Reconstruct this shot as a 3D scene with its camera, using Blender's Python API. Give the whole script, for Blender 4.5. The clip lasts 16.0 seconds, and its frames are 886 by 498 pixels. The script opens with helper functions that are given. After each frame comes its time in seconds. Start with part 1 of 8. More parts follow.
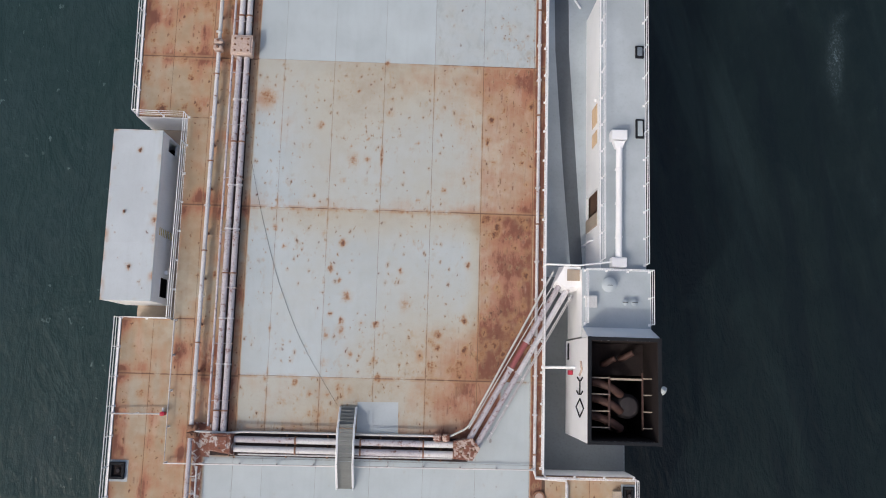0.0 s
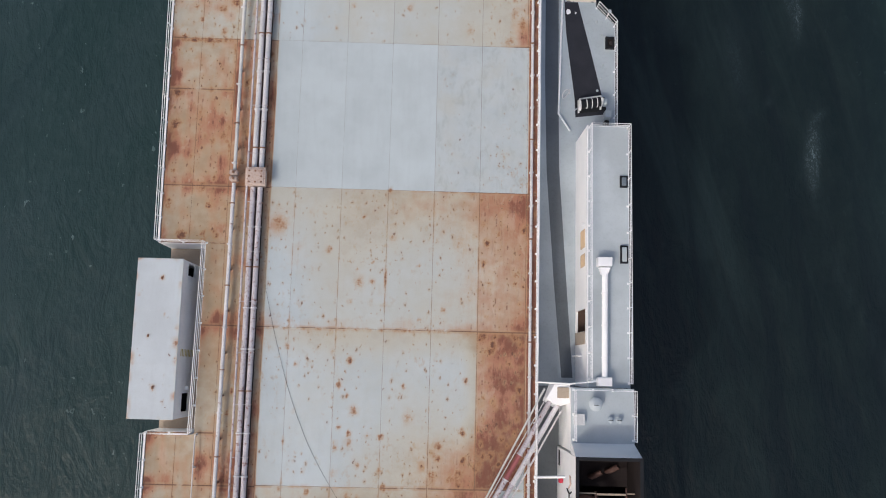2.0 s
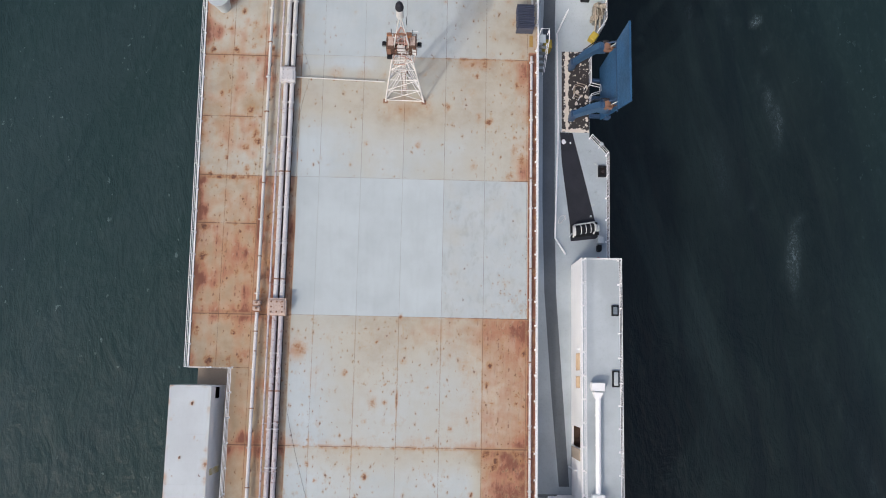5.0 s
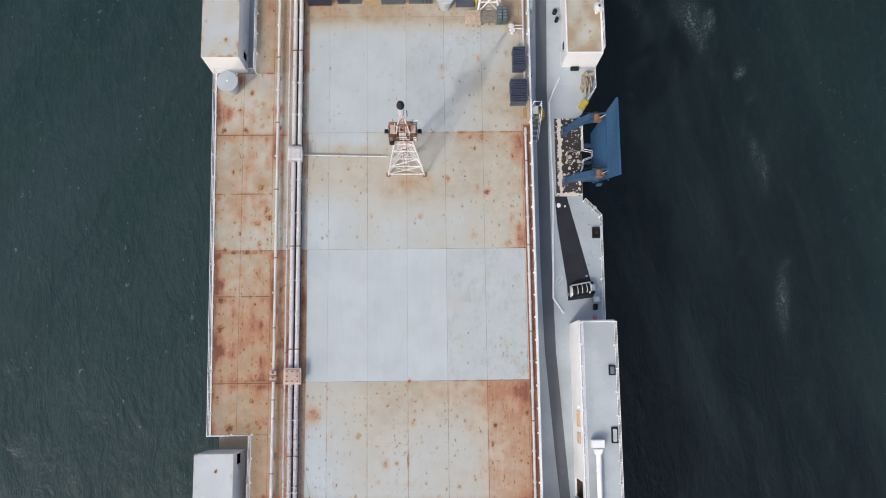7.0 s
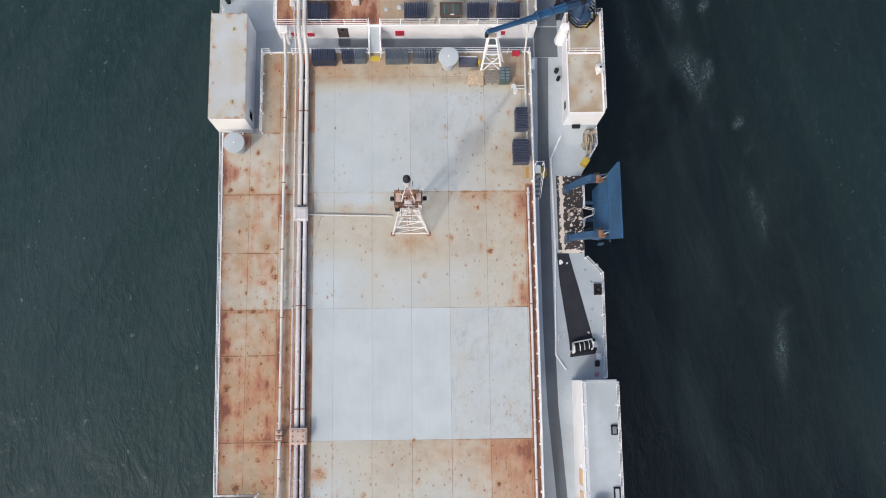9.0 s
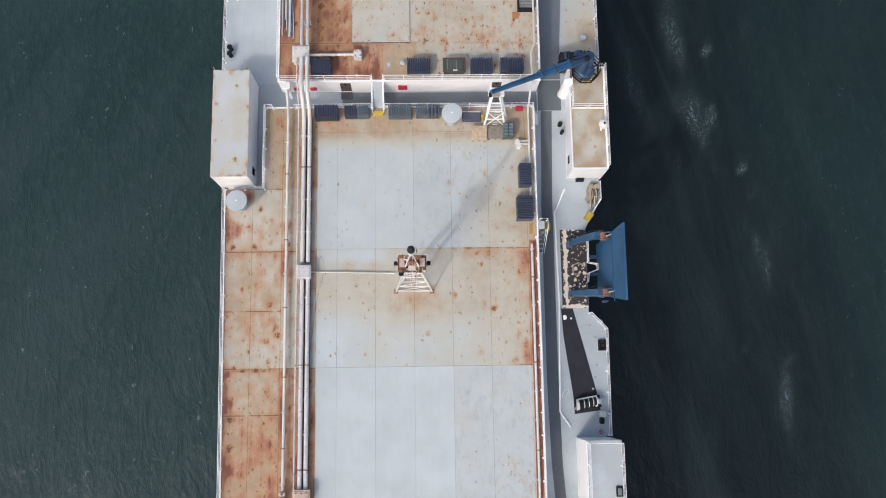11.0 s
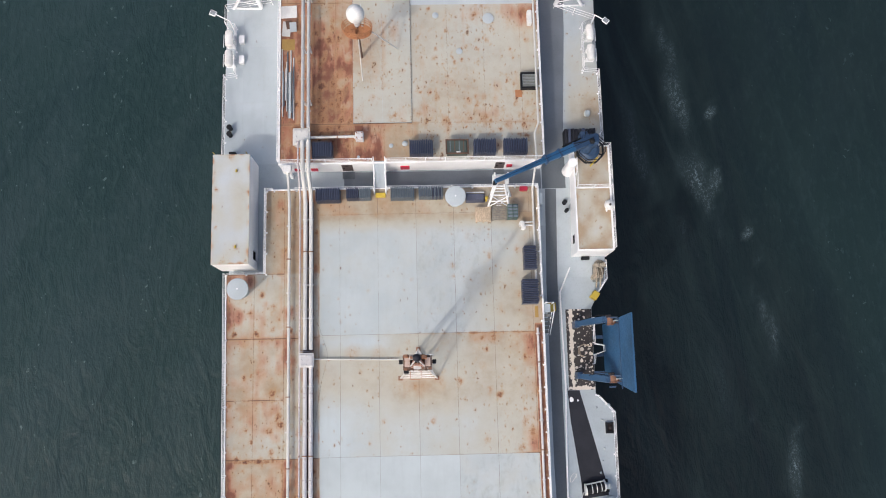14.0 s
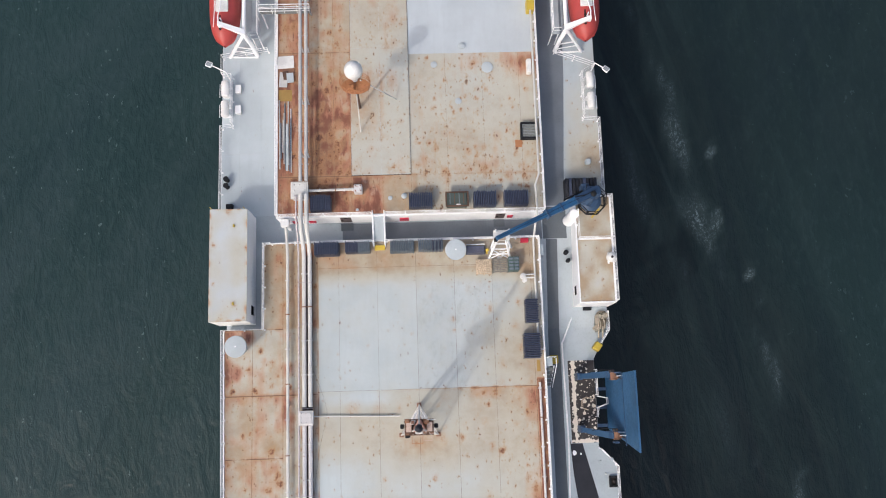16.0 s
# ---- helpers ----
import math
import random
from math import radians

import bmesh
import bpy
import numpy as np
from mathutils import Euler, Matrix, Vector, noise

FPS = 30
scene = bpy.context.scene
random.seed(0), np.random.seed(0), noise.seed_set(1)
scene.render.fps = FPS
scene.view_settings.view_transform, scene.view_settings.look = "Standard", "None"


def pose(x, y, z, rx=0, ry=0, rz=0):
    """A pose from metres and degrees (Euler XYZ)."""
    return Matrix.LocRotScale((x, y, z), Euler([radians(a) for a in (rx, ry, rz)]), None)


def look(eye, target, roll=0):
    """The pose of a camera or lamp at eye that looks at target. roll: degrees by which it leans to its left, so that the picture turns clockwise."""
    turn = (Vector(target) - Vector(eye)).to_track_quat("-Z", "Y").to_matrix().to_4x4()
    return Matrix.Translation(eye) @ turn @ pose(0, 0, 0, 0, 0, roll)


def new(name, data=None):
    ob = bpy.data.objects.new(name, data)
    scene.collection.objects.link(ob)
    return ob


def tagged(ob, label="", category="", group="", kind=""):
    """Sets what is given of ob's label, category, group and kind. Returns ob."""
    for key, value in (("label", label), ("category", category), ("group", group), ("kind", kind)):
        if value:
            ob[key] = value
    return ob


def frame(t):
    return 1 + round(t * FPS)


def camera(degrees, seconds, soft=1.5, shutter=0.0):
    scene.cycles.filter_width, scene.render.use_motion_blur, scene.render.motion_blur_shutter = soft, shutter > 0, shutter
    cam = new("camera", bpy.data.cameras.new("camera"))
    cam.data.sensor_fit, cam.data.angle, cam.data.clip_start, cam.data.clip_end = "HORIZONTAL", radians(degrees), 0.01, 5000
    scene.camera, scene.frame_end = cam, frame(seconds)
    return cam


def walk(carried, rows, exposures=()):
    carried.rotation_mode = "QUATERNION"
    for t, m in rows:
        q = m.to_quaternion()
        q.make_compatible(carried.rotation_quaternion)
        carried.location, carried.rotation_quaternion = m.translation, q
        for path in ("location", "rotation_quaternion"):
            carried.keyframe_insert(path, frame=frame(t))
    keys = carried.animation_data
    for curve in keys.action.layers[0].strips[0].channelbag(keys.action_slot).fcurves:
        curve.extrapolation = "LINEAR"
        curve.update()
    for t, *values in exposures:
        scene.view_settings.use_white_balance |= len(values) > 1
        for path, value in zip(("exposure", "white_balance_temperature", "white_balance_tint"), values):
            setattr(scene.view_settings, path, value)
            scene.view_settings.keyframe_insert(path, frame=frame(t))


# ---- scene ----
cam = camera(55.6, 16.0, soft=1.05)
PATH = [
    (0, (-0.101, 5.433, 44.294), (-0.064, 5.715, 42.314), 9.2),
    (0.5, (-0.123, 7.201, 45.255), (-0.085, 7.47, 43.273), 9.6),
    (1, (-0.196, 8.922, 46.398), (-0.157, 9.189, 44.416), 9.7),
    (1.5, (-0.178, 10.311, 47.598), (-0.143, 10.586, 45.617), 8.8),
    (2, (-0.25, 11.613, 48.802), (-0.216, 11.893, 46.822), 8.4),
    (2.5, (-0.393, 12.79, 49.923), (-0.357, 13.078, 47.944), 8.5),
    (3, (-0.527, 14.023, 50.875), (-0.491, 14.309, 48.895), 8.6),
    (3.5, (-0.599, 15.227, 51.663), (-0.564, 15.511, 49.684), 8.4),
    (4, (-0.624, 16.408, 52.467), (-0.591, 16.691, 50.487), 8.0),
    (4.5, (-0.776, 17.456, 53.277), (-0.741, 17.743, 51.297), 8.2),
    (5, (-0.983, 18.363, 54.12), (-0.946, 18.657, 52.142), 8.4),
    (5.2, (-1.031, 18.742, 54.291), (-0.99, 19.037, 52.313), 8.7),
    (7.3, (-1.281, 22.857, 58.164), (-1.247, 23.155, 56.187), 5.9),
    (7.5, (-1.323, 23.195, 58.313), (-1.287, 23.497, 56.336), 6.4),
    (8, (-1.472, 23.912, 58.929), (-1.433, 24.223, 56.954), 6.5),
    (8.5, (-1.511, 24.822, 59.06), (-1.473, 25.135, 57.085), 6.3),
    (9, (-1.732, 25.743, 59.053), (-1.689, 26.059, 57.079), 7.1),
    (9.2, (-1.786, 26.105, 59.057), (-1.742, 26.423, 57.082), 7.3),
    (11.3, (-1.992, 30.053, 59.353), (-1.948, 30.382, 57.381), 6.8),
    (11.5, (-2.022, 30.447, 59.354), (-1.977, 30.777, 57.382), 6.7),
    (12, (-2.101, 31.355, 59.361), (-2.055, 31.689, 57.389), 6.8),
    (12.5, (-2.199, 32.386, 59.41), (-2.151, 32.72, 57.438), 7.1),
    (13, (-2.126, 33.42, 59.441), (-2.081, 33.752, 57.469), 6.5),
    (13.5, (-2.187, 34.293, 59.43), (-2.141, 34.629, 57.459), 6.5),
    (14, (-2.296, 35.364, 59.443), (-2.247, 35.697, 57.471), 7.1),
    (14.5, (-2.247, 36.198, 59.434), (-2.199, 36.536, 57.463), 6.8),
    (15, (-2.453, 37.09, 59.418), (-2.397, 37.43, 57.448), 7.7),
    (15.5, (-2.474, 38.122, 59.385), (-2.417, 38.459, 57.414), 8.0),
    (16, (-2.477, 39.024, 59.343), (-2.419, 39.363, 57.373), 8.0),
]
walk(cam, [(t, look(eye, target, roll)) for t, eye, target, roll in PATH],
     [(0, -.08, 6500, 10), (5, .07, 6500, 10), (9, .19, 6500, 10), (16, .24, 6560, 10)])

# ---------------------------------------------------------------- world and light
SUN_DIR = Vector((4.72, 6.12, -8.0)).normalized()          # the way the light travels
world = bpy.data.worlds.new("sky")
scene.world = world
world.use_nodes = True
wn = world.node_tree
sky = wn.nodes.new("ShaderNodeTexSky")
sky.sky_type = 'NISHITA'
sky.sun_disc = False
sky.sun_elevation = math.asin(-SUN_DIR.z)
sky.sun_rotation = math.atan2(-SUN_DIR.x, -SUN_DIR.y)
sky.air_density, sky.dust_density, sky.ozone_density = 1.0, 5.0, 0.6
wn.nodes["Background"].inputs[1].default_value = 0.142
wn.links.new(sky.outputs[0], wn.nodes["Background"].inputs[0])
sun = new("sun", bpy.data.lights.new("sun", 'SUN'))
sun.data.energy, sun.data.angle, sun.data.color = 1.02, radians(1.0), (1.0, 0.978, 0.947)
sun.matrix_world = look((0, 0, 60), Vector((0, 0, 60)) + SUN_DIR)


# ---------------------------------------------------------------- mesh helpers
class M:
    """A small mesh under construction."""

    def __init__(self):
        self.v, self.f, self.s = [], [], []

    def convex(self, vs, fs, smooth=False):
        n = len(self.v)
        vs = [Vector(p) for p in vs]
        c = sum(vs, Vector()) / len(vs)
        for f in fs:
            a, b, d = vs[f[0]], vs[f[1]], vs[f[2]]
            mid = sum((vs[i] for i in f), Vector()) / len(f)
            f = list(f)
            if (b - a).cross(d - a).dot(mid - c) < 0:
                f.reverse()
            self.f.append([n + i for i in f])
            self.s.append(smooth)
        self.v += [tuple(p) for p in vs]
        return self

    def box(self, x0, x1, y0, y1, z0, z1, c=0.0, turn=None):
        cx, cy, cz = (x0 + x1) / 2, (y0 + y1) / 2, (z0 + z1) / 2
        hx, hy, hz = abs(x1 - x0) / 2, abs(y1 - y0) / 2, abs(z1 - z0) / 2
        vs, fs = [], []
        if c <= 0:
            for sx in (-1, 1):
                for sy in (-1, 1):
                    for sz in (-1, 1):
                        vs.append(Vector((sx * hx, sy * hy, sz * hz)))
            fs = [(0, 1, 3, 2), (4, 5, 7, 6), (0, 1, 5, 4), (2, 3, 7, 6), (0, 2, 6, 4), (1, 3, 7, 5)]
        else:
            c = min(c, hx * .9, hy * .9, hz * .9)
            idx = {}
            for sx in (-1, 1):
                for sy in (-1, 1):
                    for sz in (-1, 1):
                        idx[sx, sy, sz] = len(vs)
                        vs += [Vector((sx * hx, sy * (hy - c), sz * (hz - c))), Vector((sx * (hx - c), sy * hy, sz * (hz - c))), Vector((sx * (hx - c), sy * (hy - c), sz * hz))]
            for s in (-1, 1):
                fs.append([idx[s, a, b] for a, b in ((-1, -1), (-1, 1), (1, 1), (1, -1))])
                fs.append([idx[a, s, b] + 1 for a, b in ((-1, -1), (-1, 1), (1, 1), (1, -1))])
                fs.append([idx[a, b, s] + 2 for a, b in ((-1, -1), (-1, 1), (1, 1), (1, -1))])
                for r in (-1, 1):
                    fs.append([idx[s, r, -1], idx[s, r, 1], idx[s, r, 1] + 1, idx[s, r, -1] + 1])
                    fs.append([idx[s, -1, r], idx[s, 1, r], idx[s, 1, r] + 2, idx[s, -1, r] + 2])
                    fs.append([idx[-1, s, r] + 1, idx[1, s, r] + 1, idx[1, s, r] + 2, idx[-1, s, r] + 2])
            for k in idx.values():
                fs.append([k, k + 1, k + 2])
        mid = Vector((cx, cy, cz))
        if turn is not None:
            vs = [turn @ p for p in vs]
        return self.convex([p + mid for p in vs], fs)

    def prism(self, poly, z0, z1):
        """An upright prism over a polygon given anticlockwise."""
        n, k = len(self.v), len(poly)
        self.v += [(x, y, z0) for x, y in poly] + [(x, y, z1) for x, y in poly]
        self.f += [[n + i for i in reversed(range(k))], [n + k + i for i in range(k)]]
        self.f += [[n + i, n + (i + 1) % k, n + k + (i + 1) % k, n + k + i] for i in range(k)]
        self.s += [False] * (k + 2)
        return self

    def tube(self, pts, r, n=10, r1=None, caps=True, smooth=True):
        pts = [Vector(p) for p in pts]
        base, k = len(self.v), len(pts)
        up = None
        for i, p in enumerate(pts):
            d = ((pts[min(i + 1, k - 1)] - pts[max(i - 1, 0)])).normalized()
            a = Vector((0, 0, 1)) if abs(d.z) < .95 else Vector((1, 0, 0))
            if up is None:
                up = (a - d * a.dot(d)).normalized()
            else:
                up = (up - d * up.dot(d)).normalized()
            side = d.cross(up)
            rr = r if r1 is None else r + (r1 - r) * i / max(1, k - 1)
            self.v += [tuple(p + (up * math.cos(q) + side * math.sin(q)) * rr) for q in [2 * math.pi * j / n for j in range(n)]]
        for i in range(k - 1):
            for j in range(n):
                a, b = base + i * n + j, base + i * n + (j + 1) % n
                self.f.append([a, b, b + n, a + n][::-1])
                self.s.append(smooth)
        if caps:
            e = len(self.v)
            self.v += [self.v[base + j] for j in range(n)] + [self.v[base + (k - 1) * n + j] for j in range(n)]
            self.f += [[e + j for j in range(n)], [e + n + j for j in reversed(range(n))]]
            self.s += [False, False]
        return self

    def lathe(self, centre, profile, n=24, smooth=True):
        """A turned body: profile of (radius, height) from bottom to top; creases where the profile turns sharply."""
        cx, cy, cz = centre
        runs, cur = [], [profile[0]]
        for i in range(1, len(profile)):
            cur.append(profile[i])
            if i < len(profile) - 1:
                a, b, c = profile[i - 1], profile[i], profile[i + 1]
                u, w = (b[0] - a[0], b[1] - a[1]), (c[0] - b[0], c[1] - b[1])
                turn = abs(math.atan2(u[0] * w[1] - u[1] * w[0], u[0] * w[0] + u[1] * w[1]))
                if turn > radians(38):
                    runs.append(cur)
                    cur = [profile[i]]
        runs.append(cur)
        ang = [2 * math.pi * j / n for j in range(n)]
        for run in runs:
            base = len(self.v)
            for r, z in run:
                r = max(r, 1e-4)
                self.v += [(cx + r * math.cos(q), cy + r * math.sin(q), cz + z) for q in ang]
            for i in range(len(run) - 1):
                for j in range(n):
                    a, b = base + i * n + j, base + i * n + (j + 1) % n
                    self.f.append([a, b, b + n, a + n])
                    self.s.append(smooth)
        for (r, z), flip in ((profile[0], True), (profile[-1], False)):
            if r > 1e-3:
                base = len(self.v)
                self.v += [(cx + r * math.cos(q), cy + r * math.sin(q), cz + z) for q in ang]
                self.f.append([base + j for j in (reversed(range(n)) if flip else range(n))])
                self.s.append(False)
        return self

    def ring(self, centre, r, t, n=24):
        return self.tube([(centre[0] + r * math.cos(a), centre[1] + r * math.sin(a), centre[2]) for a in [2 * math.pi * i / n for i in range(n + 1)]], t, 6)

    def sheet(self, poly, z, t=0.008):
        return self.prism(poly, z - t, z)

    def move(self, m):
        self.v = [tuple(m @ Vector(p)) for p in self.v]
        return self

    def mesh(self, name, mat):
        me = bpy.data.meshes.new(name)
        me.from_pydata(self.v, [], self.f)
        me.polygons.foreach_set("use_smooth", self.s)
        if mat is not None:
            me.materials.append(mat)
        me.update()
        return me


def thing(name, label, category, base=(0, 0, 0), group="", kind=""):
    """An Empty at a thing's base; its parts are given in world metres."""
    ob = new(name)
    ob.location = base
    ob.empty_display_size = 0.2
    return tagged(ob, label, category, group, kind)


def base_of(ob):
    v = Vector()
    while ob is not None:
        v += ob.location
        ob = ob.parent
    return v


def part(name, m, mat, parent, label=""):
    me = m if isinstance(m, bpy.types.Mesh) else m.mesh(name, mat)
    ob = new(name, me)
    ob.parent = parent
    if parent.type == 'EMPTY' or parent.location.length > 0:
        ob.matrix_parent_inverse = Matrix.Translation(-base_of(parent))
    return tagged(ob, label)


def whole(name, m, mat, label, category="", kind="", group=""):
    return tagged(new(name, m.mesh(name, mat)), label, category, group, kind)


def wall_cells(m, axis, at, thick, u0, u1, z0, z1, holes=()):
    """A wall of boxes with real openings; axis 'x': it stands at x = at and runs along y."""
    us = sorted({u0, u1, *[h[0] for h in holes], *[h[1] for h in holes]})
    zs = sorted({z0, z1, *[h[2] for h in holes], *[h[3] for h in holes]})
    for a, b in zip(us, us[1:]):
        for c, d in zip(zs, zs[1:]):
            if any(h[0] <= a and b <= h[1] and h[2] <= c and d <= h[3] for h in holes):
                continue
            if axis == 'x':
                m.box(at, at + thick, a, b, c, d)
            else:
                m.box(a, b, at, at + thick, c, d)
    return m


# ---------------------------------------------------------------- materials
def nodes_of(name):
    mat = bpy.data.materials.new(name)
    mat.use_nodes = True
    t = mat.node_tree
    return mat, t, t.nodes["Principled BSDF"]


def node(t, kind, **kw):
    n = t.nodes.new(kind)
    for k, v in kw.items():
        if k in n.inputs:
            n.inputs[k].default_value = v
    return n


def noise_at(t, scale, detail=4.0, rough=0.55, stretch=None, distort=0.0, turn=0.0):
    pos = t.nodes.new("ShaderNodeNewGeometry").outputs["Position"]
    if turn:
        mp = node(t, "ShaderNodeMapping", Rotation=(0, 0, radians(turn)))
        t.links.new(pos, mp.inputs["Vector"])
        pos = mp.outputs[0]
    if stretch:
        mp = node(t, "ShaderNodeMapping", Scale=stretch)
        t.links.new(pos, mp.inputs["Vector"])
        pos = mp.outputs[0]
    n = node(t, "ShaderNodeTexNoise", Scale=scale, Detail=detail, Roughness=rough, Distortion=distort)
    t.links.new(pos, n.inputs["Vector"])
    return n.outputs["Fac"]


def ramp(t, fac, a, b, lo=0.0, hi=1.0):
    n = node(t, "ShaderNodeMapRange")
    n.interpolation_type = 'SMOOTHSTEP'
    t.links.new(fac, n.inputs[0])
    for i, v in ((1, a), (2, b), (3, lo), (4, hi)):
        n.inputs[i].default_value = v
    return n.outputs[0]


def calc(t, op, a, b=None, c=None):
    n = t.nodes.new("ShaderNodeMath")
    n.operation = op
    for i, x in enumerate((a, b, c)):
        if x is None:
            continue
        if isinstance(x, (int, float)):
            n.inputs[i].default_value = x
        else:
            t.links.new(x, n.inputs[i])
    return n.outputs[0]


def mix(t, fac, a, b, blend='MIX'):
    n = t.nodes.new("ShaderNodeMix")
    n.data_type = 'RGBA'
    n.blend_type = blend
    for sock, x in ((n.inputs[0], fac), (n.inputs[6], a), (n.inputs[7], b)):
        if isinstance(x, (int, float)):
            sock.default_value = x
        elif isinstance(x, tuple):
            sock.default_value = (*x, 1)
        else:
            t.links.new(x, sock)
    return n.outputs[2]


def bump(t, bs, height, strength=0.3, distance=0.02):
    n = node(t, "ShaderNodeBump", Strength=strength, Distance=distance)
    t.links.new(height, n.inputs["Height"])
    t.links.new(n.outputs[0], bs.inputs["Normal"])


RUST, DARK_RUST, TAN = (0.25, 0.095, 0.035), (0.10, 0.038, 0.022), (0.43, 0.31, 0.21)


def paint(name, colour, rough=0.5, rust=0.3, dirt=0.25, scale=1.0, metal=0.0, streak=None, stain=None, low=.86):
    """Marine paint on steel: uneven tone, grime, rust freckles and a slightly wavy plate."""
    mat, t, bs = nodes_of(name)
    big = noise_at(t, 0.35 * scale, 3)
    fine = noise_at(t, 9 * scale, 5, 0.65, streak)
    tone = mix(t, ramp(t, big, .3, .7), tuple(c * low for c in colour), tuple(min(1, c * 1.06) for c in colour))
    tone = mix(t, calc(t, 'MULTIPLY', ramp(t, fine, .48, .75), dirt), tone, tuple(c * .45 + .02 for c in colour))
    rnd = t.nodes.new("ShaderNodeObjectInfo").outputs["Random"]
    tone = mix(t, 1.0, tone, mix(t, rnd, (.92, .92, .93), (1, 1, 1)), 'MULTIPLY')
    if rust > 0:
        spots = noise_at(t, 2.3 * scale, 6, 0.7, streak, 0.4)
        halo = ramp(t, spots, .74 - .22 * rust, .86 - .2 * rust)
        core = ramp(t, spots, .80 - .2 * rust, .88 - .18 * rust)
        tone = mix(t, calc(t, 'MULTIPLY', halo, .75), tone, stain or TAN)
        tone = mix(t, core, tone, mix(t, fine, RUST, DARK_RUST))
    t.links.new(tone, bs.inputs["Base Color"])
    t.links.new(ramp(t, fine, .2, .8, max(0, rough - .1), min(1, rough + .15)), bs.inputs["Roughness"])
    bs.inputs["Metallic"].default_value = metal
    bump(t, bs, calc(t, 'ADD', fine, calc(t, 'MULTIPLY', big, 1.5)), 0.2, 0.012)
    return mat


def deck_paint(name, colour, grime=0.0):
    """Deck plating: grey paint, dusty film, soft rust stains, pits with a halo and rusty plate edges, worn in where the plates say so."""
    mat, t, bs = nodes_of(name)
    at = {}
    for k in ("film", "rust", "freckle", "edge", "spot"):
        n = t.nodes.new("ShaderNodeAttribute")
        n.attribute_name = k
        at[k] = n.outputs["Fac"]
    rnd = t.nodes.new("ShaderNodeObjectInfo").outputs["Random"]
    big, mid = noise_at(t, 0.4, 4, .6), noise_at(t, 1.5, 5, .6)
    streaks, drips = noise_at(t, 1.3, 4, .6, (2.6, .35, 1)), noise_at(t, 2.2, 5, .65, (3.2, .45, 1))
    blot, fine, grit = noise_at(t, 1.2, 7, .72, (1.5, .6, 1)), noise_at(t, 16, 5, .7), noise_at(t, 5.5, 6, .75)

    def off(n, amount):
        return calc(t, 'MULTIPLY', calc(t, 'SUBTRACT', n, .5), amount)
    base = mix(t, ramp(t, big, .3, .7), tuple(c * .93 for c in colour), tuple(min(1, c * 1.04) for c in colour))
    base = mix(t, 1.0, base, mix(t, rnd, (.94, .945, .95), (1.0, 1.0, 1.0)), 'MULTIPLY')
    base = mix(t, calc(t, 'MULTIPLY', ramp(t, streaks, .45, .75), .10), base, tuple(c * .6 for c in colour))
    if grime:
        smear = calc(t, 'MULTIPLY', ramp(t, noise_at(t, 1.6, 6, .72, (1.0, .6, 1), .4), .48, .68), grime)
        base = mix(t, smear, base, tuple(c * .62 for c in colour))
    # dusty film, then tan
    f = calc(t, 'ADD', at["film"], calc(t, 'ADD', off(mid, .3), off(big, .35)))
    f = calc(t, 'MULTIPLY', f, ramp(t, at["film"], 0, .15))
    base = mix(t, calc(t, 'MULTIPLY', ramp(t, f, .0, .6), .92), base, mix(t, ramp(t, big, .35, .65), (.47, .455, .385), (.44, .435, .385)))
    base = mix(t, calc(t, 'MULTIPLY', ramp(t, f, .45, 1.05), .95), base, mix(t, ramp(t, mid, .3, .7), (.395, .305, .207), (.34, .25, .16)))
    # soft rust stains, denser patches, dark drips down the plates
    r = calc(t, 'ADD', at["rust"], calc(t, 'ADD', off(mid, .5), off(streaks, .35)))
    keep = ramp(t, at["rust"], .02, .2)
    stain = calc(t, 'MULTIPLY', calc(t, 'MULTIPLY', ramp(t, r, .08, .85), keep), .88)
    base = mix(t, stain, base, mix(t, ramp(t, r, .3, .95), (.46, .268, .155), (.365, .145, .086)))
    pale = calc(t, 'MULTIPLY', ramp(t, noise_at(t, .9, 5, .6, (1.2, .8, 1), .8), .53, .66), ramp(t, at["rust"], .1, .6))
    base = mix(t, calc(t, 'MULTIPLY', pale, .42), base, (.50, .38, .29))
    base = mix(t, calc(t, 'MULTIPLY', calc(t, 'MULTIPLY', ramp(t, calc(t, 'ADD', r, off(blot, 1.6)), .78, 1.08), keep), .8), base, (.18, .064, .042))
    base = mix(t, calc(t, 'MULTIPLY', calc(t, 'MULTIPLY', ramp(t, drips, .55, .70), ramp(t, at["rust"], .3, .95)), .78), base, (.135, .055, .042))
    base = mix(t, calc(t, 'MULTIPLY', ramp(t, r, .85, 1.3), .7), base, (.185, .076, .050))
    base = mix(t, calc(t, 'MULTIPLY', ramp(t, fine, .52, .74), .22), base, mix(t, .55, base, (.10, .075, .06)))
    base = mix(t, calc(t, 'MULTIPLY', ramp(t, grit, .60, .72), calc(t, 'MULTIPLY_ADD', at["freckle"], .6, .08)), base, mix(t, .5, base, (.20, .12, .08)))
    # rows of rust dots along the welds of the stiffeners below
    xyz = t.nodes.new("ShaderNodeSeparateXYZ")
    t.links.new(t.nodes.new("ShaderNodeNewGeometry").outputs["Position"], xyz.inputs[0])
    weld = calc(t, 'ABSOLUTE', calc(t, 'SUBTRACT', calc(t, 'FRACT', calc(t, 'MULTIPLY_ADD', mid, .10, calc(t, 'MULTIPLY', xyz.outputs[0], 1.47))), .5))
    row = calc(t, 'MULTIPLY', ramp(t, weld, .10, .02), ramp(t, noise_at(t, 2.6, 4, .7, (.6, 1.0, 1)), .53, .63))
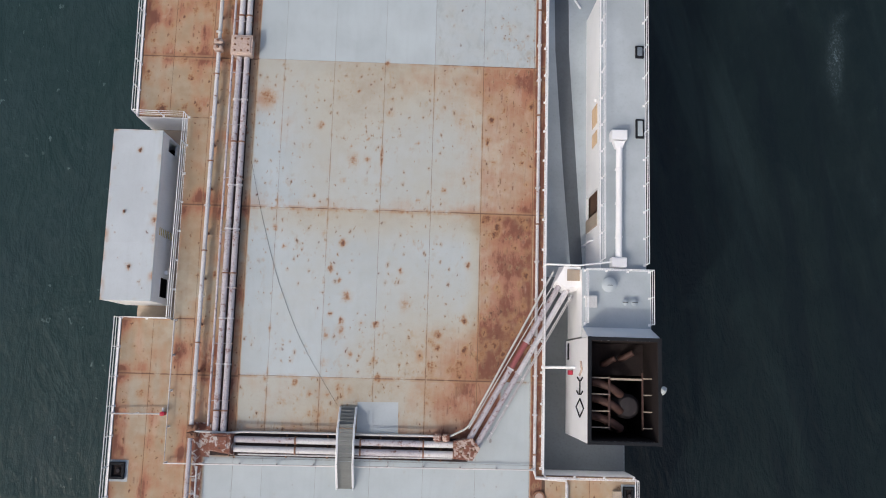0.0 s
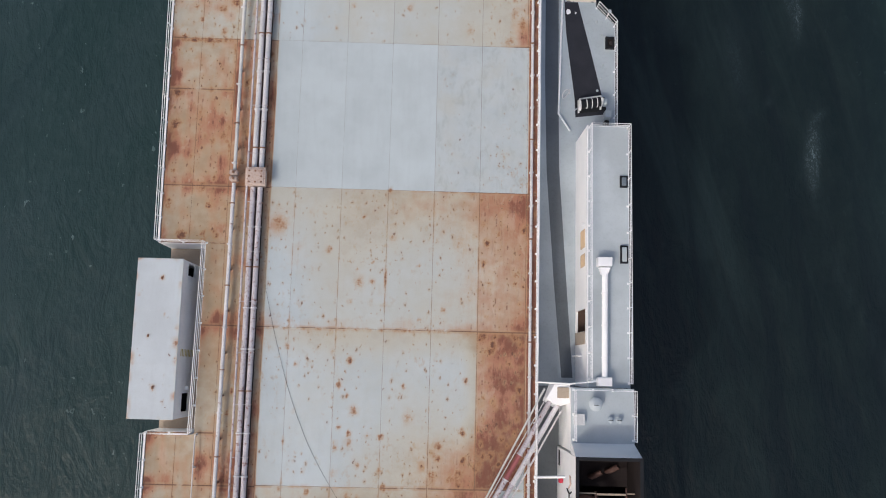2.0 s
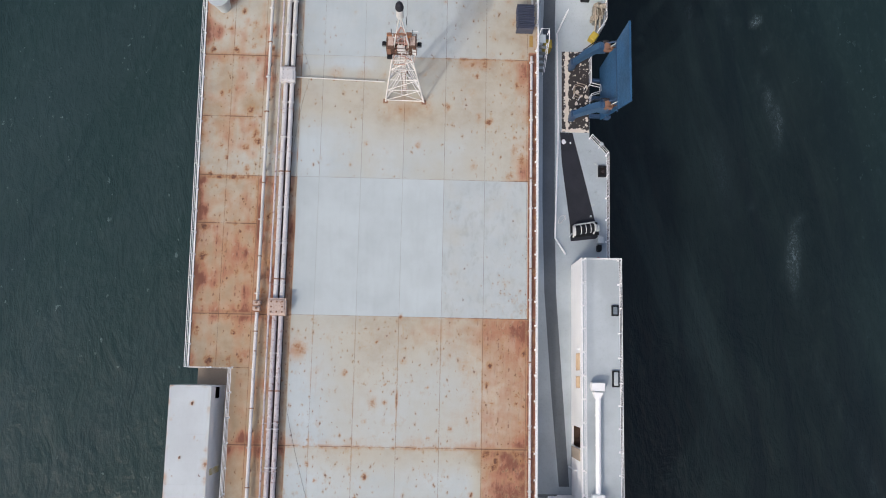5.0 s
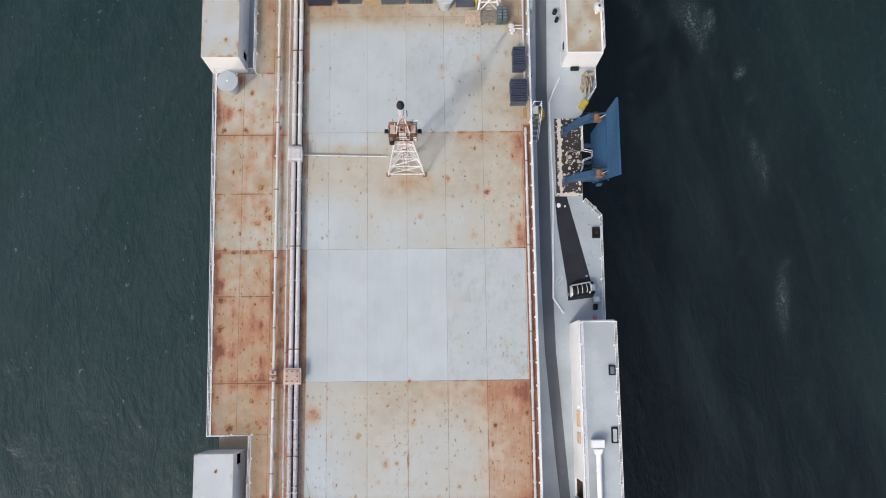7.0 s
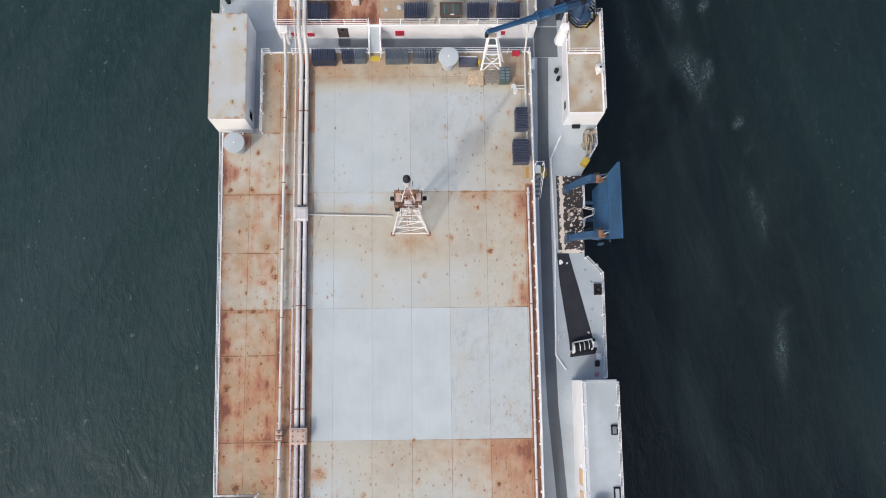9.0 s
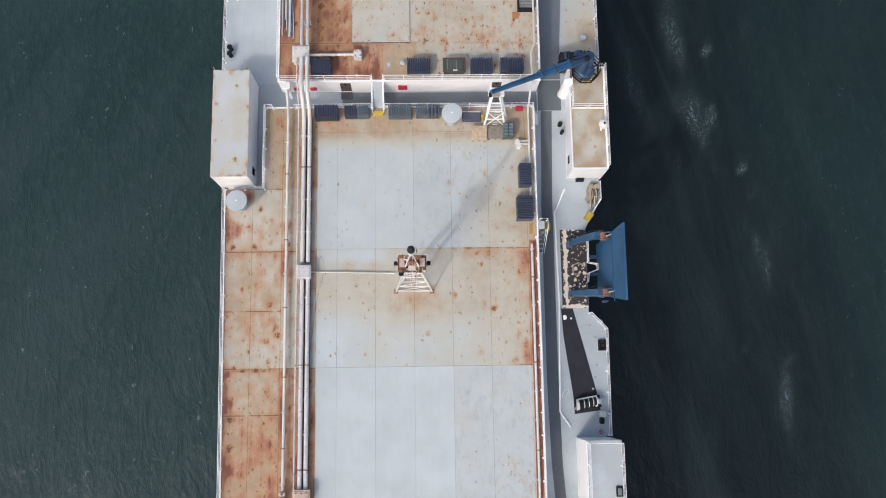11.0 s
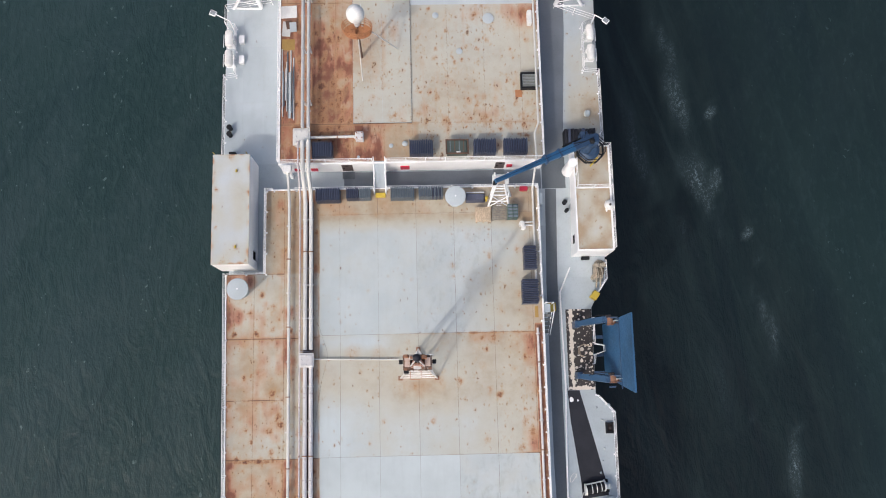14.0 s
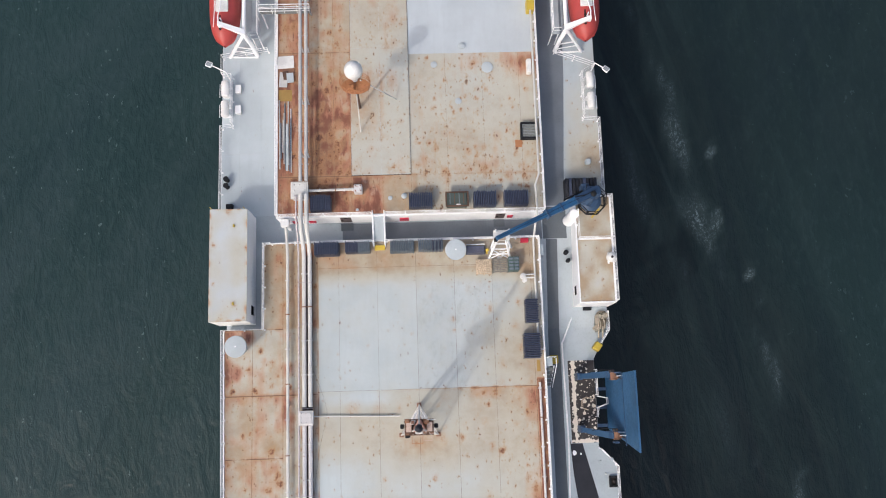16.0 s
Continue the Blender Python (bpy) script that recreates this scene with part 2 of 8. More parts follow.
    row = calc(t, 'MULTIPLY', row, ramp(t, calc(t, 'MULTIPLY_ADD', at["freckle"], .25, at["rust"]), .12, .8))
    base = mix(t, calc(t, 'MULTIPLY', row, .8), base, (.15, .065, .045))
    # olive-brown blotches, then short dark scars in loose clusters, each in its own rust stain
    herd = calc(t, 'ADD', off(noise_at(t, .55, 3, .6), 1.0), off(noise_at(t, .33, 2, .5, (1.0, .4, 1)), .7))
    loose = calc(t, 'MULTIPLY', calc(t, 'ADD', at["freckle"], herd), ramp(t, at["freckle"], .0, .08))
    bare = ramp(t, at["rust"], .45, .9, 1.0, .35)
    dull = calc(t, 'MULTIPLY', calc(t, 'MULTIPLY', ramp(t, noise_at(t, 1.9, 3, .5), .56, .72), ramp(t, loose, .1, .8)), bare)
    base = mix(t, calc(t, 'MULTIPLY', dull, .6), base, (.35, .265, .165))
    for sc, long, much, halo in ((1.9, .6, .145, .13), (3.1, .5, .155, .09), (6.0, .5, .105, .05)):
        scar = calc(t, 'ADD', noise_at(t, sc, 3, .62, (1.0, long, 1)), calc(t, 'MULTIPLY', loose, much))
        on = ramp(t, loose, .02, .3)
        base = mix(t, calc(t, 'MULTIPLY', calc(t, 'MULTIPLY', ramp(t, scar, .74 - halo, .78), on), calc(t, 'MULTIPLY', bare, .5)), base, (.41, .265, .14))
        base = mix(t, calc(t, 'MULTIPLY', calc(t, 'MULTIPLY', ramp(t, scar, .735, .785), on), .9), base, mix(t, bare, (.13, .050, .040), (.14, .074, .048)))
    # lone pits with a wide soft halo
    pos = t.nodes.new("ShaderNodeNewGeometry").outputs["Position"]
    flat = node(t, "ShaderNodeMapping", Scale=(1.0, .72, 0.0))
    t.links.new(pos, flat.inputs["Vector"])
    warp = node(t, "ShaderNodeTexNoise", Scale=5.0, Detail=4.0, Roughness=.65)
    t.links.new(flat.outputs[0], warp.inputs["Vector"])
    add = t.nodes.new("ShaderNodeVectorMath")
    add.operation = 'MULTIPLY_ADD'
    t.links.new(warp.outputs["Color"], add.inputs[0])
    add.inputs[1].default_value = (.30, .30, 0)
    t.links.new(flat.outputs[0], add.inputs[2])
    for sc, core, halo in ((.55, .085, .5), (1.25, .06, .22)):
        vo = node(t, "ShaderNodeTexVoronoi", Scale=sc)
        vo.voronoi_dimensions = '2D'
        t.links.new(add.outputs[0], vo.inputs["Vector"])
        sep = t.nodes.new("ShaderNodeSeparateColor")
        t.links.new(vo.outputs["Color"], sep.inputs[0])
        here = calc(t, 'MULTIPLY', ramp(t, calc(t, 'MULTIPLY_ADD', loose, .5, sep.outputs[0]), .86, 1.02), ramp(t, at["freckle"], .0, .05))
        d = calc(t, 'DIVIDE', vo.outputs["Distance"], calc(t, 'MULTIPLY_ADD', sep.outputs[1], 1.1 * sc, .25 * sc))
        base = mix(t, calc(t, 'MULTIPLY', calc(t, 'MULTIPLY', ramp(t, d, halo, 0.0), here), ramp(t, at["freckle"], .12, .5, .06, .65)), base, (.44, .24, .11))
        base = mix(t, calc(t, 'MULTIPLY', calc(t, 'MULTIPLY', ramp(t, d, core, core * .3), here), .85), base, (.125, .052, .036))
    # small crisp pits, a few to each stiffener bay
    for sc, rad in ((1.5, .10), (2.6, .13)):
        vo = node(t, "ShaderNodeTexVoronoi", Scale=sc)
        vo.voronoi_dimensions = '2D'
        t.links.new(add.outputs[0], vo.inputs["Vector"])
        sep = t.nodes.new("ShaderNodeSeparateColor")
        t.links.new(vo.outputs["Color"], sep.inputs[0])
        here = calc(t, 'MULTIPLY', ramp(t, calc(t, 'MULTIPLY_ADD', loose, .8, sep.outputs[0]), .9, 1.05), ramp(t, at["freckle"], .0, .1))
        d = calc(t, 'DIVIDE', vo.outputs["Distance"], calc(t, 'MULTIPLY_ADD', sep.outputs[1], .9, .35))
        base = mix(t, calc(t, 'MULTIPLY', calc(t, 'MULTIPLY', ramp(t, d, rad * 2.4, rad * .4), here), .45), base, (.41, .268, .148))
        base = mix(t, calc(t, 'MULTIPLY', calc(t, 'MULTIPLY', ramp(t, d, rad * .9, rad * .4), here), .75), base, (.16, .088, .058))
    # rust blooms: orange bleed, brown scab, dark heart
    rag = calc(t, 'ADD', calc(t, 'ADD', off(grit, 2.6), off(blot, 2.4)), 1.0)
    s = calc(t, 'MULTIPLY', at["spot"], calc(t, 'MULTIPLY', calc(t, 'MAXIMUM', rag, .1), 1.22))
    base = mix(t, calc(t, 'MULTIPLY', ramp(t, s, .02, .95), .72), base, (.43, .268, .142))
    base = mix(t, calc(t, 'MULTIPLY', ramp(t, s, .45, .95), .85), base, (.285, .126, .062))
    base = mix(t, calc(t, 'MULTIPLY', ramp(t, s, .80, 1.15), .9), base, (.125, .055, .038))
    # rusty plate edges
    e = calc(t, 'MULTIPLY', at["edge"], ramp(t, calc(t, 'ADD', mid, calc(t, 'MULTIPLY', at["rust"], .3)), .42, .64))
    e = calc(t, 'MULTIPLY', e, ramp(t, calc(t, 'ADD', at["rust"], calc(t, 'MULTIPLY', at["freckle"], .5)), .08, .45, .10, 1.0))
    base = mix(t, calc(t, 'MULTIPLY', ramp(t, e, .0, .5), .45), base, (.40, .24, .135))
    base = mix(t, calc(t, 'MULTIPLY', ramp(t, e, .45, 1.0), .85), base, (.15, .075, .052))
    t.links.new(base, bs.inputs["Base Color"])
    t.links.new(ramp(t, calc(t, 'ADD', mid, at["film"]), .3, 1.2, .5, .85), bs.inputs["Roughness"])
    bump(t, bs, calc(t, 'ADD', calc(t, 'MULTIPLY', fine, .5), calc(t, 'MULTIPLY', big, 2.2)), 0.25, 0.02)
    return mat


def plain(name, colour, rough=0.6, metal=0.0, vary=.2, scale=12, gloss=.5):
    mat, t, bs = nodes_of(name)
    n1, n2 = noise_at(t, scale, 4), noise_at(t, scale * .08, 3)
    c = mix(t, ramp(t, n1, .3, .7), tuple(x * (1 - vary) for x in colour), tuple(min(1, x * (1 + vary * .5)) for x in colour))
    c = mix(t, ramp(t, n2, .35, .65), mix(t, 1.0, c, (.82, .82, .82), 'MULTIPLY'), c)
    t.links.new(c, bs.inputs["Base Color"])
    t.links.new(ramp(t, n1, .2, .8, max(.05, rough - .12), min(1, rough + .12)), bs.inputs["Roughness"])
    bs.inputs["Metallic"].default_value = metal
    bs.inputs["Specular IOR Level"].default_value = gloss
    bump(t, bs, n1, .15, .008)
    return mat


def water_surface():
    """Sea: green water, painted dimmer from the ship's side out to the foam line."""
    mat, t, bs = nodes_of("sea_water")
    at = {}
    for k in ("foam", "dim_band"):
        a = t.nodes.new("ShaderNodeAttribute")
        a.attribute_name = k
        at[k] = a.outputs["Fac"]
    big, mid = noise_at(t, .035, 4, .6, (1.0, .45, 1)), noise_at(t, .28, 4, .6, (1.6, .7, 1), .6)
    chop, fine = noise_at(t, 1.25, 5, .62, (1.7, .7, 1), .25), noise_at(t, 5.0, 4, .6, (.7, 1.5, 1))
    c = mix(t, ramp(t, big, .35, .65), (.0155, .0335, .0345), (.0212, .043, .0445))
    swell = noise_at(t, .13, 4, .55, (1.5, .28, 1), .6, 34)
    drift = noise_at(t, .3, 4, .6, (1.0, .09, 1), .4, -16)
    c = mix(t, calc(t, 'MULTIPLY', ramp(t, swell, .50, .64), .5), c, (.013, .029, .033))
    # lit chop, sky-pale bands and sun glints painted into the colour
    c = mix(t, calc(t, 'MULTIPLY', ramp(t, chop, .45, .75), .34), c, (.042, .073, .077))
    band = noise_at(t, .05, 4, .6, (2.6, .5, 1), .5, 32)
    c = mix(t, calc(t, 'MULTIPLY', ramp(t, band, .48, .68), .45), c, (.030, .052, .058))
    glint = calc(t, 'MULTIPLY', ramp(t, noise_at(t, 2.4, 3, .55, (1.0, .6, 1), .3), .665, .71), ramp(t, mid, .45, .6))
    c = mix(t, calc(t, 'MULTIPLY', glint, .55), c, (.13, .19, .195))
    # darker tones: dim light beside the ship, put into the colour
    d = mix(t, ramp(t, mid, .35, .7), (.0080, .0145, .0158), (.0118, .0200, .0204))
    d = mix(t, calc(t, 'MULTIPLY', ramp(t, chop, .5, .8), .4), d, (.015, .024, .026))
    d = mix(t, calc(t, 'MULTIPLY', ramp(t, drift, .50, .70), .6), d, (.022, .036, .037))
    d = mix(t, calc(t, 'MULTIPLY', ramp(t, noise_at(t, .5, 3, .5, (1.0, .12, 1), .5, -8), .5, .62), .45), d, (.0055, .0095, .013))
    c = mix(t, calc(t, 'MULTIPLY', at["dim_band"], ramp(t, big, .2, .6, .8, 1.0)), c, d)
    lace = noise_at(t, 2.6, 6, .7, (1.5, .8, 1), 1.2)
    curl = calc(t, 'ABSOLUTE', calc(t, 'SUBTRACT', noise_at(t, 1.5, 5, .68, (1.3, .9, 1), 1.6), .5))
    c = mix(t, calc(t, 'MULTIPLY', ramp(t, at["foam"], 0.0, .6), calc(t, 'MULTIPLY', ramp(t, lace, .25, .6, .5, 1.0), .62)), c, (.046, .068, .072))
    spray = calc(t, 'MULTIPLY', ramp(t, at["foam"], .15, .7), calc(t, 'MULTIPLY', ramp(t, curl, .045, .008), ramp(t, lace, .42, .6)))
    c = mix(t, calc(t, 'MULTIPLY', spray, .6), c, (.24, .32, .36))
    crest = calc(t, 'MULTIPLY', ramp(t, at["foam"], .62, .95), ramp(t, lace, .50, .60))
    c = mix(t, crest, c, (.42, .50, .54))
    t.links.new(c, bs.inputs["Base Color"])
    bs.inputs["Roughness"].default_value = .2
    bs.inputs["IOR"].default_value = 1.33
    h = calc(t, 'ADD', calc(t, 'MULTIPLY', mid, 2.0), calc(t, 'ADD', calc(t, 'MULTIPLY', chop, .65), calc(t, 'MULTIPLY', fine, .1)))
    bump(t, bs, h, .3, .5)
    return mat


GREY_DECK = deck_paint("deck_plating_paint", (.474, .537, .562))
GREY_OLD = deck_paint("older_deck_plating_paint", (.470, .530, .556), .45)
SIDE_PLATE = deck_paint("side_plating_paint", (.43, .49, .53))
ROOF_PLATE = deck_paint("roof_plating_paint", (.505, .555, .59))
WATER = water_surface()
WHITE = paint("white_steel_paint", (.93, .935, .945), .4, .05, .05, low=.95)
WALL = paint("white_house_paint", (.95, .955, .96), .45, .04, .03, 1.0, 0, (1, 1, .25), None, .96)
ROOF = paint("light_grey_roof_paint", (.465, .52, .55), .55, .10, .15)
ROOF_SPOT = paint("rust_spotted_roof_paint", (.53, .585, .62), .55, .33, .2)
ROOF_OLD = paint("stained_roof_paint", (.58, .60, .59), .55, .55, .3)
SIDE = paint("grey_side_deck_paint", (.42, .48, .52), .55, .12, .25)
MAT = paint("dark_walkway_paint", (.115, .135, .155), .7, .03, .3)
SLATE = paint("slate_grey_strip", (.165, .19, .22), .6, .03, .25)
AFT_FLOOR = paint("dark_grey_floor", (.17, .19, .20), .65, .08, .35)
TAN_ROOF = paint("rust_stained_tan_paint", (.42, .345, .27), .65, .6, .3)
PIPE = paint("flaking_white_pipe_paint", (.66, .65, .66), .5, .80, .7, 1.7, stain=(.32, .22, .20))
PIPE_DIRTY = paint("scuffed_pipe_paint", (.54, .51, .54), .55, 1.05, .9, 1.9, stain=(.26, .17, .17))
CLEAN_PIPE = paint("white_pipe_paint", (.62, .62, .60), .45, .42, .35, 2.0, stain=(.42, .33, .27))
RUSTY = paint("rusty_steel", (.27, .14, .09), .85, .7, .5, 2.0)
def flaking(name, paint_colour, scale=3.0, bare=.5):
    """Steel whose paint has come off in flakes: rust-red scale, dark pits and islands of old paint."""
    mat, t, bs = nodes_of(name)
    isl, fine, dark = noise_at(t, scale, 6, .72, None, .5), noise_at(t, 14, 5, .7), noise_at(t, scale * 1.7, 5, .7)
    c = mix(t, fine, (.26, .105, .065), (.16, .060, .045))
    c = mix(t, ramp(t, dark, .56, .68), c, (.055, .030, .028))
    keep = ramp(t, isl, bare - .015, bare + .03)
    c = mix(t, keep, c, mix(t, fine, paint_colour, tuple(x * .72 for x in paint_colour)))
    t.links.new(c, bs.inputs["Base Color"])
    bs.inputs["Roughness"].default_value = .8
    bump(t, bs, calc(t, 'ADD', keep, fine), .5, .012)
    return mat


FLAKED = flaking("flaking_red_and_white_steel", (.58, .53, .51), 2.6, .53)
FLAKED_PINK = flaking("flaking_pink_primer_steel", (.60, .47, .41), 3.2, .49)
PINK_RUST = paint("rusted_flange_paint", (.55, .43, .37), .75, .95, .6, 2.4, stain=(.34, .19, .14))
UNDER = paint("bare_rusty_plate", (.12, .07, .05), .85, .5, .4)
HULL = paint("dark_hull_paint", (.05, .06, .07), .5, .2, .3)
BLUE = paint("blue_steel_paint", (.030, .128, .275), .5, .22, .75, 1.0, stain=(.10, .13, .16), low=.6)
DEEP_BLUE = paint("deep_blue_crane_paint", (.036, .078, .155), .45, .1, .35)
YELLOW = paint("yellow_safety_paint", (.55, .40, .05), .5, .1, .25)
RED = paint("red_box_paint", (.50, .022, .055), .45, .05, .2)
BASKET = paint("orange_rusted_steel", (.46, .20, .09), .8, .9, .7, 3.5, stain=(.22, .075, .04))
GREY_PIPE = paint("weathered_grey_pipe_paint", (.50, .50, .50), .5, .35, .35, 2.0)
BOAT = paint("faded_red_boat_shell", (.45, .062, .055), .45, .25, .5, 2.0, stain=(.30, .09, .07))
SOOT = plain("sooty_black_steel", (.032, .025, .025), .9, gloss=.15)
SOOT_GREY = plain("sooty_grey_steel", (.040, .034, .037), .85, 0, .3, 4)
EXHAUST = paint("scorched_exhaust_pipe", (.085, .042, .033), .7, .4, .4, 2.0)
BLACK = plain("black_rubber_and_iron", (.014, .016, .020), .75, gloss=.25)
DARK_MAT = plain("dark_rubber_mat", (.030, .032, .042), .75, gloss=.25)
TRAY = plain("dark_blue_grey_tray_plastic", (.062, .076, .125), .5)
TRAY_PALE = plain("faded_blue_grey_tray_plastic", (.17, .21, .25), .55)
OCHRE_YELLOW = paint("worn_yellow_paint", (.42, .31, .04), .6, .4, .4, 2.0, stain=(.25, .17, .06))
OCHRE = paint("ochre_rusted_plate", (.40, .25, .075), .7, .6, .4, 2.5, stain=(.24, .12, .05))
MAST_RUST = paint("rust_washed_mast_paint", (.58, .33, .27), .55, .6, .4, 2.5, stain=(.28, .11, .08))
GRIMY_GREEN = paint("grimy_dark_green_paint", (.060, .082, .072), .6, .5, .6, 2.5, stain=(.12, .075, .05))
RUSTY_DARK = paint("dark_rusted_frame", (.13, .072, .05), .8, .7, .5, 3.0, stain=(.07, .04, .03))
GREEN = plain("green_crate_plastic", (.072, .122, .115), .5)
WOOD = plain("pale_raw_pallet_wood", (.60, .48, .35), .8, 0, .35)
WOOD_GREY = plain("weathered_grey_pallet_wood", (.27, .25, .22), .85, 0, .4)
CANVAS = plain("white_canister_plastic", (.80, .80, .79), .4, 0, .08)
GRATE = paint("grey_grating_steel", (.20, .21, .20), .7, .3, .35, 2.0)
NAVY = plain("faded_tarpaulin", (.09, .10, .15), .7)
LAMP_GLASS = plain("lamp_glass", (.35, .38, .40), .15)
ROPE_OLD = plain("grimy_old_rope", (.17, .14, .10), .9, 0, .5, 20)
ROPE = plain("rope_and_net", (.45, .40, .32), .9, 0, .5, 20)


def peeled_deck():
    """Black coating with cream flakes: loose round spots, a long bare stripe and a bare end."""
    mat, t, bs = nodes_of("peeling_black_deck_coating")
    f, wob = noise_at(t, 14, 4), noise_at(t, 3.0, 3, .6)
    pos = t.nodes.new("ShaderNodeNewGeometry").outputs["Position"]
    xyz = t.nodes.new("ShaderNodeSeparateXYZ")
    t.links.new(pos, xyz.inputs[0])
    wave = calc(t, 'MULTIPLY', calc(t, 'SUBTRACT', wob, .5), .55)
    stripe = ramp(t, calc(t, 'ADD', calc(t, 'ABSOLUTE', calc(t, 'SUBTRACT', xyz.outputs[0], 8.56)), wave), .15, .11)
    end = ramp(t, calc(t, 'ADD', calc(t, 'ABSOLUTE', calc(t, 'SUBTRACT', xyz.outputs[1], 35.32)), wave), .16, .11)
    blot = calc(t, 'MAXIMUM', stripe, end)
    for sc, lo in ((1.5, .62), (2.6, .42), (4.4, .4)):
        vo = node(t, "ShaderNodeTexVoronoi", Scale=sc)
        vo.voronoi_dimensions = '2D'
        t.links.new(pos, vo.inputs["Vector"])
        sep = t.nodes.new("ShaderNodeSeparateColor")
        t.links.new(vo.outputs["Color"], sep.inputs[0])
        size = calc(t, 'MULTIPLY', ramp(t, sep.outputs[0], lo, 1.0), .25)
        blot = calc(t, 'MAXIMUM', blot, ramp(t, calc(t, 'SUBTRACT', calc(t, 'MULTIPLY_ADD', wave, .85, vo.outputs["Distance"]), size), .03, -.02))
    c = mix(t, f, (.026, .023, .025), (.050, .043, .042))
    c = mix(t, blot, c, mix(t, f, (.60, .53, .45), (.76, .71, .64)))
    t.links.new(c, bs.inputs["Base Color"])
    bs.inputs["Roughness"].default_value = .7
    bump(t, bs, blot, .4, .01)
    return mat


PEELED = peeled_deck()
DOOR = paint("dark_brown_door_paint", (.10, .075, .07), .5, .2, .3)

# ---------------------------------------------------------------- water
WATER_Z = -13.0


def bell(v, mid, w):
    return math.exp(-((v - mid) / w) ** 2)


def step(v, a, b):
    f = min(1, max(0, (v - a) / (b - a)))
    return f * f * (3 - 2 * f)


def build_water():
    def axis(mid, near, step):
        a = [i * step for i in range(int(near / step) + 1)]
        d = step
        while a[-1] < 2400:
            d *= 1.35
            a.append(a[-1] + d)
        return [mid - x for x in reversed(a[1:])] + [mid + x for x in a]
    xs, ys = axis(0, 48, .8), axis(34, 60, .8)
    vs, fs, foam, dim_band = [], [], [], []
    patches = [(20.9, 60.7, 1.1, 2.0, .95), (24.0, 59.7, .35, .7, 1.1), (17.5, 55.1, 1.0, 2.2, .6), (21.1, 54.2, .8, 1.5, .6), (23.9, 53.5, .55, 1.0, 1.25), (20.7, 49.2, .9, 1.6, .5), (26.4, 48.5, .3, .6, 1.1), (27.4, 45.9, .22, .5, 1.1), (16.3, 60.5, .8, 1.6, .4), (23.9, 48.6, .9, .9, .3), (25.8, 32.2, .4, .8, .5), (29.9, 31.1, .3, .8, .6)]
    for y in ys:
        for x in xs:
            vs.append((x, y, WATER_Z))
            line = 18.6 + (69 - y) * .30 - 2.2 * step(45 - y, 0, 22) + .9 * math.sin(y * .21) + .8 * noise.noise(Vector((y * .15, 3, 0)))
            a = .66 * math.exp(-((x - line) / .7) ** 2) * max(.14, .35 + noise.noise(Vector((y * .16, 7, 0)))) if 0 < y < 78 else 0
            b = .38 * math.exp(-((x - line + 5.2) / 1.1) ** 2) * max(0, .2 + noise.noise(Vector((y * .1, 11, 0)))) + .08 * math.exp(-((x - line - 3) / 1.5) ** 2)
            for px, py, sx, sy, much in patches:
                a += .6 * much * math.exp(-((x - px + .32 * (y - py)) / (sx * .75)) ** 2 - ((y - py) / (sy * 1.35)) ** 2)
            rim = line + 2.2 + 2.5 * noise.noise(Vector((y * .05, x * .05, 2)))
            # how far the painted-in dimness beside the ship reaches
            dim_band.append(step(x, 6, 10) * (1 - .54 * step(x, rim - 1, rim + 9) * (1 - .5 * step(y, 48, 62))))
            foam.append(min(1, max(0, a + b)))
    w = len(xs)
    for j in range(len(ys) - 1):
        for i in range(w - 1):
            k = j * w + i
            fs.append((k, k + 1, k + w + 1, k + w))
    me = bpy.data.meshes.new("water")
    me.from_pydata(vs, [], fs)
    a = me.attributes.new("foam", 'FLOAT', 'POINT')
    a.data.foreach_set("value", foam)
    me.attributes.new("dim_band", 'FLOAT', 'POINT').data.foreach_set("value", dim_band)
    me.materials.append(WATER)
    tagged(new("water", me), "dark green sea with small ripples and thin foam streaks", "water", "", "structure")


build_water()

# ---------------------------------------------------------------- hull and deck blocks
PORT, STBD = -16.0, 11.0           # the hull's sides
LOW, FWD, UP = -2.5, -1.25, .9     # side deck, forward side deck, upper deck; the main deck is 0
AFT_END, FORE_END = -16.0, 88.0

hull = M().prism([(PORT + 3, AFT_END), (STBD - 3, AFT_END), (STBD, AFT_END + 8), (STBD, 25.9), (STBD + .3, 26.0), (STBD + .36, 33.7), (10.15, 34.9), (10.15, 41.2), (STBD + .3, 43.2), (STBD + .3, FORE_END - 14), (-2.5, FORE_END + 12), (PORT - .8, FORE_END - 14), (PORT - .3, 43.85), (PORT, 18.47), (PORT, AFT_END + 8)], WATER_Z - 1.5, LOW)
whole("hull", hull, HULL, "dark steel hull of a large working ship", "hull", "structure")

block = M()
block.box(-13.25, 6.2, AFT_END + 8, 49.95, LOW, -.014)
block.box(PORT, -13.25, AFT_END + 8, 7.65, LOW, -.014)
block.prism([(PORT, 18.47), (-13.25, 18.47), (-13.25, 43.85), (PORT - .3, 43.85)], LOW, -.014)
block.box(-13.5, -13.25, 43.85, 49.95, LOW, -.014)
block.box(6.2, STBD, AFT_END + 8, .15, LOW, -.014)
whole("deckhouse_block", block, UNDER, "rusty steel deckhouse sides under the main deck plating", "deckhouse", "structure")
skin = M()
skin.box(6.2, 6.225, .17, 49.95, LOW, -.06)
skin.box(-13.5, 6.2, 49.95, 49.975, LOW, -.06)
skin.box(-13.275, -13.25, 7.65, 18.47, LOW, -.06).move(Matrix.Translation((-.012, 0, 0)))
skin.box(PORT, -13.27, 18.445, 18.47, LOW, -.06)
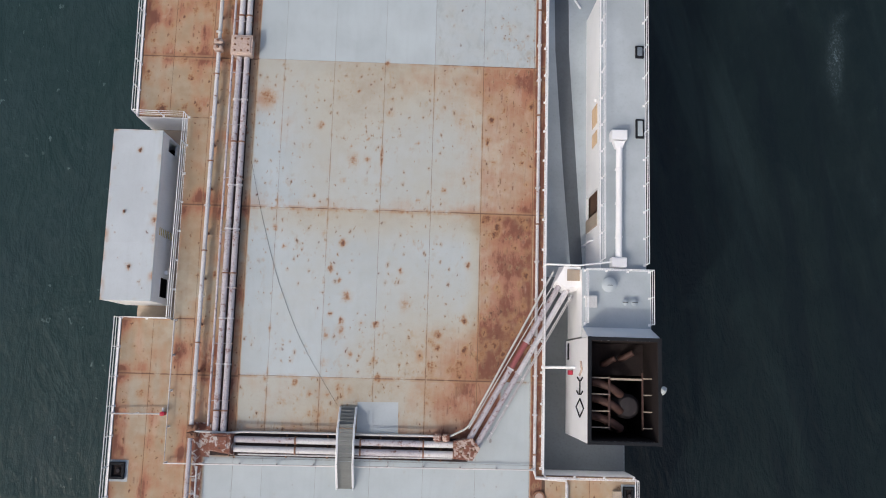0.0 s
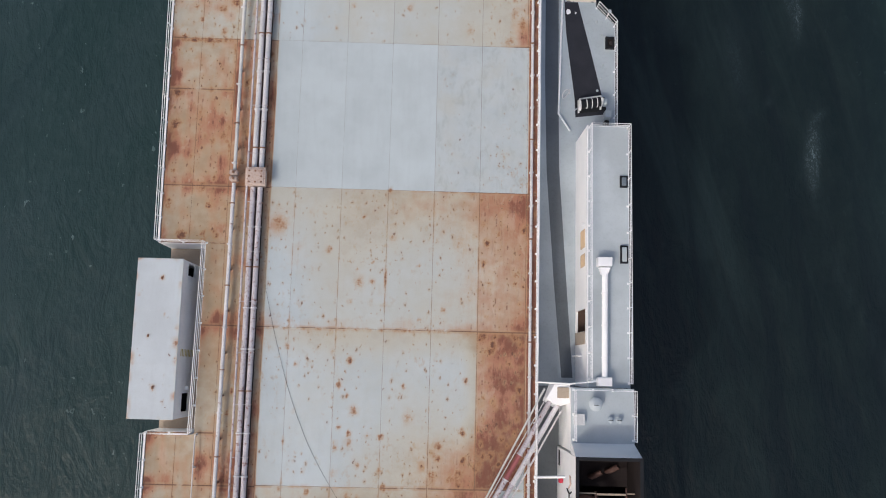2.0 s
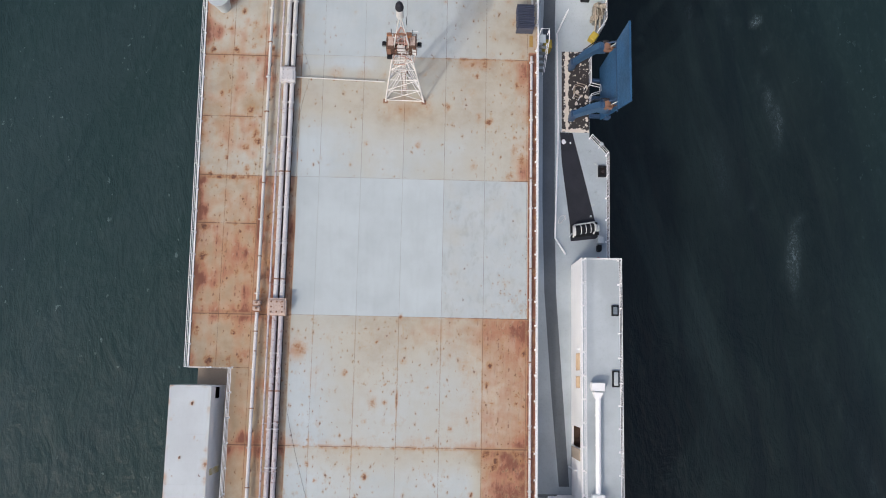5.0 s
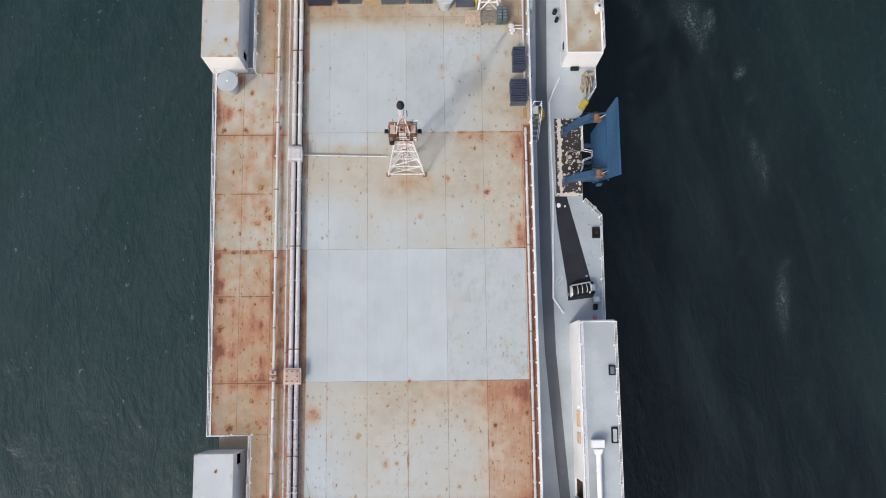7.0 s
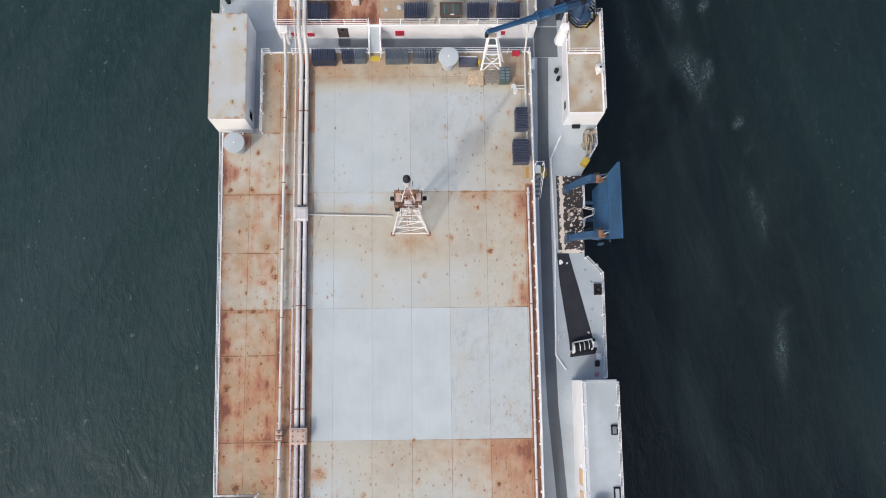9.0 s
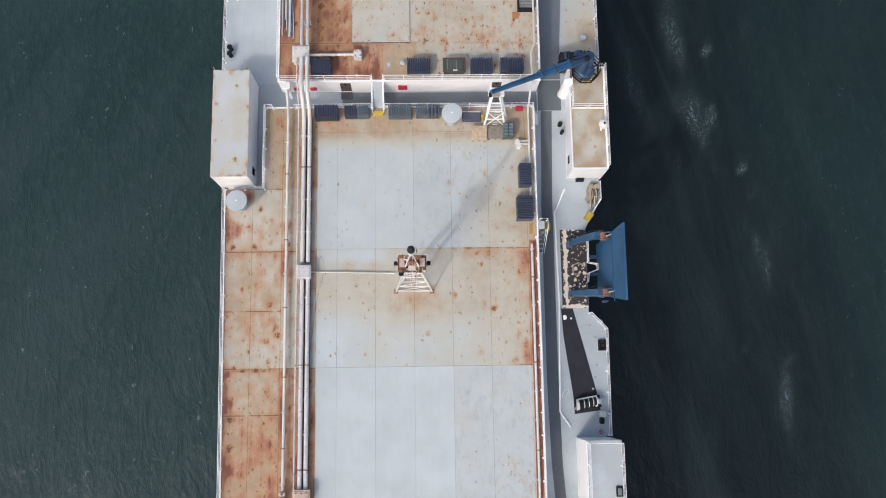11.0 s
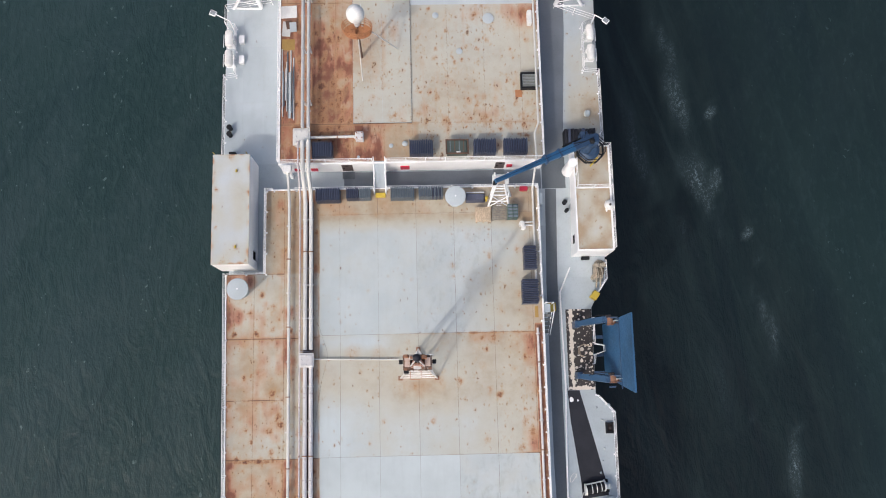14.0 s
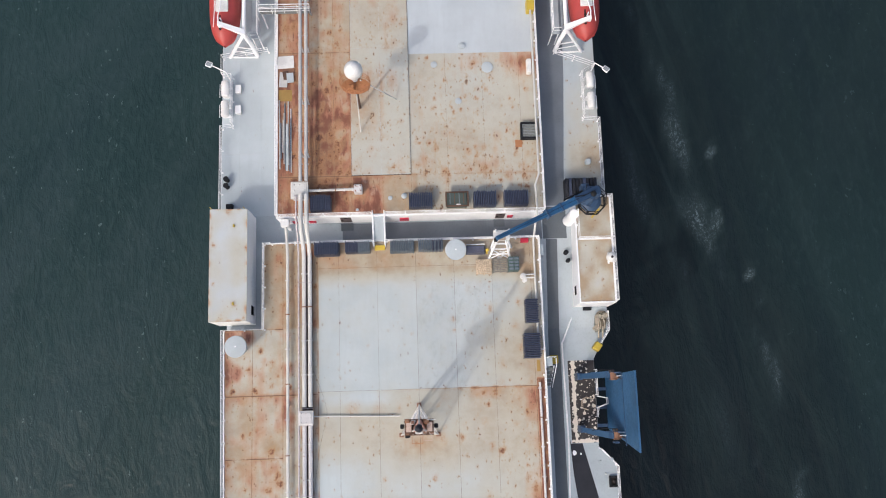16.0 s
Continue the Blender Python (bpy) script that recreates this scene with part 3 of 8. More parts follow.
skin.box(PORT, -13.27, 7.65, 7.675, LOW, -.06)
skin.box(-13.525, -13.5, 43.85, 49.95, LOW, -.06)
skin.box(PORT - .3, -13.53, 43.85, 43.875, LOW, -.06)
skin.box(6.25, STBD, .15, .175, LOW, -.06)
whole("wall_deckhouse", skin, WALL, "white painted steel sides of the long deckhouse", "wall", "structure")

fwd = M()
fwd.box(PORT - .88, STBD + .3, 52.2, FORE_END - 14, LOW, FWD)
fwd.box(PORT - .5, STBD + .3, 49.98, 52.2, LOW, FWD)
fwd.box(PORT - .35, -13.53, 43.88, 49.98, LOW, FWD)
fwd.convex([(6.23, 43.5, LOW), (STBD + .28, 43.5, LOW), (6.23, 49.98, LOW), (STBD + .28, 49.98, LOW), (6.23, 49.98, FWD), (STBD + .28, 49.98, FWD)], [(0, 1, 3, 2), (0, 1, 5, 4), (2, 3, 5, 4), (0, 2, 4), (1, 3, 5)])
whole("side_deck_forward", fwd, SIDE, "light grey painted side deck with a gentle ramp", "deck", "structure")
upper = M()
upper.box(-12.45, 6.6, 51.62, FORE_END - 14, FWD, UP - .014)
whole("upper_deckhouse_block", upper, UNDER, "rusty steel under the upper deck plating", "deckhouse", "structure")
bulk = M()
wall_cells(bulk, 'y', 51.59, .03, -12.45, 6.6, FWD, UP - .05, [(-8.05, -7.25, FWD + .12, FWD + 1.85), (3.15, 3.85, FWD + .12, FWD + 1.85)])
bulk.box(-12.48, -12.45, 51.62, FORE_END - 14, FWD, UP - .05)
bulk.box(6.6, 6.63, 51.62, FORE_END - 14, FWD, UP - .05)
bulkhead = whole("wall_bulkhead", bulk, WALL, "white bulkhead below the upper deck with brown doors", "wall", "structure")

side = M()
side.sheet([(6.24, .2), (STBD, .2), (STBD, 25.9), (STBD + .28, 26.0), (STBD + .34, 33.7), (10.13, 34.9), (10.13, 41.2), (STBD + .28, 43.2), (STBD + .28, 43.5), (6.24, 43.5)], LOW + .006, .005)
whole("side_deck", side, SIDE, "light grey painted steel side deck", "deck", "structure")
pit = M()
pit.sheet([(PORT, 7.68), (-13.3, 7.68), (-13.3, 18.44), (PORT, 18.44)], LOW + .006, .005)
whole("side_deck_recess", pit, TAN_ROOF, "stained tan deck in the recess round the cabin", "deck", "structure")

walk_strip = M()
z = LOW + .012
walk_strip.sheet([(7.98, 11.2), (8.66, 11.2), (8.25, 17.2), (7.80, 24.0), (7.70, 30), (7.72, 43.5), (6.88, 43.5), (6.86, 30), (7.0, 24), (7.49, 17.0)], z, .005)
n0 = len(walk_strip.v)
walk_strip.convex([(6.9, 43.5, LOW + .008), (7.72, 43.5, LOW + .008), (7.72, 49.98, FWD + .008), (6.9, 49.98, FWD + .008), (6.9, 43.5, LOW + .013), (7.72, 43.5, LOW + .013), (7.72, 49.98, FWD + .013), (6.9, 49.98, FWD + .013)], [(0, 1, 2, 3), (4, 5, 6, 7), (0, 1, 5, 4), (1, 2, 6, 5), (2, 3, 7, 6), (3, 0, 4, 7)])
walk_strip.sheet([(6.7, 50.02), (8.45, 50.02), (8.45, 52.4), (6.7, 52.4)], FWD + .010, .005)
whole("walkway_strip", walk_strip, MAT, "dark grey anti-slip walkway painted on the side deck", "walkway", "structure")
strip = M().sheet([(6.66, 52.48), (8.45, 52.48), (8.5, 55.2), (8.9, 62.5), (8.97, 66.3), (8.97, 73.9), (6.66, 73.9)], FWD + .023, .005)
strip.sheet([(-8.0, 50.02), (6.62, 50.02), (6.62, 51.5), (-8.0, 51.5)], FWD + .012, .005)
whole("walkway_forward", strip, SLATE, "slate-grey strip along the forward side deck and bulkhead", "walkway", "structure")
aft_floor = M().sheet([(6.24, .2), (STBD - .02, .2), (STBD - .02, 10.7), (6.24, 10.7)], LOW + .011, .004)
whole("side_deck_aft", aft_floor, AFT_FLOOR, "dark grey deck beside the funnel casing", "deck", "structure")
black = M().sheet([(8.2, 35.2), (10.12, 35.2), (10.12, 41.1), (8.2, 41.1)], LOW + .014, .005)
whole("stained_deck_patch", black, PEELED, "black deck coating peeling off in cream blotches", "deck", "", "")
wedge = M().sheet([(8.05, 35.6), (8.2, 33), (8.75, 28.7), (8.8, 27.5), (10.7, 27.75), (10.5, 28.9), (9.75, 32), (8.95, 35.18), (8.12, 35.18)], LOW + .012, .005)
whole("black_deck_mat", wedge, DARK_MAT, "black rubber mat tapering along the side deck", "mat")
for x, y, r in ((8.34, 34.55, .2), (8.8, 34.46, .09)):
    blot = [(x + r * (.7 + .4 * noise.noise(Vector((math.cos(k * .45), math.sin(k * .45), x)))) * math.cos(k * .45), y + r * (1 + .5 * noise.noise(Vector((math.cos(k * .45), math.sin(k * .45), y)))) * math.sin(k * .45)) for k in range(14)]
    part("paint_splash", M().sheet(blot, LOW + .018, .003), WHITE, bpy.data.objects["black_deck_mat"], "splash of white paint")
kerb = M()
kerb.tube([(8.75, 44.4, LOW + .08), (7.85, 42.4, LOW + .08), (7.95, 35.5, LOW + .08), (7.72, 27.7, LOW + .08), (8.45, 26.6, LOW + .08)], .07, 6)
whole("deck_kerb", kerb, WHITE, "low white kerb pipe along the side deck", "kerb")

edge = M()
edge.box(PORT - .02, PORT + .07, AFT_END + 8, 7.65, -.1, .10)
edge.prism([(PORT - .02, 18.47), (PORT + .07, 18.47), (PORT - .23, 43.85), (PORT - .32, 43.85)], -.1, .10)
edge.box(6.14, 6.24, .2, 49.9, -.1, .12)
edge.box(-13.4, 6.2, 49.9, 49.99, -.1, .10)
edge.box(-12.49, -12.38, 51.7, FORE_END - 14, UP - .1, UP + .10)
edge.box(6.53, 6.64, 51.7, FORE_END - 14, UP - .1, UP + .10)
edge.box(-12.49, 6.64, 51.57, 51.68, UP - .1, UP + .10)
whole("deck_edge_coaming", edge, WHITE, "white painted coaming along the deck edges", "trim", "structure")


def doors_in_bulkhead():
    for i, (a, b) in enumerate(((-8.05, -7.25), (3.15, 3.85))):
        d = tagged(new("door_%d" % (i + 1), M().box(a + .01, b - .01, 51.60, 51.65, FWD + .13, FWD + 1.84, .015).mesh("door", DOOR)), "brown steel door in the white bulkhead, shut", "door", "", "structure")
        part("door_handle", M().box(a + .08, a + .2, 51.55, 51.60, FWD + .95, FWD + 1.0, .01), BLACK, d, "dark lever handle")
        part("porthole", M().tube([((a + b) / 2, 51.605, FWD + 1.5), ((a + b) / 2, 51.59, FWD + 1.5)], .13, 14), BLACK, d, "dark round porthole")


doors_in_bulkhead()


# ---------------------------------------------------------------- railings
POST_MESH = {}


def railing(pts, h=1.05, bars=3, step=1.5, name="railing", label="white painted tubular steel guard rail", r=.024, mat=None):
    """A run of guard rail over the points given at deck level; posts and bars are parts."""
    mat = mat or WHITE
    pts = [Vector(p) for p in pts]
    root = thing(name, label, "railing", pts[0], "guard rails")
    key = (round(h, 2), r, mat.name)
    if key not in POST_MESH:
        POST_MESH[key] = M().tube([(0, 0, 0), (0, 0, h)], r * 1.15, 6).box(-.06, .06, -.06, .06, 0, .02).mesh("post", mat)
    at = []
    for a, b in zip(pts, pts[1:]):
        n = max(1, round((b - a).length / step))
        at += [a.lerp(b, i / n) for i in range(n)]
    at.append(pts[-1])
    for p in at:
        ob = new("post", POST_MESH[key])
        ob.parent = root
        ob.location = p - pts[0]
    for k in range(bars):
        dz = h * (k + 1) / bars
        part("rail", M().tube([p + Vector((0, 0, dz)) for p in pts], r if k == bars - 1 else r * .8, 6), mat, root)
    return root


RX = PORT + .06
railing([(RX, -7.5, 0), (RX, 7.6, 0), (-13.32, 7.6, 0)])
railing([(-13.32, 7.6, 0), (-13.2, 18.5, 0), (RX, 18.5, 0)])
railing([(RX, 18.5, 0), (RX - .13, 30, 0), (RX - .3, 43.8, 0), (-13.42, 43.8, 0), (-13.42, 49.85, 0), (-12.9, 49.85, 0)])
railing([(6.06, .5, 0), (6.06, 20, 0), (6.06, 40.1, 0)], step=1.6)
railing([(6.06, 41.9, 0), (6.06, 49.85, 0), (-4.75, 49.85, 0)])
railing([(-5.75, 49.85, 0), (-11.3, 49.85, 0)])
railing([(-12.4, 51.66, UP), (-5.75, 51.66, UP)])
railing([(-4.75, 51.66, UP), (6.5, 51.66, UP)])
railing([(6.5, 51.66, UP), (6.5, 60, UP), (6.5, 72, UP)])
railing([(-12.42, 51.66, UP), (-12.42, 60, UP), (-12.42, 72, UP)])
railing([(RX - .86, 52.3, FWD), (RX - .86, 58.9, FWD), (-16.05, 59.0, FWD)])
railing([(-16.05, 59.2, FWD), (-16.05, 62.9, FWD), (RX - .84, 63.0, FWD), (RX - .84, 64.4, FWD), (-13.4, 64.9, FWD)])
railing([(STBD + .24, 52.6, FWD), (STBD + .24, 58.9, FWD), (10.15, 59.0, FWD)])
railing([(10.15, 59.2, FWD), (10.15, 62.6, FWD), (11.1, 63.2, FWD), (8.2, 64.3, FWD)])
railing([(STBD + .22, 26.0, LOW), (STBD + .27, 33.6, LOW), (10.15, 34.8, LOW)])
railing([(10.6, 42.3, LOW), (STBD + .22, 43.2, LOW), (STBD + .22, 44.6, LOW)], step=.8)
railing([(6.3, .1, 0), (STBD - .1, .1, 0), (STBD - .1, -7, 0)])
railing([(-13.08, 7.55, 0), (-13.08, .3, 0), (5.66, .45, 0)], .4, 1, 1.9, "low_rail", "low single-bar scuffed white rail on short posts", .042, PIPE)
railing([(RX, 2.7, 0), (-13.5, 2.75, 0)], .5, 1, 1.2, "low_rail", "low white barrier bar across the deck", .04, PIPE)
railing([(6.1, 42.2, LOW), (6.1, 40.2, LOW)], 1.0, 2, 1.0)


# ---------------------------------------------------------------- cabins on the port side
CABIN_WALL = paint("rust_streaked_white_paint", (.93, .935, .93), .45, .3, .08, .8, 0, (1, 1, .22), (.66, .56, .38), .95)


def port_cabin(x0, x1, y0, y1, z0, z1, label, roof_mat, holes):
    c = thing("deck_cabin", label, "cabin", ((x0 + x1) / 2, (y0 + y1) / 2, z0), "deck cabins")
    w = .12
    part("wall", wall_cells(M(), 'x', x1 - w, w, y0, y1, z0, z1 - .06, holes), CABIN_WALL, c)
    part("wall", M().box(x0, x0 + w, y0, y1, z0, z1 - .06), CABIN_WALL, c)
    part("wall", M().box(x0 + w, x1 - w, y0, y0 + w, z0, z1 - .06), CABIN_WALL, c)
    part("wall", M().box(x0 + w, x1 - w, y1 - w, y1, z0, z1 - .06), CABIN_WALL, c)
    part("floor_plate", M().box(x0 + w, x1 - w, y0 + w, y1 - w, z0, z0 + .1), SOOT, c)
    roof = part("roof", M().box(x0 - .02, x1 + .02, y0 - .02, y1 + .02, z1 - .06, z1, .02), roof_mat, c)
    return c, roof


c, roof = port_cabin(-16.67, -14.13, 8.42, 17.36, LOW, 1.25, "pale grey steel cabin with rust-spotted flat roof and open ends", ROOF_SPOT, [(8.75, 9.8, -1.7, -.2), (16.55, 17.25, -1.4, .1)])
for x, y in ((-15.25, 16.25), (-15.35, 10.15), (-15.8, 13.0)):
    part("roof_lug", M().box(x - .05, x + .05, y - .07, y + .07, 1.25, 1.37, .02), RUSTY, c, "small rusty lifting lug")
part("vent_cowl", M().lathe((-14.05, 10.1, -.95), [(.0, 0), (.1, .05), (.13, .14), (.1, .22), (0, .25)], 12), WHITE, c)
for k in range(9):
    z0 = -1.6 + k * .3
    part("rung", M().tube([(-14.05, 11.9, z0), (-14.05, 12.3, z0)], .018, 6), YELLOW, c)
c2, roof2 = port_cabin(-16.86, -14.3, 44.3, 52.1, FWD, 2.0, "white steel cabin with rust-edged pale roof beside the stairs", ROOF_OLD, [(44.9, 45.6, FWD + .15, .35)])
for x, y in ((-15.2, 50.9), (-15.2, 45.5)):
    part("roof_lug", M().box(x - .06, x + .06, y - .1, y + .1, 2.03, 2.15, .02), YELLOW, c2, "yellow lifting lug")
for y in (52.16,):
    part("corner_post", M().tube([(-16.78, y, FWD), (-16.78, y, 2.4)], .03, 6), YELLOW, c2)
    part("corner_post", M().tube([(-14.5, y, FWD), (-14.5, y, 2.4)], .03, 6), YELLOW, c2)


# ---------------------------------------------------------------- starboard houses
PANEL = paint("rust_bled_panel_paint", (.66, .50, .33), .6, .45, .3, 2.0)


def starboard_house():
    x0, x1, y0, y1, z1 = 8.82, STBD + .22, 10.72, 25.85, 1.4
    h = thing("long_deckhouse", "long white deckhouse with light grey roof and guard rails", "deckhouse", ((x0 + x1) / 2, (y0 + y1) / 2, LOW))
    w = .12
    part("wall", wall_cells(M(), 'x', x0, w, y0, y1, LOW, z1 - .05, [(13.9, 15.2, LOW + .25, .75)]), WALL, h)
    part("wall", M().box(x1 - w, x1, y0, y1, LOW, z1 - .05), WALL, h)
    part("wall", M().box(x0 + w, x1 - w, y1 - w, y1, LOW, z1 - .05), WALL, h)
    part("wall", M().box(x0 + w, x1 - w, y0, y0 + w, LOW, z1 - .05), WALL, h)
    part("floor_plate", M().box(x0 + w, x1 - w, y0 + w, y1 - w, LOW + .01, LOW + .06), UNDER, h)
    part("roof", M().box(x0 - .03, x1 + .02, y0, y1 + .02, z1 - .05, z1, .015), ROOF, h)
    part("gutter", M().box(x0 - .03, x0 + .05, y0, y1, z1, z1 + .07, .01), WHITE, h)
    part("open_door", M().box(x0 - .05, x0 - .01, 13.15, 13.88, LOW + .25, .75, .01), TAN_ROOF, h, "rust-stained door standing open")
    for ya, yb in ((17.65, 18.4), (18.75, 19.85)):
        v = part("vent_panel", M().box(x0 - .03, x0 - .003, ya, yb, -.6, .7, .01), PANEL, h, "rust-stained ventilation panel")
        for k in range(6):
            part("louvre", M().box(x0 - .05, x0 - .03, ya + .06, yb - .06, -.5 + .2 * k, -.42 + .2 * k), PANEL, v)
    part("wall_light", M().box(x0 - .12, x0 - .003, 20.0, 20.2, .3, .5, .03), WHITE, h)
    part("pipe_stub", M().tube([(x0 - .15, 12.5, LOW), (x0 - .15, 12.5, -.4), (x0, 12.5, -.2)], .06, 8), WHITE, h)
    railing([(x0 + .09, 11.2, z1), (x0 + .09, 25.7, z1), (x1 - .08, 25.7, z1)], 1.0, 3, 1.5)
    railing([(x1 - .08, 25.7, z1), (x1 - .08, 18, z1), (x1 - .08, 11, z1)], 1.0, 3, 1.5)
    for ya, yb in ((22.17, 22.85), (17.75, 18.78)):
        b = thing("roof_hatch", "black square ventilation hatch on the grey roof", "hatch", (10.95, ya, z1), "roof hatches")
        part("frame", M().box(10.69, 11.14, ya, yb, z1, z1 + .14, .02), BLACK, b)
        part("cover", M().box(10.78, 11.05, ya + .1, yb - .1, z1 + .14, z1 + .2, .03), TRAY_PALE if ya > 20 else ROOF, b, "grey cover plate")
    d = thing("roof_duct", "white pipe duct with square end boxes on the roof", "duct", (9.7, 14.4, z1))
    part("pipe", M().tube([(9.73, 17.35, 1.86), (9.71, 11.3, 1.82)], .17, 14), WHITE, d)
    part("end_box", M().box(9.3, 10.12, 17.5, 18.02, z1, 2.08, .03), WHITE, d)
    part("neck", M().convex([(9.4, 17.42, 1.6), (10.0, 17.42, 1.6), (10.0, 17.42, 2.06), (9.4, 17.42, 2.06), (9.52, 17.05, 1.68), (9.86, 17.05, 1.68), (9.86, 17.05, 2.0), (9.52, 17.05, 2.0)], [(0, 1, 2, 3), (4, 5, 6, 7), (0, 1, 5, 4), (1, 2, 6, 5), (2, 3, 7, 6), (3, 0, 4, 7)]), WHITE, d)
    part("end_box", M().box(9.31, 10.09, 10.82, 11.32, z1, 2.05, .03), WHITE, d)
    for y in (16.0, 14.2, 12.4):
        part("flange", M().tube([(9.72, y - .03, 1.84), (9.72, y + .03, 1.84)], .19, 14), WHITE, d)
        part("saddle", M().box(9.6, 9.78, y - .04, y + .04, z1, 1.75), WHITE, d)
    part("branch_pipe", M().tube([(9.38, 11.1, 1.75), (8.6, 11.0, 1.75), (7.8, 10.9, 1.5), (6.1, 10.95, 1.2), (6.1, 10.95, 0)], .05, 8), WHITE, d)


starboard_house()


def funnel_house():
    x0, x1, z1 = 7.84, STBD + .3, 1.9
    h = thing("engine_casing", "white engine casing with light grey roof beside the funnel", "casing", ((x0 + x1) / 2, 9, LOW))
    part("casing_body", M().box(x0, x1, 7.25, 10.68, LOW, z1 - .05), WALL, h)
    part("roof", M().box(x0 - .03, x1 + .03, 7.25, 10.71, z1 - .05, z1, .015), ROOF, h)
    part("sloped_top", M().convex([(7.74, 7.16, 3.86), (STBD + .26, 7.16, 3.86), (x0 + .02, 7.72, 1.9), (x1, 7.72, 1.9), (7.8, 7.16, 1.9), (x1, 7.16, 1.9)], [(0, 1, 3, 2), (4, 5, 3, 2), (0, 1, 5, 4), (0, 2, 4), (1, 3, 5)]), WHITE, h)
    railing([(x0 + .12, 7.9, z1), (x0 + .12, 10.6, z1), (x1 - .06, 10.6, z1), (x1 - .06, 7.9, z1)], 1.0, 3, 1.3)
    m = thing("mushroom_vent", "grey mushroom ventilator on the casing roof", "ventilator", (9.1, 9.85, z1))
    part("stem", M().lathe((9.1, 9.85, z1), [(.26, 0), (.26, .45)], 18), ROOF, m)
    part("cap", M().lathe((9.1, 9.85, z1), [(.2, .42), (.38, .44), (.38, .52), (.3, .6), (.12, .66), (0, .67)], 20), ROOF, m)
    part("grip", M().tube([(8.98, 9.8, 2.6), (8.98, 9.8, 2.66), (9.22, 9.8, 2.66), (9.22, 9.8, 2.6)], .015, 6), BLACK, m)
    for x in (9.95, 10.42):
        v = thing("small_vent", "small round grey vent on the casing roof", "vent", (x, 9.0, z1), "small roof vents")
        part("stem", M().lathe((x, 9.0, z1), [(.1, 0), (.1, .25)], 12), ROOF, v)
        part("cap", M().lathe((x, 9.0, z1), [(.16, .24), (.17, .3), (.1, .36), (0, .37)], 14), ROOF, v)
        part("bar", M().box(x - .13, x + .13, 8.985, 9.015, z1 + .365, z1 + .385), BLACK, v)
    b = thing("roof_locker", "small white square locker on the casing roof", "locker", (8.23, 9.0, z1))
    part("body", M().box(7.96, 8.5, 8.72, 9.28, z1, z1 + .3, .03), WHITE, b)
    part("lid", M().box(7.93, 8.53, 8.69, 9.31, z1 + .3, z1 + .35, .02), CANVAS, b)
    # funnel
    fx0, fx1, fy0, fy1, ft = 7.76, STBD + .26, 2.12, 7.14, 3.9
    f = thing("funnel", "white open-topped funnel casing with sooty black inside", "funnel", ((fx0 + fx1) / 2, (fy0 + fy1) / 2, LOW))
    w = .14
    part("wall", wall_cells(M(), 'x', fx0, w, fy0, fy1, LOW, ft, [(6.1, 7.0, LOW + .35, LOW + 1.05)]), WHITE, f)
    part("wall", M().box(fx1 - w, fx1, fy0, fy1, LOW, ft), WHITE, f)
    part("wall", M().box(fx0 + w, fx1 - w, fy1 - w, fy1, LOW, ft), WHITE, f)
    part("wall", M().box(fx0 + w, fx1 - w, fy0, fy0 + w, LOW, ft), WHITE, f)
    lin = M()
    for a in ((fx0 + w, fx0 + w + .03, fy0 + w, fy1 - w), (fx1 - w - .03, fx1 - w, fy0 + w, fy1 - w), (fx0 + w + .03, fx1 - w - .03, fy0 + w, fy0 + w + .03), (fx0 + w + .03, fx1 - w - .03, fy1 - w - .03, fy1 - w)):
        lin.box(*a, LOW + .1, ft - .01)
    part("lining", lin, SOOT, f, "soot-blackened inner lining")
    rim = M()
    for a in ((fx0 - .03, fx0 + .15, fy0 - .04, fy1 + .04), (fx1 - .15, fx1 + .03, fy0 - .04, fy1 + .04), (fx0 + .15, fx1 - .15, fy0 - .03, fy0 + .14), (fx0 + .15, fx1 - .15, fy1 - .14, fy1 + .03)):
        rim.box(*a, ft, ft + .06, .01)
    part("rim", rim, BLACK, f, "black steel rim")
    # black panel added in the slot in place of its dark inside
    part("window_pane", M().box(fx0 + .02, fx0 + .05, 6.1, 7.0, LOW + .35, LOW + 1.05), BLACK, f, "black panel that darkens the window slot")
    part("inner_floor", M().box(fx0 + .17, fx1 - .17, fy0 + .17, fy1 - .17, LOW + .1, LOW + .2), SOOT, f)
    part("shelf", M().box(fx0 + .2, fx1 - .2, 5.35, fy1 - .2, 1.2, 1.3), SOOT, f, "sooty shelf plate")
    for px, py in ((9.0, 5.9), (9.9, 6.2)):
        part("shelf_pipe", M().tube([(px, py, 1.3), (px, py, 1.7), (px + .5, py + .3, 1.9)], .16, 10), EXHAUST, f)
    for y in (5.22, 4.43, 3.62, 2.84):
        part("bracket", M().box(8.02, 8.98, y - .03, y + .03, 2.95, 3.03, .01), TAN_ROOF, f, "pale rusty bracket bar")
        part("bracket", M().box(10.62, 11.06, y - .03, y + .03, 2.95, 3.03, .01), TAN_ROOF, f)
    part("beam", M().box(8.92, 9.02, 2.75, 5.3, 2.9, 3.0), EXHAUST, f)
    part("beam", M().box(10.56, 10.64, 2.75, 5.5, 2.9, 3.0), EXHAUST, f)
    part("beam", M().box(9.02, 10.56, 5.12, 5.22, 2.95, 3.03), TAN_ROOF, f)
    for y in (4.75, 3.95, 3.1):
        pts = [(8.1, y + .25, 2.3), (8.5, y + .22, 2.6), (9.1, y, 2.72), (9.6, y - .3, 2.5), (9.75, y - .4, 1.6), (9.75, y - .4, -1)]
        part("exhaust_pipe", M().tube(pts, .2, 14), EXHAUST, f, "scorched brown exhaust pipe with a bend")
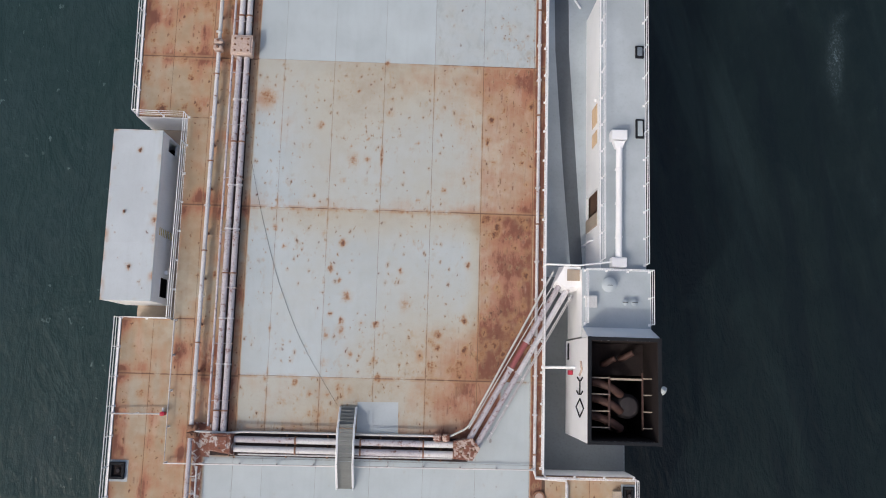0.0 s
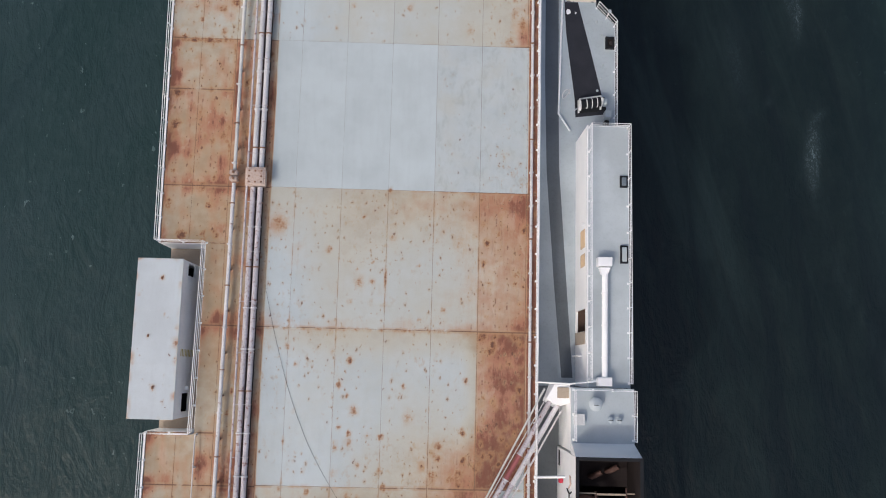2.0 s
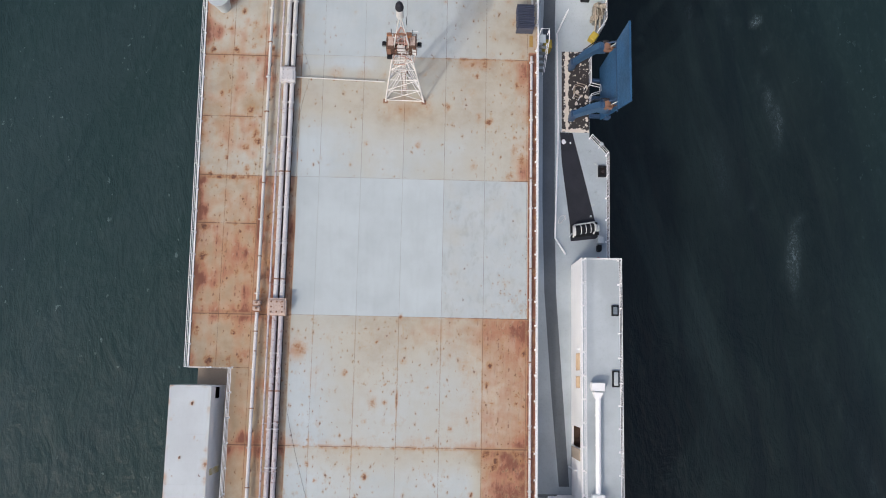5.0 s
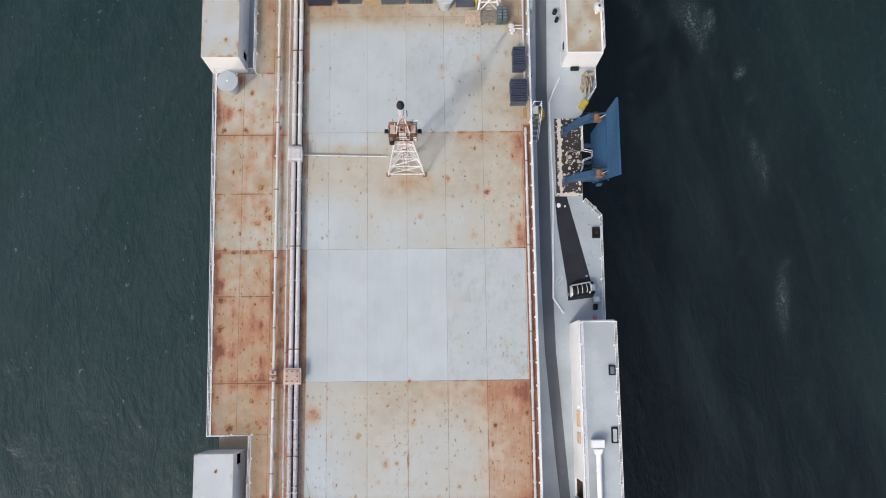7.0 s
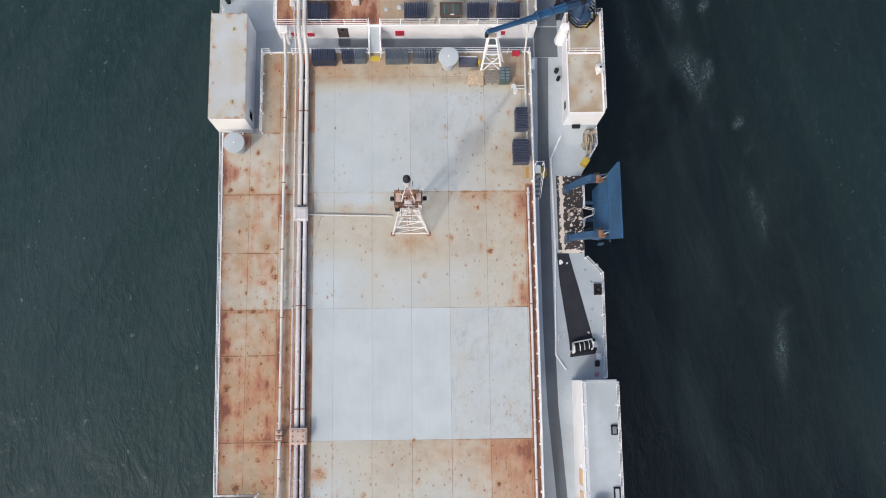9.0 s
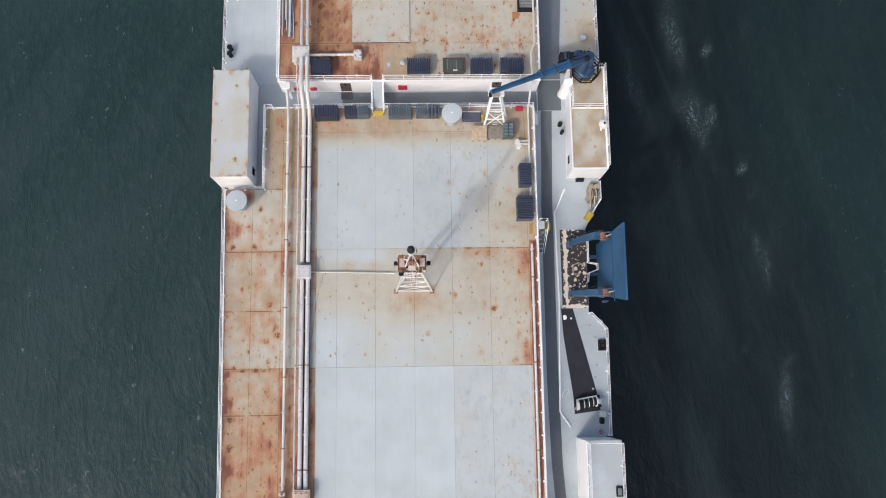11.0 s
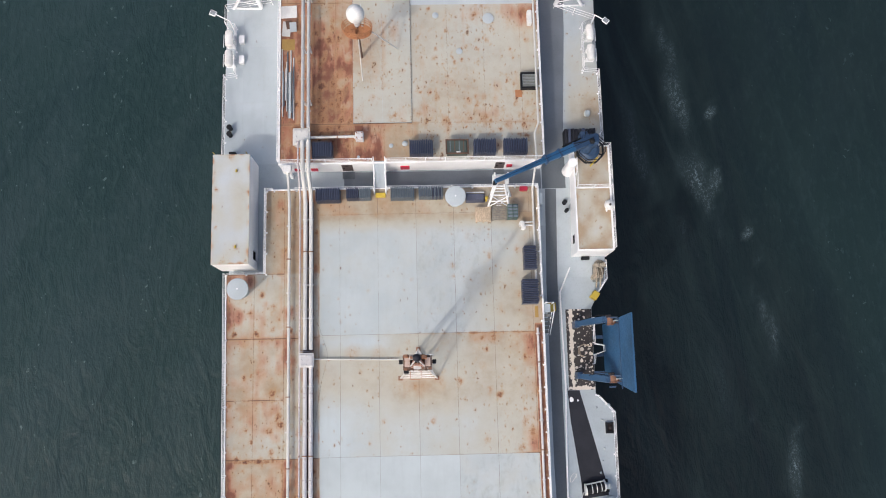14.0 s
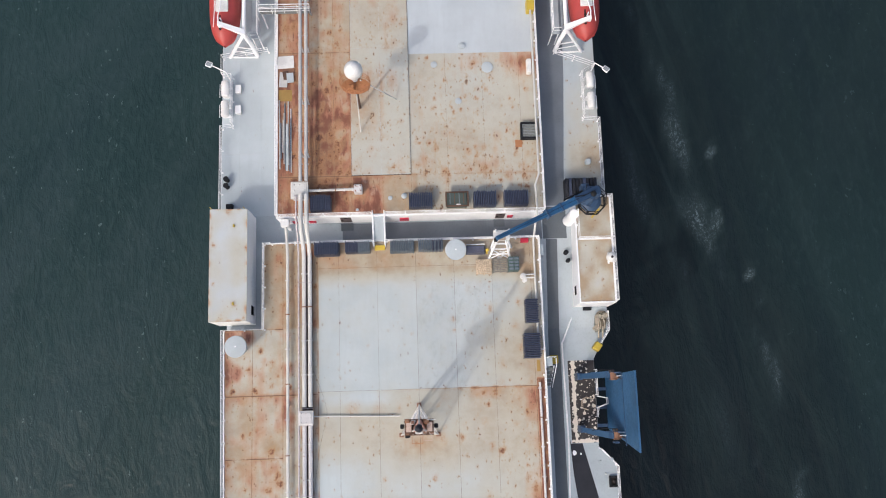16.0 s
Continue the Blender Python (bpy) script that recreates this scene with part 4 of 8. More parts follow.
    part("silencer", M().lathe((10.0, 3.85, -1.0), [(.2, 0), (.62, .1), (.62, 3.3), (.45, 3.55), (.2, 3.62), (0, 3.62)], 22), SOOT_GREY, f, "black exhaust silencer drum")
    part("whistle_pipe", M().tube([(11.32, 4.5, 3.3), (11.34, 4.62, 3.9), (11.36, 4.8, 4.1)], .13, 10), ROOF, f, "short pale pipe end over the rim")
    # painted emblem on the casing side, plain shapes
    part("emblem", M().tube([(7.73, 3.25, 1.9), (7.73, 3.45, 2.35), (7.73, 3.7, 2.9), (7.73, 3.95, 2.35), (7.73, 4.15, 1.9)], .04, 5).tube([(7.73, 3.25, 1.9), (7.73, 3.45, 1.45), (7.73, 3.7, .9), (7.73, 3.95, 1.45), (7.73, 4.15, 1.9)], .04, 5), BLACK, f, "painted dark diamond outline")
    part("emblem", M().tube([(7.73, 4.52, 1.0), (7.73, 4.36, 1.5), (7.73, 4.36, 2.2), (7.73, 4.52, 2.6)], .038, 5).tube([(7.73, 4.36, 1.9), (7.73, 5.05, 1.9)], .04, 5).tube([(7.73, 5.2, 1.2), (7.73, 5.05, 1.6), (7.73, 5.05, 2.2), (7.73, 5.2, 2.6)], .038, 5), BLACK, f, "painted dark bars")
    part("emblem", M().tube([(7.71, 5.3, 1.9), (7.71, 5.6, 2.5), (7.71, 6.0, 2.2)], .05, 4), PINK_RUST, f, "faded pink painted stroke")
    part("lantern", M().box(7.5, 7.74, 5.3, 5.55, -.45, -.15, .03), RED, f, "small red lantern box")
    part("crossbar", M().tube([(6.0, 5.65, .35), (7.76, 5.7, .3)], .075, 8), WHITE, f, "white pipe bridging to the deck edge")


funnel_house()


def forward_house():
    x0, x1, y0, y1, z1 = 8.78, STBD + .42, 44.99, 52.75, .6
    h = thing("winch_house", "white deckhouse with rust-brown roof and low rails", "deckhouse", ((x0 + x1) / 2, 48.5, FWD))
    w = .1
    part("wall", wall_cells(M(), 'x', x0, w, y0, y1, LOW, z1, [(45.75, 46.4, -1.3, -.4)]), WHITE, h)
    part("wall", M().box(x1 - w, x1, y0, y1, LOW, z1), WHITE, h)
    part("wall", M().box(x0 + w, x1 - w, y0, y0 + w, LOW, z1), WHITE, h)
    part("wall", M().box(x0 + w, x1 - w, y1 - w, y1, LOW, z1), WHITE, h)
    part("window", M().box(x0 + .03, x0 + .06, 45.75, 46.4, -1.3, -.4), BLACK, h, "dark window")
    part("roof", M().box(x0 + w, x1 - w, y0 + w, y1 - w, z1 - .16, z1 - .1), TAN_ROOF, h, "rust-stained tan roof sunk behind a white rim")
    part("divider", M().box(x0 + w, x1 - w, 49.54, 49.64, z1 - .1, z1 + .02), WHITE, h)
    railing([(x1 - .05, y0 + .1, z1), (x1 - .05, y1 - .1, z1), (x0 + .6, y1 - .1, z1)], .9, 3, 1.6)
    railing([(x0 + .12, 49.59, z1), (x1 - .06, 49.59, z1)], .9, 2, 1.2)
    railing([(x0 + .12, 49.59, z1), (x0 + .12, 51.6, z1)], .9, 2, 1.0)
    s = thing("searchlight", "white domed searchlight on the brown roof edge", "searchlight", (11.05, 48.1, z1))
    part("pedestal", M().lathe((11.05, 48.1, z1 - .1), [(.12, 0), (.1, .6)], 12), WHITE, s)
    part("housing", M().lathe((11.05, 48.1, z1 + .5), [(.12, 0), (.34, .1), (.38, .3), (.3, .5), (.12, .6), (0, .62)], 12, False), CANVAS, s)
    part("lens", M().lathe((11.03, 48.07, z1 + 1.1), [(.09, 0), (.09, .04), (0, .05)], 12), SOOT_GREY, s)
    part("bracket", M().box(10.8, 10.9, 47.65, 48.45, z1 + .55, z1 + .75, .02), WHITE, s)
    v = thing("floor_vent", "dark box vent at the foot of the white house", "vent", (9.8, 44.8, LOW))
    part("body", M().box(9.5, 10.1, 44.72, 44.96, LOW, LOW + .55, .02), BLACK, v)


forward_house()


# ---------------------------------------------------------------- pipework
# strip darkened both for grime and for the shade beneath the pipes
PIPE_GRIME_SHADE = paint("grime_and_painted_shade", (.042, .028, .027), .85, .6, .5, 1.5)

def saddle_posts(root, pts, z0, mat):
    for x, y, h in pts:
        part("pipe_support", M().box(x - .06, x + .06, y - .05, y + .05, z0, z0 + h, .01), mat, root)


def long_pipes():
    bed = thing("pipe_bed", "dark strip under the deck pipes, grime and painted shade", "pipe bed", (-10.4, 25, 0))
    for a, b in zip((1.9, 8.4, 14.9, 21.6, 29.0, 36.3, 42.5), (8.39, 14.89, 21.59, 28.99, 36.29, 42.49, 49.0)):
        part("strip", M().box(-10.8, -10.06, a, b, .004, .03), PIPE_GRIME_SHADE, bed)
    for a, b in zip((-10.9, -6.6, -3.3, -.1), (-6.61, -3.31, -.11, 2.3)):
        part("strip", M().box(a, b, .72, 1.88, .004, .03), PIPE_GRIME_SHADE, bed)
    part("strip", M().box(-12.0, -10.91, .62, 2.35, .004, .028), FLAKED, bed, "heavily rusted strip")
    part("strip", M().box(-11.75, -11.3, -7.5, .61, .004, .026), FLAKED, bed)
    ry = [3 + 2.35 * k for k in range(20)]
    r = .15
    for x in (-10.6, -10.19):
        p = thing("deck_pipe", "large white-painted pipe with flaking rust on low supports", "pipe", (x, 26, 0), "deck pipes")
        part("pipe_run", M().tube([(x, 1.75, .46), (x, 21.8, .46)], r, 14), PIPE_DIRTY, p, "dirty scuffed run")
        part("pipe_run", M().tube([(x, 22.9, .46), (x, 37.2, .46)], r, 14), PIPE, p)
        part("pipe_run", M().tube([(x, 38.4, .46), (x, 48.9, .46), (x, 49.6, .8), (x, 50.6, 1.95), (x, 51.2, 2.1), (x, 53.0, 2.1)], r, 14), CLEAN_PIPE, p)
        part("pipe_run", M().tube([(x - .02, 54.0, 2.0), (x + .02, 74, 2.0)], .125, 14), GREY_PIPE, p)
        for k in range(8):
            part("flange", M().tube([(x, 55.2 + 2.4 * k - .03, 2.0), (x, 55.2 + 2.4 * k + .03, 2.0)], .16, 12), GREY_PIPE, p)
        for k, y in enumerate(ry):
            if abs(y - 22.3) < .7 or abs(y - 37.8) < .8 or y > 48.5:
                continue
            part("flange", M().tube([(x, y - .035, .46), (x, y + .035, .46)], r + .05, 12), RUSTY if k % 3 == 0 else PIPE, p)
        saddle_posts(p, [(x, y + 1.1, .32) for y in ry[::2] if y < 48], 0, RUSTY)
        saddle_posts(p, [(x + .06, y, 1.0) for y in (56, 60, 64, 68)], UP, PIPE)
    t = thing("thin_pipe", "thin rust-brown pipe beside the larger deck pipes", "pipe", (-10.95, 26, 0))
    part("pipe_run", M().tube([(-10.99, 2.2, .4), (-10.99, 49.2, .4), (-10.93, 50.2, 1.2), (-10.93, 51.4, 2.0), (-10.93, 53, 2.0)], .065, 8), PIPE_DIRTY, t)
    for k in range(16):
        y = 3.5 + k * 2.9
        part("clamp", M().box(-11.02, -9.98, y - .018, y + .018, .612, .63, .005), PIPE_DIRTY, t, "clamp bar across the pipes")
        part("bracket", M().box(-10.06, -10.025, y - .03, y + .03, 0, .62), RUSTY, t)
    s = thing("single_pipe", "single white rusty pipe along the tan deck", "pipe", (-11.75, 26, 0))
    part("pipe_run", M().tube([(-11.85, -7, .5), (-11.82, 1.6, .5)], .12, 12), PIPE_DIRTY, s)
    part("pipe_run", M().tube([(-11.80, 2.2, .5), (-11.72, 22, .5)], .115, 12), PIPE, s)
    part("pipe_run", M().tube([(-11.72, 22.8, .5), (-11.74, 49.0, .5), (-11.76, 50.4, .9), (-11.78, 51.0, 1.2)], .105, 12), CLEAN_PIPE, s)
    part("side_pipe", M().tube([(-11.42, .2, .42), (-11.4, -7, .42)], .05, 8), PIPE, s)
    for k in range(8):
        part("rung", M().tube([(-11.84, -.3 - .85 * k, .46), (-11.41, -.3 - .85 * k, .42)], .03, 6), PIPE, s)
    part("junction_box", M().box(-12.1, -11.5, 50.9, 51.45, .9, 1.42, .04), CANVAS, s, "white square junction box")
    part("junction_leg", M().box(-11.9, -11.7, 51.1, 51.3, FWD, .9), WHITE, s)
    for k in range(19):
        y = 4 + k * 2.4
        if abs(y - 22.4) > .6:
            part("flange", M().tube([(-11.76, y - .03, .5), (-11.76, y + .03, .5)], .17, 12), RUSTY if k % 2 else PIPE, s)
        part("pipe_support", M().box(-11.82, -11.68, y + .9, y + 1.0, 0, .4), RUSTY, s)
    for y0 in (22.1, 1.6):
        for k in range(2):
            part("valve_body", M().box(-11.98, -11.5, y0 + k * .36, y0 + .3 + k * .36, .2, .74, .06), PINK_RUST if y0 > 5 else RUSTY, s, "rusty flanged valve block")
            part("bolt", M().lathe((-11.74, y0 + .15 + k * .36, .74), [(.07, 0), (.07, .1), (0, .12)], 8), RUSTY, s)
    for x, y, z0, w, l, mat in ((-10.42, 22.35, 0, 1.06, 1.0, PINK_RUST), (-10.46, 37.67, 0, .92, .9, PIPE), (-10.72, 53.38, UP, 1.12, 1.15, CLEAN_PIPE)):
        b = thing("pipe_box", "square pale pipe expansion box with bolted rim", "pipe box", (x, y, z0), "pipe boxes")
        part("box_body", M().box(x - w / 2, x + w / 2, y - l / 2, y + l / 2, z0 + .12, z0 + .95, .06), mat, b)
        part("rim", M().box(x - w / 2 - .05, x + w / 2 + .05, y - l / 2 - .05, y + l / 2 + .05, z0 + .84, z0 + .9, .01), mat, b)
        part("foot", M().box(x - .15, x + .15, y - .15, y + .15, z0, z0 + .12), RUSTY, b)
        for i in range(3):
            for j in range(3):
                if (i, j) != (1, 1):
                    part("bolt", M().lathe((x + (i - 1) * w * .33, y + (j - 1) * l * .33, z0 + .95), [(.06, 0), (.05, .06), (0, .07)], 8), RUSTY if mat is PINK_RUST else PIPE, b)
    u = thing("branch_pipe", "short white pipe with a flange box on the rusty upper deck", "pipe", (-8.4, 53.5, UP))
    part("pipe_run", M().tube([(-10.15, 53.38, 1.55), (-6.9, 53.42, 1.55)], .1, 12), CLEAN_PIPE, u)
    for x in (-9.3, -8.2, -7.6, -7.0):
        part("flange", M().tube([(x - .03, 53.4, 1.55), (x + .03, 53.4, 1.55)], .14, 12), RUSTY if x == -8.2 else PIPE, u)
    for dx, dy in ((-.18, -.18), (.18, -.18), (-.18, .18), (.18, .18)):
        part("bolt", M().lathe((-6.63 + dx, 53.45 + dy, 1.72), [(.05, 0), (.05, .06), (0, .07)], 8), RUSTY, u)
    part("flange_box", M().box(-6.92, -6.34, 53.16, 53.74, UP, 1.72, .05), PIPE, u)
    part("pipe_support", M().box(-8.6, -8.45, 53.3, 53.5, UP, 1.46), RUSTY, u)
    part("pipe_support", M().box(-9.6, -9.45, 53.3, 53.5, UP, 1.46), RUSTY, u)
    h = thing("cross_pipe", "thin white pipe running from the pipe box to the mast", "pipe", (-7, 37.8, 0))
    part("pipe_run", M().tube([(-10.0, 37.75, .18), (-4.1, 37.6, .14)], .05, 8), CLEAN_PIPE, h)
    for x in (-9, -7.5, -6, -4.6):
        part("pipe_support", M().box(x - .04, x + .04, 37.6, 37.74, 0, .12), RUSTY, h)
    k = thing("edge_pipe", "white rusty pipe along the deck edge", "pipe", (5.72, 20, 0))
    part("pipe_run", M().tube([(5.72, .4, .22), (5.72, 39.6, .22)], .085, 10), PIPE, k)
    part("pipe_run", M().tube([(5.72, .4, .22), (5.8, .05, .22), (7.35, -.05, .22), (7.4, -.3, .22), (7.4, -4, .22)], .085, 10), PIPE, k)
    part("pipe_run", M().tube([(5.75, 41.8, .25), (5.75, 49.6, .25), (5.85, 50.6, .9), (5.95, 51.6, 1.75), (5.9, 53.4, 1.65), (6.2, 54.2, 1.6), (6.2, 73, 1.6)], .075, 10), CLEAN_PIPE, k)
    for j in range(20):
        y = 1.2 + 2 * j
        part("clamp", M().box(5.6, 5.84, y - .04, y + .04, 0, .33, .01), RUSTY if j % 3 == 0 else PIPE, k)


long_pipes()


def transverse_pipes():
    """Pipes across the aft deck, the rusty corner pieces and the slanting run to the casing."""
    c = thing("pipe_corner", "heavily rusted pyramid-shaped pipe corner piece", "pipe corner", (-10.3, 1.4, 0), "pipe corners")
    part("body", M().convex([(-10.95, .95, .1), (-9.6, .75, .1), (-9.6, 1.95, .1), (-10.95, 1.95, .1), (-10.75, 1.1, .9), (-9.7, .95, .95), (-9.7, 1.85, .95), (-10.75, 1.85, .9)], [(0, 1, 2, 3), (4, 5, 6, 7), (0, 1, 5, 4), (1, 2, 6, 5), (2, 3, 7, 6), (3, 0, 4, 7)]), FLAKED, c)
    part("cover_plate", M().box(-10.55, -9.85, 1.1, 1.75, .93, 1.0, .02), FLAKED, c)
    part("foot", M().box(-10.5, -10.0, 1.2, 1.6, 0, .12), RUSTY, c)
    c2 = thing("pipe_corner", "heavily rusted five-sided pipe corner piece", "pipe corner", (2.15, 1.5, 0), "pipe corners")
    part("body", M().prism([(1.55, .95), (2.5, .88), (2.88, 1.5), (2.45, 2.0), (1.55, 1.8)], .12, .98), FLAKED_PINK, c2)
    part("foot", M().box(1.9, 2.4, 1.2, 1.6, 0, .14), RUSTY, c2)
    rnd = random.Random(3)
    for k in range(9):
        x, y = rnd.uniform(1.65, 2.6), rnd.uniform(1.05, 1.75)
        part("bolt", M().lathe((x, y, .98), [(.07, 0), (.05, .06), (0, .08)], 8), RUSTY, c2)
    for y, mat in ((1.6, PIPE_DIRTY), (1.12, PIPE)):
        p = thing("deck_pipe", "large white rusty pipe lying across the deck", "pipe", (-4, y, 0), "deck pipes")
        xs = [-9.6, -6.5, -3.2, .0, 1.55]
        for a, b, mm in zip(xs, xs[1:], (mat, PIPE, PIPE_DIRTY, PIPE)):
            part("pipe_run", M().tube([(a, y, .46), (b, y, .46)], .165, 14), mm, p)
            part("flange", M().tube([(b - .04, y, .46), (b + .04, y, .46)], .22, 12), RUSTY, p)
            part("pipe_support", M().box(b - .6, b - .48, y - .1, y + .1, 0, .32), RUSTY, p)
    t = thing("thin_pipe", "thin white pipe bending along the rusty deck edge", "pipe", (-4, 2, 0))
    part("pipe_run", M().tube([(-11.6, 1.95, .6), (-9.9, 1.9, .6), (-9.2, 1.98, .55), (.5, 2.02, .5)], .06, 8), CLEAN_PIPE, t)
    part("pipe_run", M().tube([(1.3, 2.0, .5), (2.1, 2.4, .6), (2.3, 2.6, .65), (6.5, 10.6, .9)], .055, 8), CLEAN_PIPE, t)
    part("valve_block", M().box(.5, .92, 1.76, 2.12, .12, .72, .07), FLAKED_PINK, t, "rusty valve block")
    part("valve_block", M().box(.95, 1.34, 1.76, 2.12, .12, .72, .07), FLAKED_PINK, t, "rusty valve block")
    part("pipe_run", M().tube([(-9.4, .84, .35), (1.5, .9, .35)], .04, 8), PIPE, t)
    for x in (-9.9, -7, -4.9, -2.2, -.2, .9):
        part("stand", M().box(x - .03, x + .03, .7, 2.05, 0, .2), RUSTY, t)
    d = Vector((4.55, 8.05, 0)).normalized()
    side = Vector((d.y, -d.x, 0))
    a = Vector((2.35, 1.72, .75))
    for off, mats in ((-.12, (PIPE_DIRTY, PAINTED_RED, PIPE_DIRTY)), (.34, (PIPE_DIRTY, PIPE, PIPE))):
        p = thing("slanting_pipe", "large scuffed pipe slanting over the side walkway to the casing", "pipe", a + side * off - Vector((0, 0, .75)), "slanting pipes")
        cuts = (0, 4.3, 5.9, 9.6)
        for s0, s1, mm in zip(cuts, cuts[1:], mats):
            q0, q1 = a + d * s0 + side * off, a + d * s1 + side * off
            part("pipe_run", M().tube([q0, q1], .145, 14), mm, p)
            part("flange", M().tube([q1 - d * .04, q1 + d * .04], .19, 12), PIPE, p)
        for s0 in (1.6, 3.2):
            q = a + d * s0 + side * off
            part("pipe_support", M().box(q.x - .08, q.x + .08, q.y - .08, q.y + .08, 0, .6), RUSTY, p)
    g = thing("pipe_guard", "thin white guard bars beside the slanting pipes", "guard bar", (a + side * .75) * Vector((1, 1, 0)))
    for off, h in ((.66, .8), (.78, .35), (-.42, .9)):
        part("guard_bar", M().tube([a + d * .6 + side * off + Vector((0, 0, h - .75)), a + d * 9.2 + side * off + Vector((0, 0, h - .75))], .026, 8), PIPE, g)
    for s0 in (1, 2.6, 4.2):
        q = a + d * s0 + side * .7
        part("stand", M().box(q.x - .03, q.x + .03, q.y - .03, q.y + .03, 0, .8), WHITE, g)
    hd = thing("pipe_hood", "white hooded casing with rusty top where the pipes enter", "hood", (7.3, 10.4, LOW))
    part("shell", M().convex([(6.5, 9.9, .1), (7.15, 9.5, .1), (7.86, 9.7, .1), (7.86, 10.95, .1), (6.9, 10.95, .1), (6.6, 10.1, 1.15), (7.1, 9.75, 1.15), (7.86, 9.85, 1.3), (7.86, 10.85, 1.3), (7.0, 10.85, 1.3)], [(0, 1, 2, 3, 4), (5, 6, 7, 8, 9), (0, 1, 6, 5), (1, 2, 7, 6), (2, 3, 8, 7), (3, 4, 9, 8), (4, 0, 5, 9)]), WHITE, hd)
    part("top_plate", M().box(7.15, 7.8, 10.1, 10.7, 1.3, 1.36, .02), TAN_ROOF, hd, "rust-stained top plate")
    part("leg", M().box(7.4, 7.8, 10.2, 10.6, LOW, .12), WHITE, hd)


PAINTED_RED = paint("dull_red_pipe_paint", (.33, .10, .10), .6, .5, .35, 2.0)
transverse_pipes()


def stile():
    """The stepped gangway over the pipes."""
    s = thing("pipe_stile", "grey grating stile with white side rails over the pipes", "gangway", (-3.9, 1.3, 0))
    prof = [(3.35, .05), (2.35, 1.05), (.55, 1.05), (-.75, .05)]
    x0, x1 = -4.32, -3.5
    for x in (x0, x1):
        part("stringer", M().tube([(x, y, z0) for y, z0 in prof], .05, 6), WHITE, s)
        part("handrail", M().tube([(x, y, z0 + .45) for y, z0 in prof], .03, 6), WHITE, s)
        for y, z0 in (prof[0], prof[1], prof[2], prof[3]):
            part("rail_post", M().tube([(x, y, z0), (x, y, z0 + .45)], .028, 6), WHITE, s)
    for k in range(6):
        f = (k + .5) / 6
        part("tread", M().box(x0 + .04, x1 - .04, 3.35 - f * 1.0 - .1, 3.35 - f * 1.0 + .1, .05 + f * 1.0 - .03, .05 + f, .008), GRATE, s)
        part("tread", M().box(x0 + .04, x1 - .04, -.75 + f * 1.3 - .12, -.75 + f * 1.3 + .12, .05 + f - .03, .05 + f, .008), GRATE, s)
    for k in range(9):
        y = .6 + k * .2
        part("grating_plank", M().box(x0 + .04, x1 - .04, y - .092, y + .092, 1.02, 1.05, .006), GRATE, s)


stile()
patch = M().sheet([(-3.46, 2.05), (-1.33, 2.05), (-1.36, 3.64), (-3.46, 3.6)], .006, .005)
whole("deck_patch", patch, ROOF, "freshly painted light grey rectangle on the rusty deck", "paint patch")


def cable(pts, name="deck_cable", r=.007):
    return whole(name, M().tube(pts, r, 6), BLACK, "thin dark cable lying loosely on the deck", "cable", "", "cables")


def smooth_path(ps, z, n=6):
    out = []
    for i in range(len(ps) - 1):
        p0, p1, p2, p3 = ps[max(i - 1, 0)], ps[i], ps[i + 1], ps[min(i + 2, len(ps) - 1)]
        for k in range(n):
            t = k / n
            out.append(tuple(.5 * (2 * p1[j] + (p2[j] - p0[j]) * t + (2 * p0[j] - 5 * p1[j] + 4 * p2[j] - p3[j]) * t * t + (3 * p1[j] - p0[j] - 3 * p2[j] + p3[j]) * t ** 3) for j in (0, 1)) + (z,))
    return out + [(*ps[-1], z)]


cable(smooth_path([(-9.7, 16.2), (-8.95, 13.2), (-7.9, 9.8), (-6.5, 6.6), (-4.5, 3.4)], .02))
cable(smooth_path([(-10.08, 41), (-9.71, 40.1), (-9.35, 39.0), (-9.11, 37.9), (-9.54, 36.0), (-9.88, 33.8), (-10.03, 32.3)], .02), r=.005)


# ---------------------------------------------------------------- lattice mast
MAST_WHITE = paint("rust_bled_white_paint", (.84, .81, .78), .45, .45, .25, 1.6, stain=(.52, .38, .29))


